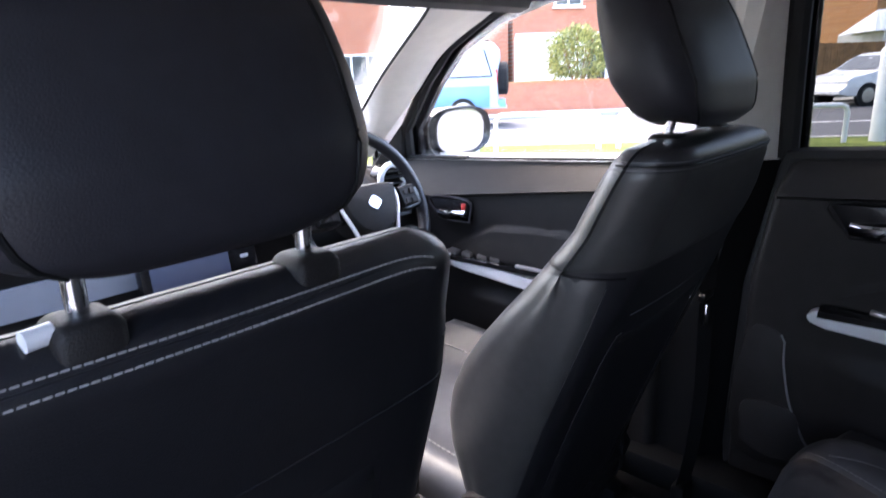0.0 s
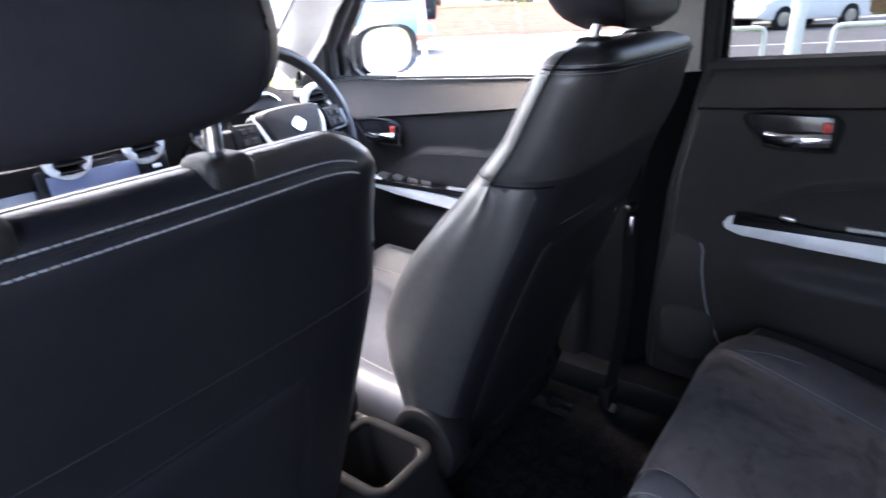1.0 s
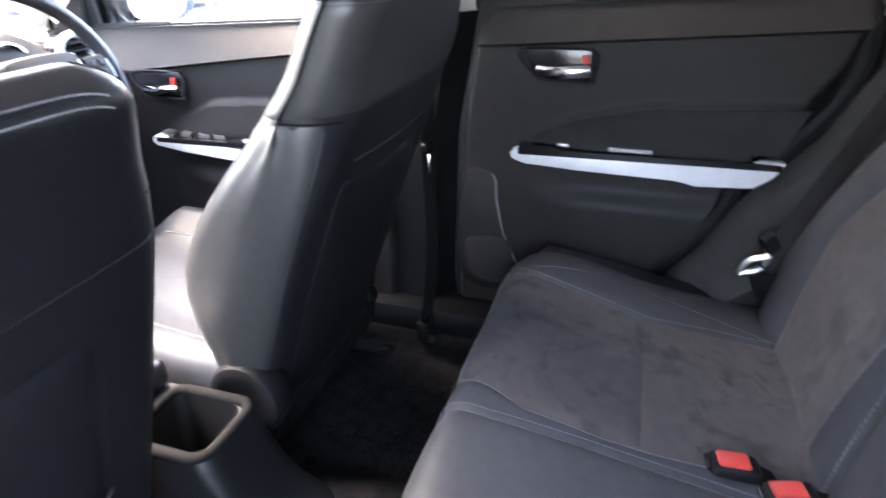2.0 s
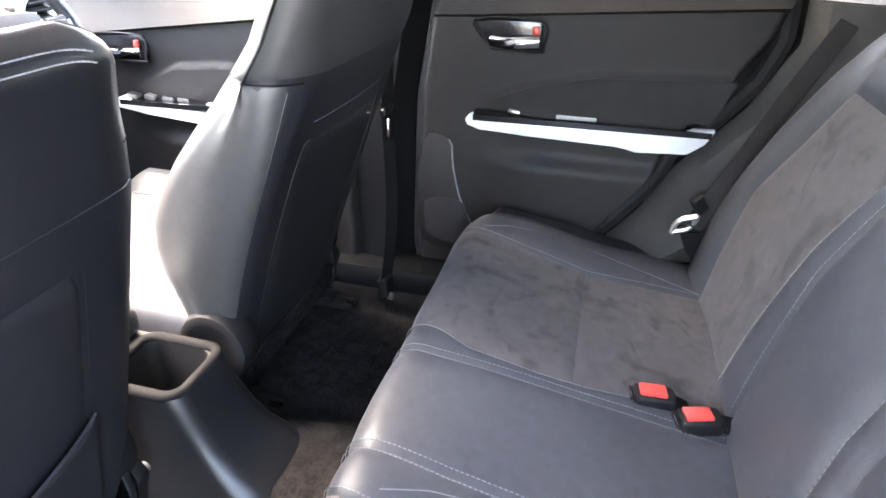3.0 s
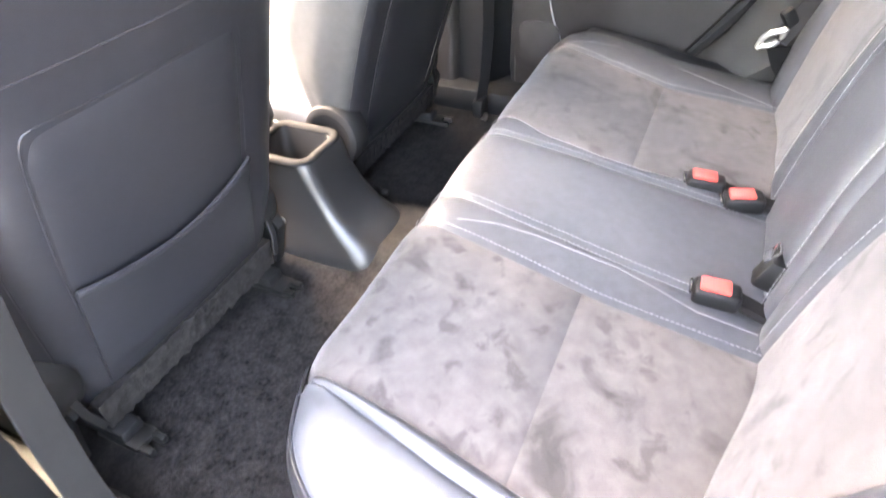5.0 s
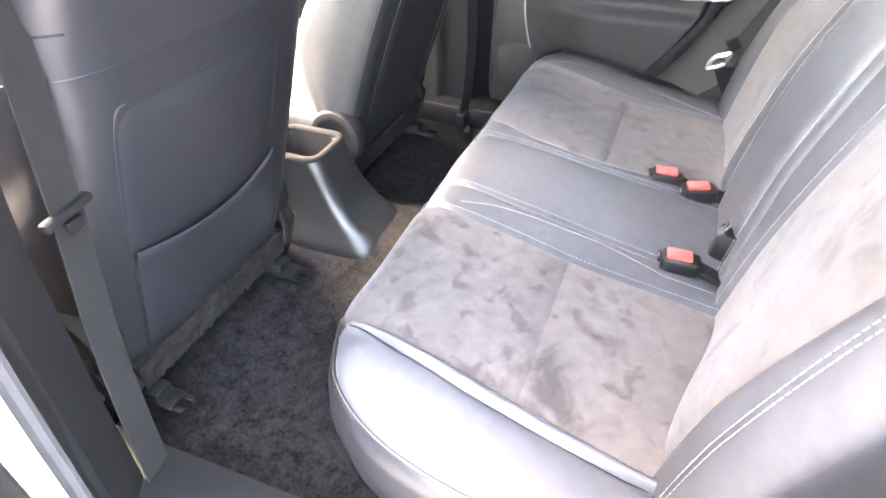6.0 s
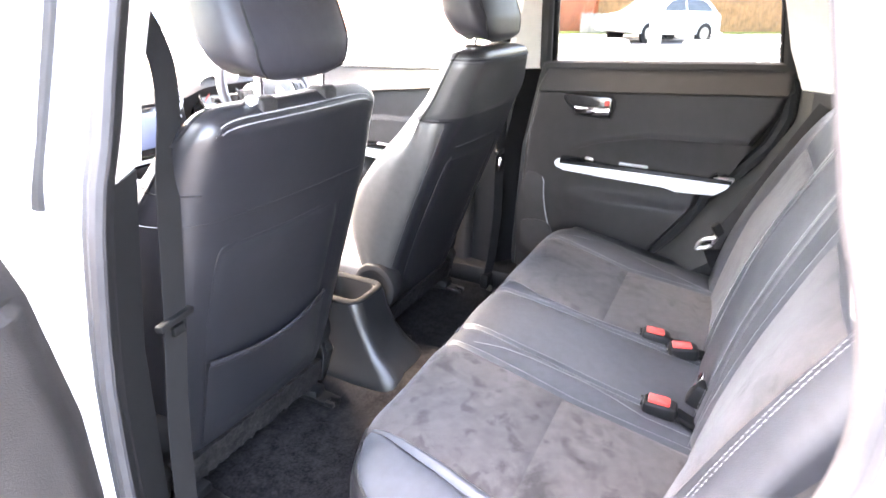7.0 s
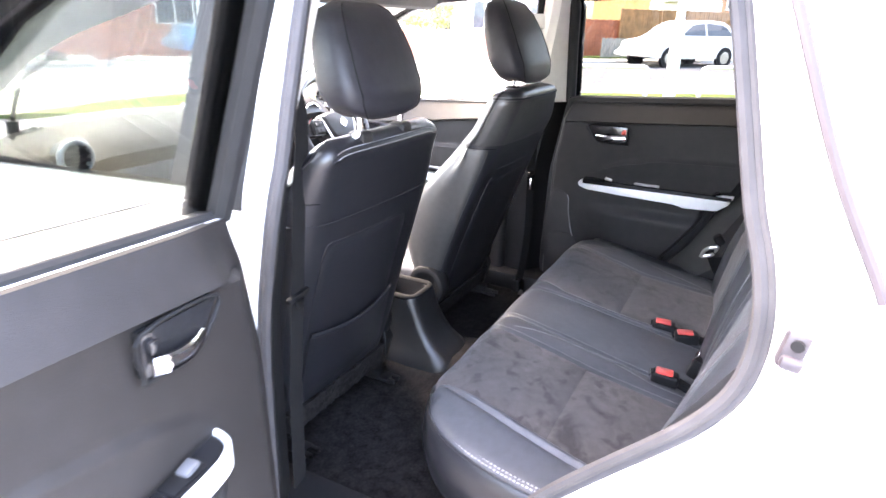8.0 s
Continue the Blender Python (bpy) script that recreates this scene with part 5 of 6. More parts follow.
def wing_pt(u, v):
    """Near wing of the backrest, rolled round its outer edge."""
    p, tan = along(*RL, v)
    nrm = Vector((0, -tan.z, tan.y))
    if nrm.z < 0 and tan.y < 0:
        nrm = -nrm
    xin, xend = bench_x(B_NO, v), -0.657
    phi = math.pi / 2 * min(u / 0.75, 1.0)
    x = xin + (xend - xin) * math.sin(phi)
    d = abs(x - xin)
    lift = bow(x, v) + 0.012 * (1 - math.exp(-d / 0.012)) - 0.002 * math.exp(-d / 0.002) - 0.030 * (1 - math.cos(phi)) ** 1.5
    if u > 0.75:
        f = (u - 0.75) / 0.25
        lift -= 0.10 * f
        x += 0.012 * f
    return Vector((x, p.y, p.z)) + nrm * lift


panel("side_bolster", wing_pt, LEATHER_SOFT, bench, 36, 50)
panel("suede_panel", quilt(*RL, B_NO, B_NI, 0, SUEDE_TOP, 0.006, 0.006), SUEDE, bench, 28, 40, "worn grey suede backrest panel")
panel("shoulder_panel", quilt(*RL, B_NO, B_NI, SUEDE_TOP, 1, 0.006), LEATHER_SOFT, bench, 28, 14)
panel("leather_strip", quilt(*RL, B_NI, B_GROOVE, 0, 1, 0.007), LEATHER_SOFT, bench, 10, 40)
panel("leather_strip", quilt(*RL, B_GROOVE, B_NS, 0, 1, 0.007), LEATHER_SOFT, bench, 8, 40)
panel("centre_panel", quilt(*RL, B_NS, B_FS, 0, 1, 0.010), LEATHER_SOFT, bench, 26, 40, "smooth leather centre backrest")
panel("leather_strip", quilt(*RL, B_FS, B_FI, 0, 1, 0.008), LEATHER_SOFT, bench, 8, 40)
panel("suede_panel", quilt(*RL, B_FI, B_FO, 0, SUEDE_TOP, 0.006, 0.006), SUEDE, bench, 28, 40, "worn grey suede backrest panel")
panel("shoulder_panel", quilt(*RL, B_FI, B_FO, SUEDE_TOP, 1, 0.006), LEATHER_SOFT, bench, 28, 14)
panel("side_bolster", quilt(*RL, B_FO, B_RIGHT, 0, 1, 0.008, 0, 1), LEATHER_SOFT, bench, 12, 40)
for edge, dx, lift in ((B_LEFT, 0.054, 0.012), (B_LEFT, 0.064, 0.0125), (B_NI, 0.008, 0.005), (B_NS, -0.007, 0.005), (B_FS, 0.007, 0.005), (B_FI, -0.008, 0.005)):
    part("stitching", dashes(seam(*RL, edge, dx, 0.05, 0.93, lift), 0.006, 0.003, 0.0007 if edge is not B_LEFT else 0.0006), THREAD, rest_core)


def rear_headrest(x):
    h = thing("rear_headrest", "low black leather rear headrest on the bench", "headrest", (x, -1.0, 1.07), "rear headrests")
    rows = []
    for t in [0, 0.04, 0.1, 0.2, 0.4, 0.6, 0.8, 0.9, 0.96, 1.0]:
        z = 1.082 + 0.135 * t
        w = lerps([(0, 0.09), (0.1, 0.115), (0.5, 0.125), (0.9, 0.10), (1, 0.075)], t)
        d = lerps([(0, 0.03), (0.1, 0.045), (0.5, 0.05), (0.9, 0.036), (1, 0.015)], t)
        rows.append([(x + w * math.copysign(abs(math.cos(a)) ** 0.55, math.cos(a)), -1.0 - 0.05 * t + d * math.copysign(abs(math.sin(a)) ** 0.65, math.sin(a)), z) for a in [2 * math.pi * k / 32 for k in range(32)]])
    p = part("pad", loft(rows), LEATHER, h, "black leather pad", 60)
    line = [Vector(r[4]) for r in rows] 
    part("stitching", dashes(line, 0.006, 0.003, 0.0014), STITCH, p)
    part("stitching", dashes([Vector(r[12]) for r in rows], 0.006, 0.003, 0.0014), STITCH, p)
    for sx in (-1, 1):
        part("post", rod((x + 0.055 * sx, -1.0, 1.02), (x + 0.055 * sx, -1.005, 1.11), 0.006), CHROME, h, "chrome post")


for x in (-0.36, 0.42):
    rear_headrest(x)


# belt buckles in the fold
def buckle(x, y, z, yaw, pitch, label):
    b = thing("belt_buckle", label, "belt buckle", (x, y, z - 0.03), "rear belt buckles")
    part("body", rbox((x, y, z - 0.012), (0.036, 0.062, 0.030), 0.007, 3), PLASTIC, b)
    part("button", rbox((x, y + 0.004, z + 0.004), (0.026, 0.040, 0.008), 0.003), RED, b, "red release button")
    part("slot", rbox((x, y + 0.0345, z - 0.006), (0.026, 0.004, 0.006), 0.001), GLOSSY, b)
    part("stalk", sweep([(x, y - 0.030, z - 0.015), (x, y - 0.07, z - 0.03)], flat(0.034, 0.012), (0, 0, 1)), WEBBING, b)
    b.rotation_euler = (radians(pitch), 0, radians(yaw))
    return b


buckle(0.130, -0.692, 0.566, 8, 4, "red-buttoned belt buckle lying on the bench")
buckle(0.100, -0.757, 0.564, 14, -3, "red-buttoned belt buckle lying on the bench")
buckle(-0.142, -0.738, 0.568, 4, 3, "red-buttoned belt buckle standing in its slot")
k = thing("belt_tongue_holder", "black clip holding a steel belt tongue in the bench fold", "belt clip", (-0.09, -0.80, 0.55))
part("clip", rbox((-0.09, -0.800, 0.575), (0.034, 0.030, 0.05), 0.006, turn=(20, 0, 0)), PLASTIC, k)
part("tongue", rbox((-0.085, -0.795, 0.603), (0.024, 0.006, 0.03), 0.003, turn=(30, 0, 0)), CHROME, k, "steel belt tongue")


# ---- seat belts ----
def belt_line(pts, w=0.047, t=0.0022, up=(0, -1, 0)):
    return sweep(smooth_line(pts, 8), flat(w, t, 0.4), up)


fb = thing("seat_belt", "black front seat belt hanging down the door pillar", "seat belt", (-0.67, -0.07, 0.35), "front seat belts")
part("webbing", belt_line([(-0.640, 0.030, 1.335), (-0.602, -0.030, 1.255), (-0.588, -0.062, 1.185), (-0.592, -0.070, 1.106), (-0.613, -0.074, 1.015), (-0.629, -0.076, 0.89), (-0.640, -0.077, 0.80), (-0.664, -0.082, 0.65), (-0.678, -0.087, 0.50), (-0.684, -0.09, 0.36)], up=(0.15, -1, 0)), WEBBING, fb, "black belt webbing")
part("tongue", rbox((-0.641, -0.080, 0.812), (0.074, 0.014, 0.012), 0.004, turn=(0, 0, 10)), PLASTIC, fb, "black belt tongue")
part("tongue_lip", rbox((-0.641, -0.084, 0.796), (0.024, 0.008, 0.016), 0.003, turn=(0, 0, 10)), BLACK_STEEL, fb)
part("top_guide", rbox((-0.672, 0.035, 1.338), (0.03, 0.07, 0.05), 0.01), TRIM, fb)
part("anchor", rbox((-0.684, -0.09, 0.360), (0.05, 0.03, 0.04), 0.006), STEEL, fb)
fb = thing("seat_belt", "black driver's seat belt hanging down beside the seat", "seat belt", (0.67, -0.10, 0.35), "front seat belts")
part("webbing", belt_line([(0.645, -0.08, 1.33), (0.640, -0.095, 1.12), (0.625, -0.105, 0.90), (0.615, -0.108, 0.76), (0.612, -0.112, 0.60), (0.604, -0.105, 0.46), (0.592, -0.095, 0.375)], up=(-0.3, -1, 0)), WEBBING, fb, "black belt webbing")
part("tongue", rbox((0.604, -0.112, 0.775), (0.016, 0.010, 0.045), 0.004), CHROME, fb, "steel belt tongue")
part("tongue_cap", rbox((0.610, -0.108, 0.812), (0.055, 0.014, 0.016), 0.004), PLASTIC, fb)
part("top_guide", rbox((0.655, -0.08, 1.335), (0.03, 0.07, 0.05), 0.01), TRIM, fb)
part("anchor", rbox((0.592, -0.095, 0.37), (0.05, 0.028, 0.05), 0.006), PLASTIC, fb)
part("anchor_bolt", rod((0.585, -0.105, 0.345), (0.583, -0.117, 0.345), 0.010, 10), STEEL, fb)
rb = thing("seat_belt", "black rear seat belt parked beside the bench with steel tongue", "seat belt", (0.60, -0.80, 0.60))
part("webbing", belt_line([(0.560, -0.765, 0.645), (0.590, -0.800, 0.70), (0.620, -0.845, 0.78), (0.640, -0.90, 0.90), (0.650, -0.965, 1.04)], 0.036, up=(-1, 0.3, 0.2)), GREY_WEB, rb, "black belt webbing")
loop = [(0.566 + 0.0 * a, -0.752 + 0.020 * math.copysign(abs(math.cos(a)) ** 0.5, math.cos(a)) - 0.006 * math.sin(a), 0.646 + 0.015 * math.copysign(abs(math.sin(a)) ** 0.5, math.sin(a)) - 0.012 * math.cos(a)) for a in [2 * math.pi * q / 24 for q in range(24)]]
part("tongue", tube(loop, 0.0062, 8, loop=True, up=(1, 0, 0)), STEEL, rb, "pale steel belt tongue")
part("tongue_cap", rbox((0.583, -0.778, 0.680), (0.022, 0.026, 0.055), 0.006, turn=(-35, 0, 25)), PLASTIC, rb)
part("lower_strap", belt_line([(0.566, -0.77, 0.63), (0.590, -0.79, 0.585), (0.60, -0.82, 0.55)], up=(-1, 0.3, 0.2)), WEBBING, rb)


# ---- centre console ----
con = thing("centre_console", "black plastic centre console with an open bin at its rear end", "console", (CX, 0.3, FLOOR_Z + 0.06))
def cbox(z, w, y0c, y1c, r=0.03):
    pts = []
    for sx, sy, a0 in ((1, -1, -90), (1, 1, 0), (-1, 1, 90), (-1, -1, 180)):
        cxx, cyy = 0.004 + sx * (w - r), (y0c + r if sy < 0 else y1c - r)
        for i in range(6):
            a = radians(a0 + 90 * i / 5)
            pts.append((cxx + r * math.cos(a), cyy + r * math.sin(a), z))
    return pts
rows = [cbox(0.33, 0.100, -0.150, 0.50, 0.06), cbox(0.350, 0.099, -0.149, 0.50, 0.06), cbox(0.365, 0.095, -0.143, 0.50, 0.06), cbox(0.385, 0.088, -0.122, 0.50, 0.05), cbox(0.41, 0.080, -0.085, 0.50, 0.04), cbox(0.45, 0.074, -0.050, 0.50), cbox(0.50, 0.071, -0.025, 0.50), cbox(0.535, 0.072, -0.015, 0.50), cbox(0.547, 0.070, -0.010, 0.50),
        cbox(0.547, 0.054, 0.012, 0.135, 0.022), cbox(0.50, 0.050, 0.016, 0.130, 0.022), cbox(0.44, 0.046, 0.02, 0.125, 0.022)]
part("console_body", loft(rows), CONSOLE, con, "black console body with a rear bin", 50)
part("bin_rim", tube([Vector(p) + Vector((0, 0, 0.001)) for p in cbox(0.547, 0.063, -0.001, 0.143, 0.026)], 0.0095, 10, loop=True), mat("matt_bin_rim", (0.009, 0.009, 0.0095), 0.85, var=0.15, bump=0.2, bscale=700, spec=0.06), con, "rounded bin rim")
part("screw", rod((-0.050, -0.142, 0.362), (-0.050, -0.149, 0.363), 0.005, 8), STEEL, con)
part("console_lid", rbox((0.004, 0.30, 0.572), (0.15, 0.28, 0.05), 0.015, 3), LEATHER, con)
part("gear_gaiter", loft([[(CX + 0.055 * k * math.cos(a), 0.58 + 0.06 * k * math.sin(a), z) for a in [2 * math.pi * q / 20 for q in range(20)]] for z, k in ((0.50, 1.2), (0.58, 1.1), (0.62, 0.7), (0.66, 0.35))]), LEATHER, con)
gl = part("gear_lever", rod((CX, 0.58, 0.64), (CX, 0.57, 0.75), 0.010), CHROME, con)
part("gear_knob", loft([[(CX + r * math.cos(a), 0.57 + r * math.sin(a), z) for a in [2 * math.pi * q / 20 for q in range(20)]] for z, r in ((0.735, 0.012), (0.745, 0.022), (0.775, 0.027), (0.80, 0.022), (0.806, 0.008))]), LEATHER, gl)
part("front_tray", rbox((CX, 0.62, 0.44), (0.22, 0.34, 0.16), 0.03, 3), PLASTIC, con)


# ---- dashboard ----
dash = thing("dashboard", "black dashboard with pale inlay, round vents and a lit screen", "dashboard", (CX, 0.9, 0.6))
def dash_sec(x):
    e = 1 - 0.05 * ss(0.45, 0.72, abs(x - CX))
    hood = 0.045 * (1 - ss(0.10, 0.22, abs(x - 0.345)))
    yy = 0.02 * (1 - ss(0.14, 0.26, abs(x - 0.345)))
    return [(x, 1.10, 0.60), (x, 1.08, 1.00 * e + 0.01), (x, 0.98, 1.018 * e), (x, 0.86, 1.012 * e + hood), (x, 0.78 - yy, 0.985 * e + hood), (x, 0.752 - yy, 0.955 * e + hood * 0.6), (x, 0.772, 0.90 * e), (x, 0.760, 0.82), (x, 0.80, 0.70), (x, 0.90, 0.58)]
part("dash_pad", loft([dash_sec(-0.71 + 1.45 * i / 58) for i in range(59)]), PLASTIC_SOFT, dash, "charcoal soft-touch dash pad", 50)
INLAY = mat("pale_gloss_inlay", (0.33, 0.36, 0.41), 0.25, var=0.04)
part("inlay", sheet(lambda u, v: (-0.66 + 0.58 * u, 0.762 - 0.004 * math.sin(math.pi * u), 0.85 + 0.06 * v), 20, 4, (0, 0.014, 0)), INLAY, dash, "pale gloss dash inlay")
part("inlay", sheet(lambda u, v: (0.52 + 0.16 * u, 0.760, 0.86 + 0.06 * v), 6, 4, (0, 0.014, 0)), INLAY, dash, "pale gloss dash inlay")


def vent(x, y, z, r):
    ring = [(x + r * math.cos(a), y, z + r * math.sin(a)) for a in [2 * math.pi * k / 32 for k in range(32)]]
    v = part("air_vent", tube(ring, 0.009, 10, loop=True, up=(0, 1, 0)), SILVER, dash, "round air vent with a satin ring")
    part("vent_drum", loft([[(x + (r - 0.004) * math.cos(a), yy, z + (r - 0.004) * math.sin(a)) for a in [2 * math.pi * k / 32 for k in range(32)]] for yy in (y + 0.004, y + 0.05)]), GLOSSY, v)
    for q in (-1.5, -0.5, 0.5, 1.5):
        h = math.sqrt(r * r - (q * r * 0.42) ** 2) - 0.006
        part("vent_slat", rbox((x, y - 0.002, z + q * r * 0.42), (2 * h, 0.022, 0.004), 0.001, turn=(20, 0, 0)), PLASTIC, v)


vent(0.595, 0.745, 0.972, 0.042)
vent(-0.535, 0.745, 0.972, 0.042)
vent(-0.045, 0.742, 0.962, 0.036)
vent(0.105, 0.742, 0.962, 0.036)
sc = part("screen_bezel", rbox((0.022, 0.748, 0.880), (0.260, 0.03, 0.135), 0.008, turn=(-8, 0, 0)), GLOSSY, dash, "glossy black screen surround")
part("screen", rbox((-0.005, 0.731, 0.886), (0.170, 0.004, 0.098), 0.001, turn=(-8, 0, 0)), SCREEN, sc, "dark touch screen")
for dz in (-0.04, 0.0, 0.04):
    part("touch_key", rbox((0.118, 0.731, 0.872 + dz), (0.018, 0.004, 0.008), 0.001, turn=(-8, 0, 0)), SILVER, sc)
part("screen_trim", rbox((0.022, 0.737, 0.800), (0.25, 0.012, 0.010), 0.003), SILVER, dash, "bright trim line under the screen")
part("climate_panel", rbox((0.022, 0.760, 0.735), (0.22, 0.03, 0.10), 0.01), GLOSSY, dash)
for x in (-0.055, 0.10):
    part("climate_knob", rod((x, 0.748, 0.735), (x, 0.722, 0.735), 0.022, 20), SILVER, dash)
# instrument dials under the hood
bin_ = part("binnacle", rbox((0.345, 0.775, 0.955), (0.30, 0.05, 0.12), 0.02), GLOSSY, dash)
for x in (0.265, 0.425):
    ring = [(x + 0.05 * math.cos(a), 0.744, 0.965 + 0.05 * math.sin(a)) for a in [2 * math.pi * k / 32 for k in range(32)]]
    part("dial_ring", tube(ring, 0.005, 8, loop=True, up=(0, 1, 0)), CHROME, bin_, "bright ring of a dial")
    part("dial_face", loft([[(x + 0.046 * math.cos(a), yy, 0.965 + 0.046 * math.sin(a)) for a in [2 * math.pi * k / 32 for k in range(32)]] for yy in (0.747, 0.752)]), DIAL, bin_)
    part("needle", rod((x, 0.744, 0.965), (x - 0.026, 0.744, 0.94), 0.0016, 6), RED, bin_)

# steering wheel
SW = Vector((0.337, 0.57, 0.958))
sw = thing("steering_wheel", "black leather steering wheel with silver spoke trim", "steering wheel", tuple(SW))
tiltm = Matrix.Rotation(radians(-24), 4, "X")


def wp(x, z, y=0.0):
    """Point in the wheel's own plane."""
    return SW + tiltm @ Vector((x, y, z))


rim = [wp(0.182 * math.cos(a), 0.182 * math.sin(a)) for a in [2 * math.pi * k / 56 for k in range(56)]]
part("rim", tube(rim, 0.0155, 12, loop=True, up=tuple(tiltm @ Vector((0, 1, 0)))), LEATHER, sw, "black leather wheel rim")
hubp = [(-0.075, 0.045), (0.075, 0.045), (0.085, 0.01), (0.055, -0.055), (0.0, -0.075), (-0.055, -0.055), (-0.085, 0.01)]
hubl = smooth_line([Vector((a, 0, b)) for a, b in hubp], 5, True)
hub = part("hub", loft([[SW + tiltm @ Vector((p.x * k, yy, p.z * k)) for p in hubl] for yy, k in ((0.05, 0.8), (0.0, 1.0), (-0.025, 0.97), (-0.038, 0.85), (-0.042, 0.6), (-0.043, 0.1))]), PLASTIC_SOFT, sw, "charcoal airbag cover")
badge = [(0.019 * math.cos(a) * abs(math.cos(a)) ** 0.5, 0.016 * math.sin(a) * abs(math.sin(a)) ** 0.5) for a in [2 * math.pi * q / 24 for q in range(24)]]
bm = bmesh.new()
loft([[SW + tiltm @ Vector((a * 1.0, yy, b)) for a, b in badge] for yy in (-0.040, -0.047)], bm)
part("badge", bm, CHROME, hub, "chrome badge")
for sx in (-1, 1):
    part("spoke", sweep([wp(sx * 0.07, 0.0, -0.01), wp(sx * 0.12, -0.006, -0.012), wp(sx * 0.175, 0.0, 0.0)], flat(0.055, 0.022), tuple(tiltm @ Vector((0, 1, 0)))), GLOSSY, sw)
    part("spoke_trim", sweep(smooth_line([wp(sx * 0.085, 0.04, -0.02), wp(sx * 0.083, 0.0, -0.028), wp(sx * 0.065, -0.05, -0.026), wp(sx * 0.05, -0.10, -0.02), wp(sx * 0.045, -0.165, -0.006)], 5), flat(0.010, 0.006), tuple(tiltm @ Vector((0, 1, 0)))), SILVER, sw, "silver spoke trim")
    part("lower_spoke", sweep([wp(sx * 0.035, -0.06, -0.012), wp(sx * 0.04, -0.17, 0.0)], flat(0.03, 0.018), tuple(tiltm @ Vector((0, 1, 0)))), PLASTIC, sw)
    pod = part("button_pod", sweep([wp(sx * 0.095, 0.0, -0.026), wp(sx * 0.145, 0.004, -0.022)], flat(0.050, 0.014), tuple(tiltm @ Vector((0, 1, 0)))), PLASTIC, sw)
    for i in range(2):
        for j in range(2):
            part("button", sweep([wp(sx * (0.105 + 0.020 * i), -0.012 + 0.022 * j, -0.031), wp(sx * (0.117 + 0.020 * i), -0.012 + 0.022 * j, -0.030)], flat(0.014, 0.006), tuple(tiltm @ Vector((0, 1, 0)))), PLASTIC_SOFT, pod)
part("column", rod(SW + tiltm @ Vector((0, 0.03, 0)), SW + tiltm @ Vector((0, 0.24, -0.02)), 0.05, 18), PLASTIC, sw)
for sx in (-1, 1):
    part("stalk", rod(SW + tiltm @ Vector((sx * 0.04, 0.07, 0.01)), SW + tiltm @ Vector((sx * 0.17, 0.06, 0.03)), 0.008), PLASTIC, sw)

# wipers left raised across the windscreen
def wiper(x, y, z, x2, y2, z2, curl):
    w = thing("windscreen_wiper", "black wiper arm standing up the windscreen", "wiper", (x, y, z), "wipers")
    a, b = Vector((x, y, z)), Vector((x2, y2, z2))
    mid = a.lerp(b, 0.5) + Vector((-curl, 0.012, 0.02))
    part("arm", tube(smooth_line([a, mid, b], 8), 0.006, 8), RUBBER, w)
    part("blade_clip", rbox(b, (0.055, 0.02, 0.022), 0.005, turn=(0, 15, 0)), PLASTIC, w)
    part("pivot", rod(a + Vector((0, 0.01, -0.04)), a, 0.016, 12), PLASTIC, w)


wiper(-0.50, 1.075, 1.035, -0.41, 0.955, 1.215, 0.02)
wiper(-0.62, 1.05, 1.035, -0.585, 1.0, 1.14, 0.01)


# ---- the street outside ----
SO, SU = Vector((10.3, 1.2, 0)), Vector((-0.580, 0.8146, 0))
SN = Vector((SU.y, -SU.x, 0))


def st(a, n, z):
    """Place in the street: a along it, n across it from the white rails."""
    return SO + SU * a + SN * n + Vector((0, 0, z))


def st_box(a, n, z, la, ln, lz, r=0.01, bm=None):
    """Box with its sides along the street; a, n, z is its base's middle."""
    ang = math.degrees(math.atan2(SU.y, SU.x))
    return rbox(st(a, n, z + lz / 2), (la, ln, lz), r, 1, (0, 0, ang), bm)


GRASS = mat("verge_grass", (0.07, 0.11, 0.025), 0.95, var=0.4, scale=14, stain=1.2, bump=1.0, bscale=60, col2=(0.16, 0.19, 0.05), spec=0.1)
ASPHALT = mat("grey_asphalt", (0.085, 0.085, 0.09), 0.9, var=0.25, scale=40, stain=0.7, bump=0.6, bscale=120)
SLAB = mat("pale_paving", (0.34, 0.33, 0.31), 0.9, var=0.15, scale=8, stain=0.6, bump=0.4, bscale=80)
KERB = mat("kerb_stone", (0.42, 0.41, 0.39), 0.9, var=0.15, scale=9)
WHITE = mat("white_paint", (0.80, 0.80, 0.78), 0.5, var=0.06, scale=6)
WOOD = mat("brown_fence_wood", (0.22, 0.12, 0.05), 0.85, var=0.3, scale=5, bump=0.4, bscale=40)
GREYWOOD = mat("grey_fence", (0.20, 0.21, 0.19), 0.85, var=0.2, scale=5)
ROOF = mat("grey_roof_tile", (0.16, 0.15, 0.15), 0.8, var=0.25, scale=6)
# sky reflection of the off-roader's windows, put into a pale base colour
PAINTED_SKY = mat("car_glass_sky_in_colour", (0.40, 0.45, 0.50), 0.12, var=0.1, scale=2)
WINDOW = mat("house_glass", (0.05, 0.06, 0.07), 0.08, var=0.2, scale=1)


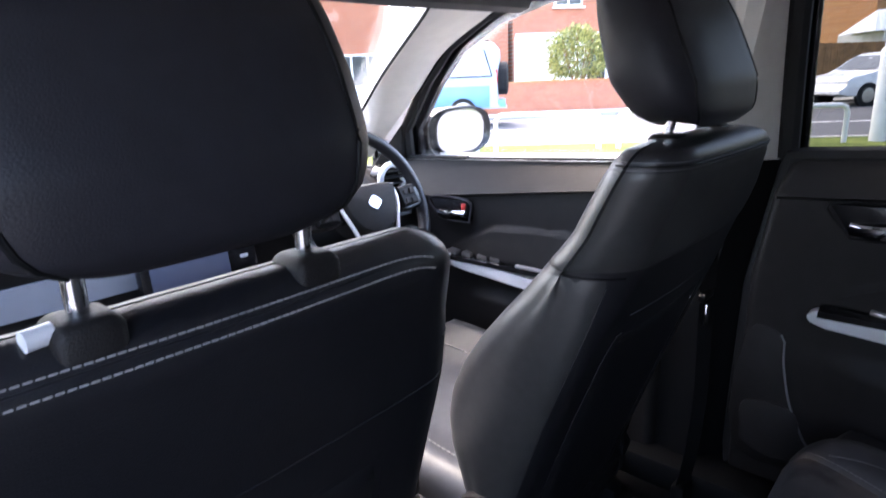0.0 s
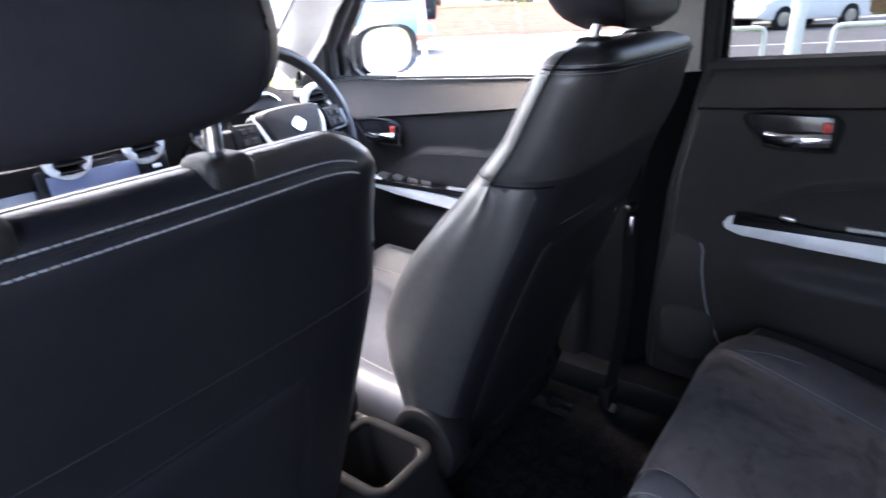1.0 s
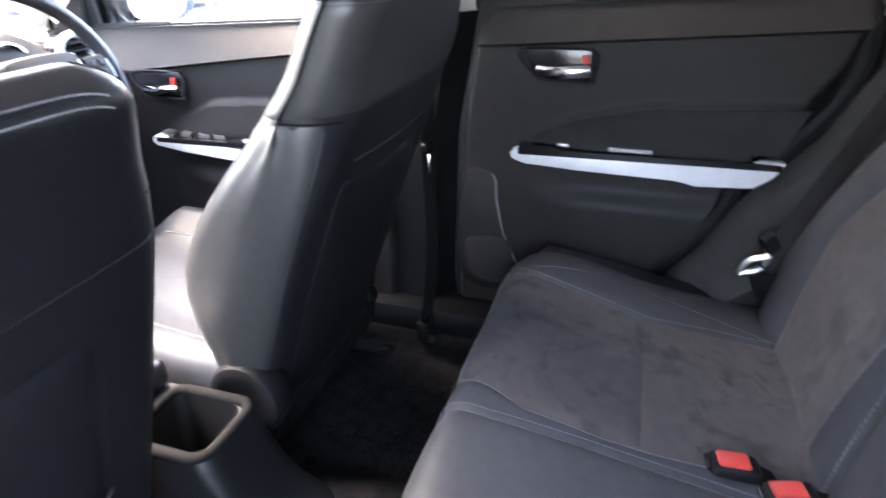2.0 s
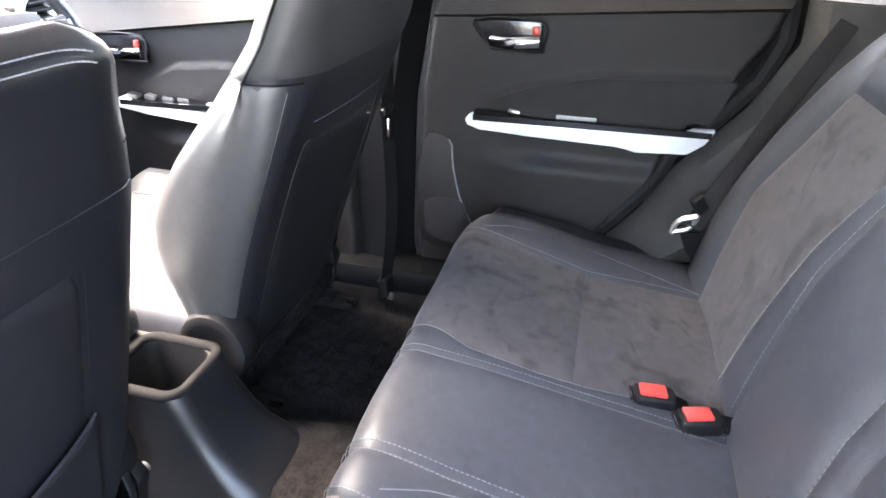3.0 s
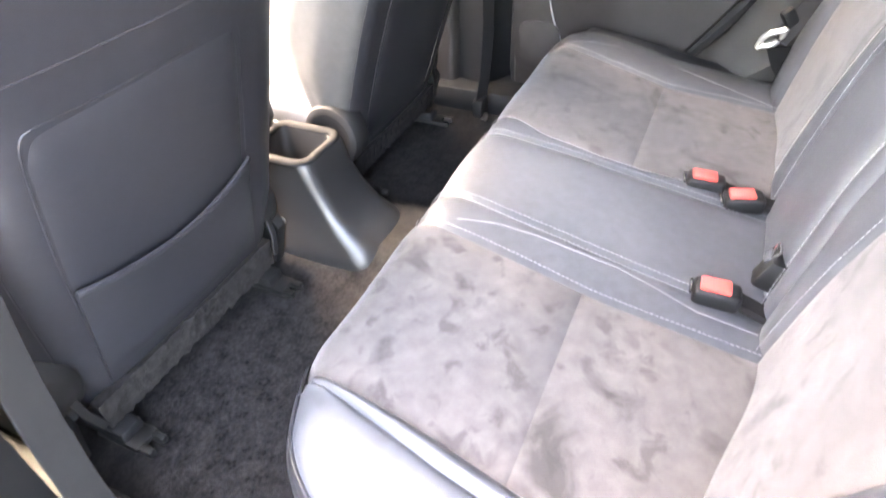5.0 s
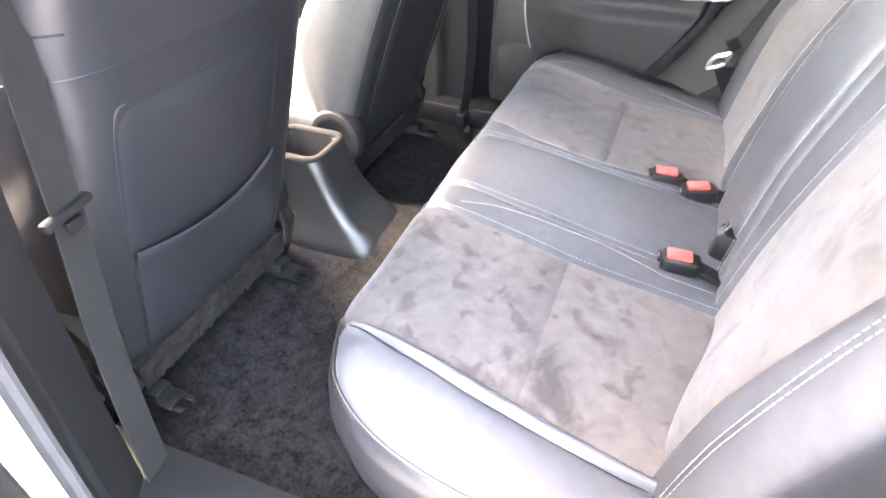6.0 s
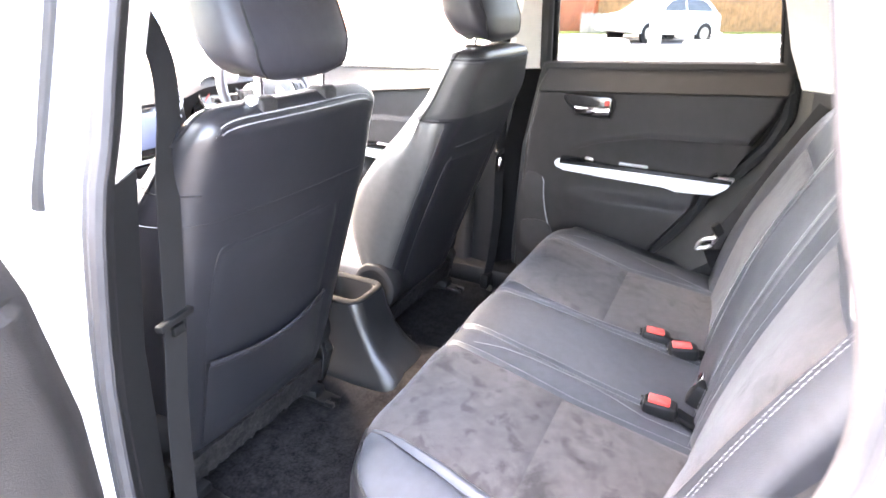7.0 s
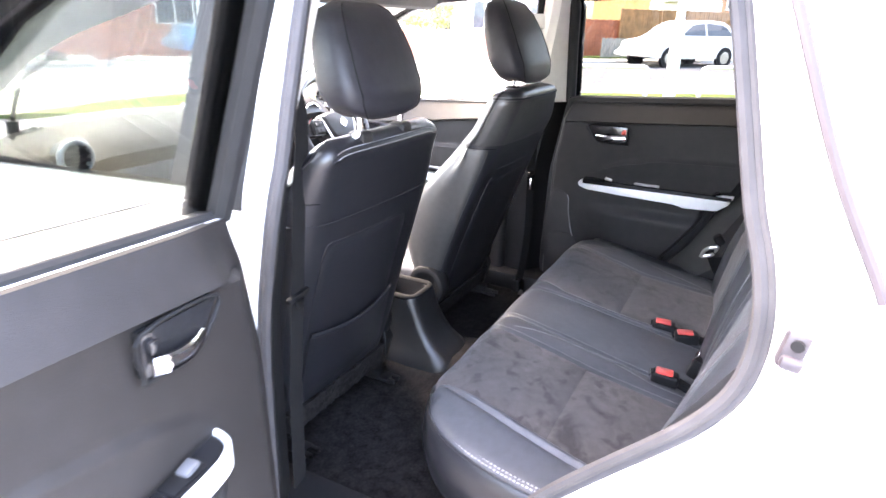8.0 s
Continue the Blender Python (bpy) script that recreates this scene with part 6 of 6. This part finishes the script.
def brick_mat(name, c1, c2, mortar, size=5.0):
    m = mat(name, c1, 0.9, var=0.15, scale=5)
    nt, L = m.node_tree.nodes, m.node_tree.links
    tc = nt.new("ShaderNodeTexCoord")
    br = nt.new("ShaderNodeTexBrick")
    br.inputs["Scale"].default_value = size
    br.inputs["Color1"].default_value, br.inputs["Color2"].default_value, br.inputs["Mortar"].default_value = (*c1, 1), (*c2, 1), (*mortar, 1)
    br.inputs["Mortar Size"].default_value = 0.012
    br.inputs["Row Height"].default_value, br.inputs["Brick Width"].default_value = 0.375, 1.125
    mp = nt.new("ShaderNodeMapping")
    mp.inputs["Rotation"].default_value = (radians(90), 0, 0)
    L.new(tc.outputs["Object"], mp.inputs["Vector"])
    L.new(mp.outputs[0], br.inputs["Vector"])
    L.new(br.outputs["Color"], nt["Principled BSDF"].inputs["Base Color"])
    return m


BRICK = brick_mat("orange_red_brick", (0.50, 0.19, 0.11), (0.42, 0.15, 0.09), (0.45, 0.38, 0.31))
BRICK2 = brick_mat("orange_brick", (0.52, 0.25, 0.10), (0.46, 0.20, 0.08), (0.45, 0.38, 0.30))

# ground: one sheet to the horizon
def ground_pt(u, v):
    a, b = (u * 2 - 1), (v * 2 - 1)
    x, y = 420 * a * abs(a) ** 1.2, 420 * b * abs(b) ** 1.2
    return (x, y, 0.02)
whole("ground", sheet(ground_pt, 60, 60), ASPHALT, "grey asphalt street and ground reaching the horizon", "ground", kind="structure")


def strip_of(n0, n1, z, name, material, label, thick=0.06, a0=-60, a1=60):
    bm = bmesh.new()
    lo = [st(a0, n0, z), st(a1, n0, z), st(a1, n1, z), st(a0, n1, z)]
    vs = [bm.verts.new(p) for p in lo] + [bm.verts.new(p - Vector((0, 0, thick))) for p in lo]
    for f in ((0, 1, 2, 3), (7, 6, 5, 4), (0, 4, 5, 1), (1, 5, 6, 2), (2, 6, 7, 3), (3, 7, 4, 0)):
        bm.faces.new([vs[i] for i in f])
    return whole(name, bm, material, label, name.replace("_", " "), kind="structure")


strip_of(-2.2, 0.75, 0.09, "grass_verge", GRASS, "strip of mown green grass along the road", 0.2)
strip_of(0.75, 0.90, 0.10, "kerb", KERB, "pale stone kerb", 0.2)
strip_of(4.40, 4.52, 0.028, "lane_line", WHITE, "worn white lane line", 0.02, -30, 30)

# white hoop rails along the verge, and a lamp post
def hoop_rail(a0, a1):
    r = thing("hoop_rail", "white painted tubular hoop rail standing in the grass", "rail", tuple(st(0.5 * (a0 + a1), 0, 0.09)), "hoop rails")
    h, rr = 0.55, 0.10
    pts = [st(a0, 0, 0.05), st(a0, 0, 0.09 + h - rr), st(a0 + 0.03, 0, 0.09 + h - 0.03), st(a0 + rr, 0, 0.09 + h), st(a1 - rr, 0, 0.09 + h), st(a1 - 0.03, 0, 0.09 + h - 0.03), st(a1, 0, 0.09 + h - rr), st(a1, 0, 0.05)]
    part("tube", tube(pts, 0.038, 12, up=tuple(SN)), WHITE, r, "white painted steel tube")


a = 0.0
for a0, a1 in [(0.02, 1.45), (1.75, 3.3)] + [(3.6 + 1.9 * i, 5.2 + 1.9 * i) for i in range(9)] + [(-2.55, -1.02), (-4.5, -2.85), (-6.4, -4.8)]:
    hoop_rail(min(a0, a1), max(a0, a1))
lp = thing("lamp_post", "white painted street lamp post beside the rails", "lamp post", tuple(st(-0.50, 0.10, 0.09)))
c = st(-0.50, 0.10, 0)
part("shaft", loft([[(c.x + r * math.cos(q), c.y + r * math.sin(q), z) for q in [2 * math.pi * k / 20 for k in range(20)]] for z, r in ((0.05, 0.11), (1.4, 0.11), (1.45, 0.075), (6.0, 0.05))]), WHITE, lp)
part("lantern", rbox((c.x, c.y, 6.0), (0.5, 0.2, 0.12), 0.04), WHITE, lp)


# the far side runs at an angle to the rails: a and n are taken from its kerb from here on
SO, SU = Vector((15.6, 7.6, 0)), Vector((-0.790, 0.613, 0))
strip_of(0.95, 1.10, 0.12, "kerb", KERB, "pale stone kerb", 0.2)
strip_of(1.10, 2.5, 0.115, "pavement", SLAB, "pale paved footway", 0.2)
strip_of(2.5, 60, 0.16, "front_gardens", GRASS, "grass before the houses", 0.2)


# houses and garden walls
def wall_of(name, a0, a1, n, z0, z1, t, material, label, cat="garden wall", kind="structure"):
    L = abs(a1 - a0)
    ob = whole(name, rbox((0, 0, (z1 - z0) / 2), (L, t, z1 - z0), 0.01, 1), material, label, cat, kind=kind)
    ob.matrix_world = Matrix.Translation(st(0.5 * (a0 + a1), n, z0)) @ Matrix.Rotation(math.atan2(SU.y, SU.x), 4, "Z")
    return ob


wall_of("garden_wall", -4.4, 30, 2.6, 0.10, 1.0, 0.22, BRICK, "low orange-red brick garden wall")
wall_of("wall_coping", -4.4, 30, 2.6, 1.0, 1.05, 0.28, BRICK2, "brick coping on the garden wall", "coping")


def house(a0, a1, n, depth, eaves, ridge, brick, label, windows, doors=(), gable=None):
    """Terraced house; windows: a, z, width, height in the street front."""
    rot = Matrix.Rotation(math.atan2(SU.y, SU.x), 4, "Z")
    h = thing("house", label, "house", (0, 0, 0))
    h.matrix_world = Matrix.Translation(st(0.5 * (a0 + a1), n, 0.1)) @ rot
    L = a1 - a0
    ac = 0.5 * (a0 + a1)
    ORIGIN[h.name] = Vector((0, 0, 0))
    # rot turns +x to the street's direction and -y to its near side when SN is -90 degrees away
    fy = depth / 2
    part("wall", rbox((0, -fy, eaves / 2), (L, depth, eaves), 0.02, 1), brick, h)
    part("roof", prism([(0.35, eaves), (-fy, ridge), (-depth - 0.35, eaves), (-depth - 0.35, eaves - 0.12), (-fy, ridge - 0.15), (0.35, eaves - 0.12)], "x", -L / 2 - 0.2, L / 2 + 0.2), ROOF, h)
    part("gutter", rbox((0, 0.36, eaves - 0.06), (L + 0.3, 0.10, 0.10), 0.03), WHITE, h)
    for a, z, w, hh in windows:
        x = a - ac
        f = part("window", rbox((x, 0.02, z), (w, 0.10, hh), 0.01), WHITE, h, "white framed window")
        m = max(1, round(w / 0.7))
        for i in range(m):
            pw = (w - 0.08 * (m + 1)) / m
            part("pane", rbox((x - w / 2 + 0.08 + pw / 2 + i * (pw + 0.08), 0.066, z), (pw, 0.012, hh - 0.16), 0.0), WINDOW, f)
        part("sill", rbox((x, 0.10, z - hh / 2 - 0.04), (w + 0.16, 0.2, 0.07), 0.01), WHITE, f)
    for a, w in doors:
        x = a - ac
        d = part("door", rbox((x, 0.02, 1.05), (w, 0.10, 2.1), 0.01), WINDOW, h, "dark front door")
        part("door_surround", rbox((x, 0.0, 1.15), (w + 0.25, 0.09, 2.3), 0.01), WHITE, d)
    return h


house(-7.0, 2.9, 9, 8, 5.3, 7.7, BRICK, "two-storey orange-red brick house with white windows", [(-3.05, 4.3, 1.7, 1.15), (-3.0, 1.5, 1.9, 1.25), (0.6, 4.3, 1.2, 1.15), (-5.7, 1.5, 1.4, 1.2), (-5.7, 4.3, 1.3, 1.15)], [(-0.6, 0.9)])
house(3.1, 13.0, 9, 8, 5.3, 7.7, BRICK, "two-storey orange-red brick house with wide white windows", [(6.0, 3.85, 3.7, 1.2), (4.4, 1.5, 1.7, 1.3), (9.4, 1.5, 2.6, 1.3), (11.2, 3.9, 1.6, 1.1)], [(7.2, 0.9)])
house(13.3, 26.0, 9, 8, 5.3, 7.7, BRICK2, "two-storey orange brick house", [(15.5, 3.8, 2.4, 1.1), (20.0, 3.8, 2.4, 1.1), (16.0, 1.5, 2.4, 1.3), (23.0, 1.5, 2.4, 1.3)], [(19.0, 0.9)])
house(-40.0, -16.4, 13, 8, 5.6, 8.2, BRICK2, "two-storey orange brick house behind a fence", [(-18.4, 4.0, 0.95, 0.9), (-20.9, 2.7, 1.2, 0.9), (-23.5, 4.2, 1.4, 1.1), (-27.0, 4.2, 1.4, 1.1)], [])
wall_of("render_band", -6.9, 2.8, 8.95, 2.66, 2.84, 0.12, WHITE, "pale concrete band on the house front", "band")
wall_of("render_front", -6.95, 2.85, 8.985, 0.12, 2.68, 0.06, WHITE, "white rendered ground floor front of the house", "render")
wall_of("porch_wall", 0.15, 1.7, 8.0, 0.12, 2.5, 1.6, WHITE, "white rendered porch against the house", "porch")
wall_of("down_pipe", -1.85, -1.74, 8.93, 0.12, 5.2, 0.10, BRICK2, "brown down pipe on the house", "pipe")

# glazed garden room with a hipped pale roof, fences
cons = thing("garden_room", "white garden room with a pale hipped roof", "garden room", tuple(st(-14.4, 9.0, 0.15)))
part("walls", st_box(-14.4, 9.0, 0.14, 2.5, 2.5, 2.35, 0.02), WHITE, cons)
eav = [st(-14.4 + da, 9.0 + dn, 2.5) for da, dn in ((1.45, -1.45), (-1.45, -1.45), (-1.45, 1.45), (1.45, 1.45))]
bm = bmesh.new()
vs = [bm.verts.new(p) for p in eav] + [bm.verts.new(st(-13.9, 9.0, 3.45)), bm.verts.new(st(-14.6, 9.0, 3.45))]
for f in ((0, 1, 5, 4), (1, 2, 5), (2, 3, 4, 5), (3, 0, 4), (3, 2, 1, 0)):
    bm.faces.new([vs[i] for i in f])
part("roof", bm, mat("pale_sheet_roof", (0.62, 0.66, 0.70), 0.3, var=0.05, scale=3), cons)
for i in range(9):
    part("glazing_bar", rod(eav[0].lerp(eav[1], i / 8) + Vector((0, 0, 0.01)), st(-13.9 - 0.7 * i / 8, 9.0, 3.46), 0.02, 6), WHITE, cons)


def fence(a0, a1, n, z0, z1, material, label, step=0.125):
    f = thing("fence", label, "fence", tuple(st(0.5 * (a0 + a1), n, z0)))
    k = 0
    x = a0
    while x < a1:
        part("board", st_box(x + step / 2, n + 0.008 * (k % 2), z0, step * 0.94, 0.02, z1 - z0 + 0.012 * math.sin(k * 2.3), 0.003), material, f)
        x += step
        k += 1
    for z in (z0 + 0.25, z1 - 0.25):
        part("rail", st_box(0.5 * (a0 + a1), n + 0.04, z, a1 - a0, 0.04, 0.08), material, f)


fence(-21.0, -7.6, 3.4, 0.15, 1.92, WOOD, "tall brown wooden board fence")
fence(-7.6, -4.5, 3.6, 0.15, 1.50, mat("red_brown_fence", (0.30, 0.10, 0.05), 0.85, var=0.25, scale=5), "red-brown wooden board fence")
fence(-8.6, -6.35, 2.6, 0.12, 0.84, GREYWOOD, "low grey wooden board fence")

# shrub: many small leaves on twigs, ragged outline
def shrub(a, n, z, r, h, count, label):
    s = thing("shrub", label, "shrub", tuple(st(a, n, z)))
    c = st(a, n, z)
    bm = bmesh.new()
    for k in range(7):
        q = 2 * math.pi * k / 7
        tube(smooth_line([c + Vector((0.05 * math.cos(q), 0.05 * math.sin(q), 0)), c + Vector((0.25 * r * math.cos(q), 0.25 * r * math.sin(q), h * 0.35)), c + Vector((0.55 * r * math.cos(q), 0.55 * r * math.sin(q), h * 0.8))], 3), 0.02, 6, bm)
    part("twigs", bm, WOOD, s)
    verts, faces = [], []
    rnd = random.Random(5)
    for _ in range(count):
        q, e = rnd.uniform(0, 2 * math.pi), math.acos(rnd.uniform(-0.7, 1))
        d = Vector((math.cos(q) * math.sin(e), math.sin(q) * math.sin(e), math.cos(e)))
        lump = 0.80 + 0.28 * noise.noise(d * 2.6) + 0.14 * noise.noise(d * 7)
        rad = lump * rnd.uniform(0.72, 1.03)
        p = c + Vector((d.x * r * rad, d.y * r * rad, h * 0.5 + d.z * h * 0.5 * rad))
        t = (d + Vector((rnd.uniform(-1, 1), rnd.uniform(-1, 1), rnd.uniform(-0.4, 1)))).normalized()
        sd = t.cross(Vector((rnd.uniform(-1, 1), rnd.uniform(-1, 1), rnd.uniform(-1, 1)))).normalized()
        L, w = rnd.uniform(0.06, 0.13), rnd.uniform(0.02, 0.035)
        b = len(verts)
        verts += [p, p + t * L * 0.5 + sd * w, p + t * L, p + t * L * 0.5 - sd * w]
        faces.append((b, b + 1, b + 2, b + 3))
    me = bpy.data.meshes.new("leaves")
    me.from_pydata([tuple(v - c) for v in verts], [], faces)
    me.materials.append(LEAF)
    ob = new("leaves", me)
    ob.parent = s
    tagged(ob, "variegated yellow-green leaves", kind="stuff")


def leaf_mat(name, c1, c2):
    m = bpy.data.materials.new(name)
    m.use_nodes = True
    nt, L = m.node_tree.nodes, m.node_tree.links
    b = nt["Principled BSDF"]
    b.inputs["Roughness"].default_value = 0.5
    geo = nt.new("ShaderNodeNewGeometry")
    ramp = nt.new("ShaderNodeValToRGB")
    ramp.color_ramp.elements[0].color, ramp.color_ramp.elements[1].color = (*c1, 1), (*c2, 1)
    L.new(geo.outputs["Random Per Island"], ramp.inputs[0])
    L.new(ramp.outputs[0], b.inputs["Base Color"])
    return m


LEAF = leaf_mat("shrub_leaf", (0.06, 0.10, 0.02), (0.46, 0.45, 0.15))
shrub(0.72, 3.3, 0.55, 1.14, 2.25, 6800, "round yellow-green shrub behind the brick wall")
shrub(-15.5, 4.6, 0.3, 1.2, 1.9, 1500, "green shrub beside the fence")


# parked vehicles in the street
def car_profile(kind):
    if kind == "hatch":
        low = [(-1.95, 0.30), (-1.98, 0.62), (-1.86, 0.80), (-1.05, 0.98), (-0.35, 1.42), (0.35, 1.50), (1.20, 1.44), (1.72, 1.02), (1.92, 0.86), (1.96, 0.40), (1.85, 0.28)]
        glass = [(-0.92, 1.00), (-0.30, 1.36), (0.35, 1.42), (1.12, 1.36), (1.50, 1.02)]
    else:
        low = [(-2.20, 0.50), (-2.22, 0.95), (-2.05, 1.10), (-1.00, 1.16), (-0.55, 1.72), (-0.30, 1.85), (0.2, 2.0), (2.00, 2.0), (2.08, 1.15), (2.10, 0.55), (2.0, 0.45)]
        glass = [(-0.86, 1.20), (-0.45, 1.70), (0.2, 1.82), (1.90, 1.82), (1.96, 1.22)]
    return low, glass


def parked_car(name, label, a, n, kind, flip, body_mat, low_mat, half, yaw=0):
    rot = Matrix.Rotation(math.atan2(SU.y, SU.x) + (math.pi if flip else 0) + radians(yaw), 4, "Z")
    c = thing(name, label, "car", (0, 0, 0))
    c.matrix_world = Matrix.Translation(st(a, n, 0.02)) @ rot
    low, glass = car_profile(kind)
    bm = bmesh.new()
    rows = []
    cl = [p for p in smooth_line([Vector((x, 0, z)) for x, z in low], 4, True)]
    for y, k in ((-half, 0.93), (-half * 0.985, 0.985), (-half * 0.93, 1.0), (0, 1.012), (half * 0.93, 1.0), (half * 0.985, 0.985), (half, 0.93)):
        row = []
        for p in cl:
            tuck = 0.17 * ss(1.0, 1.9 if kind != "hatch" else 1.5, p.z)
            row.append((p.x * (0.5 + 0.5 * k), y * (1 - tuck), 0.8 + (p.z - 0.8) * k))
        rows.append(row)
    loft(rows, bm)
    body = part("body", bm, body_mat, c, "", 30)
    for sy in (-1, 1):
        for g0, g1 in ((0, 0.47), (0.50, 1.0)):
            xs0, xs1 = glass[0][0], glass[-1][0]
            poly = []
            lo, hi = xs0 + (xs1 - xs0) * g0, xs0 + (xs1 - xs0) * g1
            top = [(x, lerps([(p[0], p[1]) for p in glass], x)) for x in [lo + (hi - lo) * i / 8 for i in range(9)]]
            bot = glass[0][1] + 0.02
            rows = []
            for x, z in top:
                rows.append([(x, sy * (half * (1 - 0.17 * ss(1.0, 1.9 if kind != "hatch" else 1.5, zz)) + 0.008), zz) for zz in (bot, max(bot + 0.01, z))])
            # the off-roader's panes carry their sky reflection as colour
            win = part("side_window", loft(rows, closed=False), WINDOW if kind == "hatch" else PAINTED_SKY, c, "dark side window" if kind == "hatch" else "side window with a sky reflection painted in")
            if kind != "hatch":
                edge = [Vector(r[0]) for r in rows] + [Vector(r[1]) for r in reversed(rows)]
                part("window_seal", tube(edge, 0.016, 6, loop=True), RUBBER, win)
        if kind != "hatch":
            part("sill_panel", rbox((-0.05, sy * (half + 0.004), 0.74), (3.9, 0.02, 0.52), 0.01), low_mat, c, "pale blue lower panel")
    for x in ((-1.27, 1.22) if kind == "hatch" else (-1.30, 1.24)):
        R = 0.30 if kind == "hatch" else 0.37
        for sy in (-1, 1):
            arch = part("wheel_arch", loft([[(x + (R + 0.06) * math.cos(q), yy, R + (R + 0.06) * math.sin(q)) for q in [2 * math.pi * k / 28 for k in range(28)]] for yy in (sy * (half - 0.10), sy * (half + 0.006))]), RUBBER, c)
            w = part("wheel", loft([[(x + r * math.cos(q), sy * yy, R + r * math.sin(q)) for q in [2 * math.pi * k / 28 for k in range(28)]] for yy, r in ((half - 0.18, R * 0.9), (half - 0.15, R), (half + 0.0, R), (half + 0.02, R * 0.92), (half + 0.02, R * 0.66))]), RUBBER, c, "black tyre")
            part("rim", loft([[(x + r * math.cos(q), sy * yy, R + r * math.sin(q)) for q in [2 * math.pi * k / 28 for k in range(28)]] for yy, r in ((half + 0.021, R * 0.68), (half + 0.028, R * 0.6), (half + 0.015, R * 0.25))]), STEEL, w, "silver rim")
    if kind == "hatch":
        for sy in (-1, 1):
            part("headlight", rbox((-1.74, sy * 0.60, 0.74), (0.26, 0.22, 0.12), 0.04, 2), WINDOW, c, "headlight")
        part("grille", rbox((-1.965, 0, 0.50), (0.03, 0.9, 0.14), 0.01), RUBBER, c)
        part("number_plate", rbox((-1.985, 0, 0.42), (0.02, 0.50, 0.11), 0.004), WHITE, c)
        part("windscreen", loft([[(-1.02 - 0.01, y, 1.02), (-0.42, y * 0.9, 1.40)] for y in (-half * 0.85, 0, half * 0.85)], closed=False), WINDOW, c)
    else:
        sp = part("spare_wheel", loft([[(xx, 0.10 + r * math.cos(q), 1.16 + r * math.sin(q)) for q in [2 * math.pi * k / 28 for k in range(28)]] for xx, r in ((2.06, 0.34), (2.09, 0.41), (2.32, 0.41), (2.36, 0.34), (2.37, 0.05))]), RUBBER, c, "black spare wheel on the tailgate")
        part("rear_bumper", rbox((2.18, 0, 0.55), (0.22, 1.75, 0.20), 0.05), low_mat, c, "pale blue rear bumper")
        for sy in (-1, 1):
            part("tail_light", rbox((2.07, sy * 0.80, 1.20), (0.06, 0.10, 0.36), 0.02), RED, c, "red tail light")
            part("roof_bar", rod((0.2, sy * 0.62, 2.05), (1.9, sy * 0.62, 2.05), 0.025, 8), RUBBER, c)
        part("rear_window", rbox((2.05, 0, 1.55), (0.06, 1.2, 0.45), 0.03), WINDOW, c)
        part("exhaust_mud_flap", rbox((1.70, -half + 0.12, 0.30), (0.03, 0.24, 0.30), 0.01), RUBBER, c)
    return c


BLUE = mat("pale_blue_car_paint", (0.14, 0.34, 0.58), 0.3, var=0.06, scale=3, coat=0.4)
BLUEWHITE = mat("silver_blue_car_paint", (0.36, 0.44, 0.52), 0.3, var=0.05, scale=3, coat=0.4)
parked_car("parked_hatchback", "white small hatchback parked across the street", -8.57, -0.05, "hatch", True, PAINT, PAINT, 0.84)
parked_car("parked_off_roader", "pale blue boxy off-roader with a spare wheel, parked", 5.5, 0.0, "jeep", True, BLUEWHITE, BLUE, 0.90, -16)
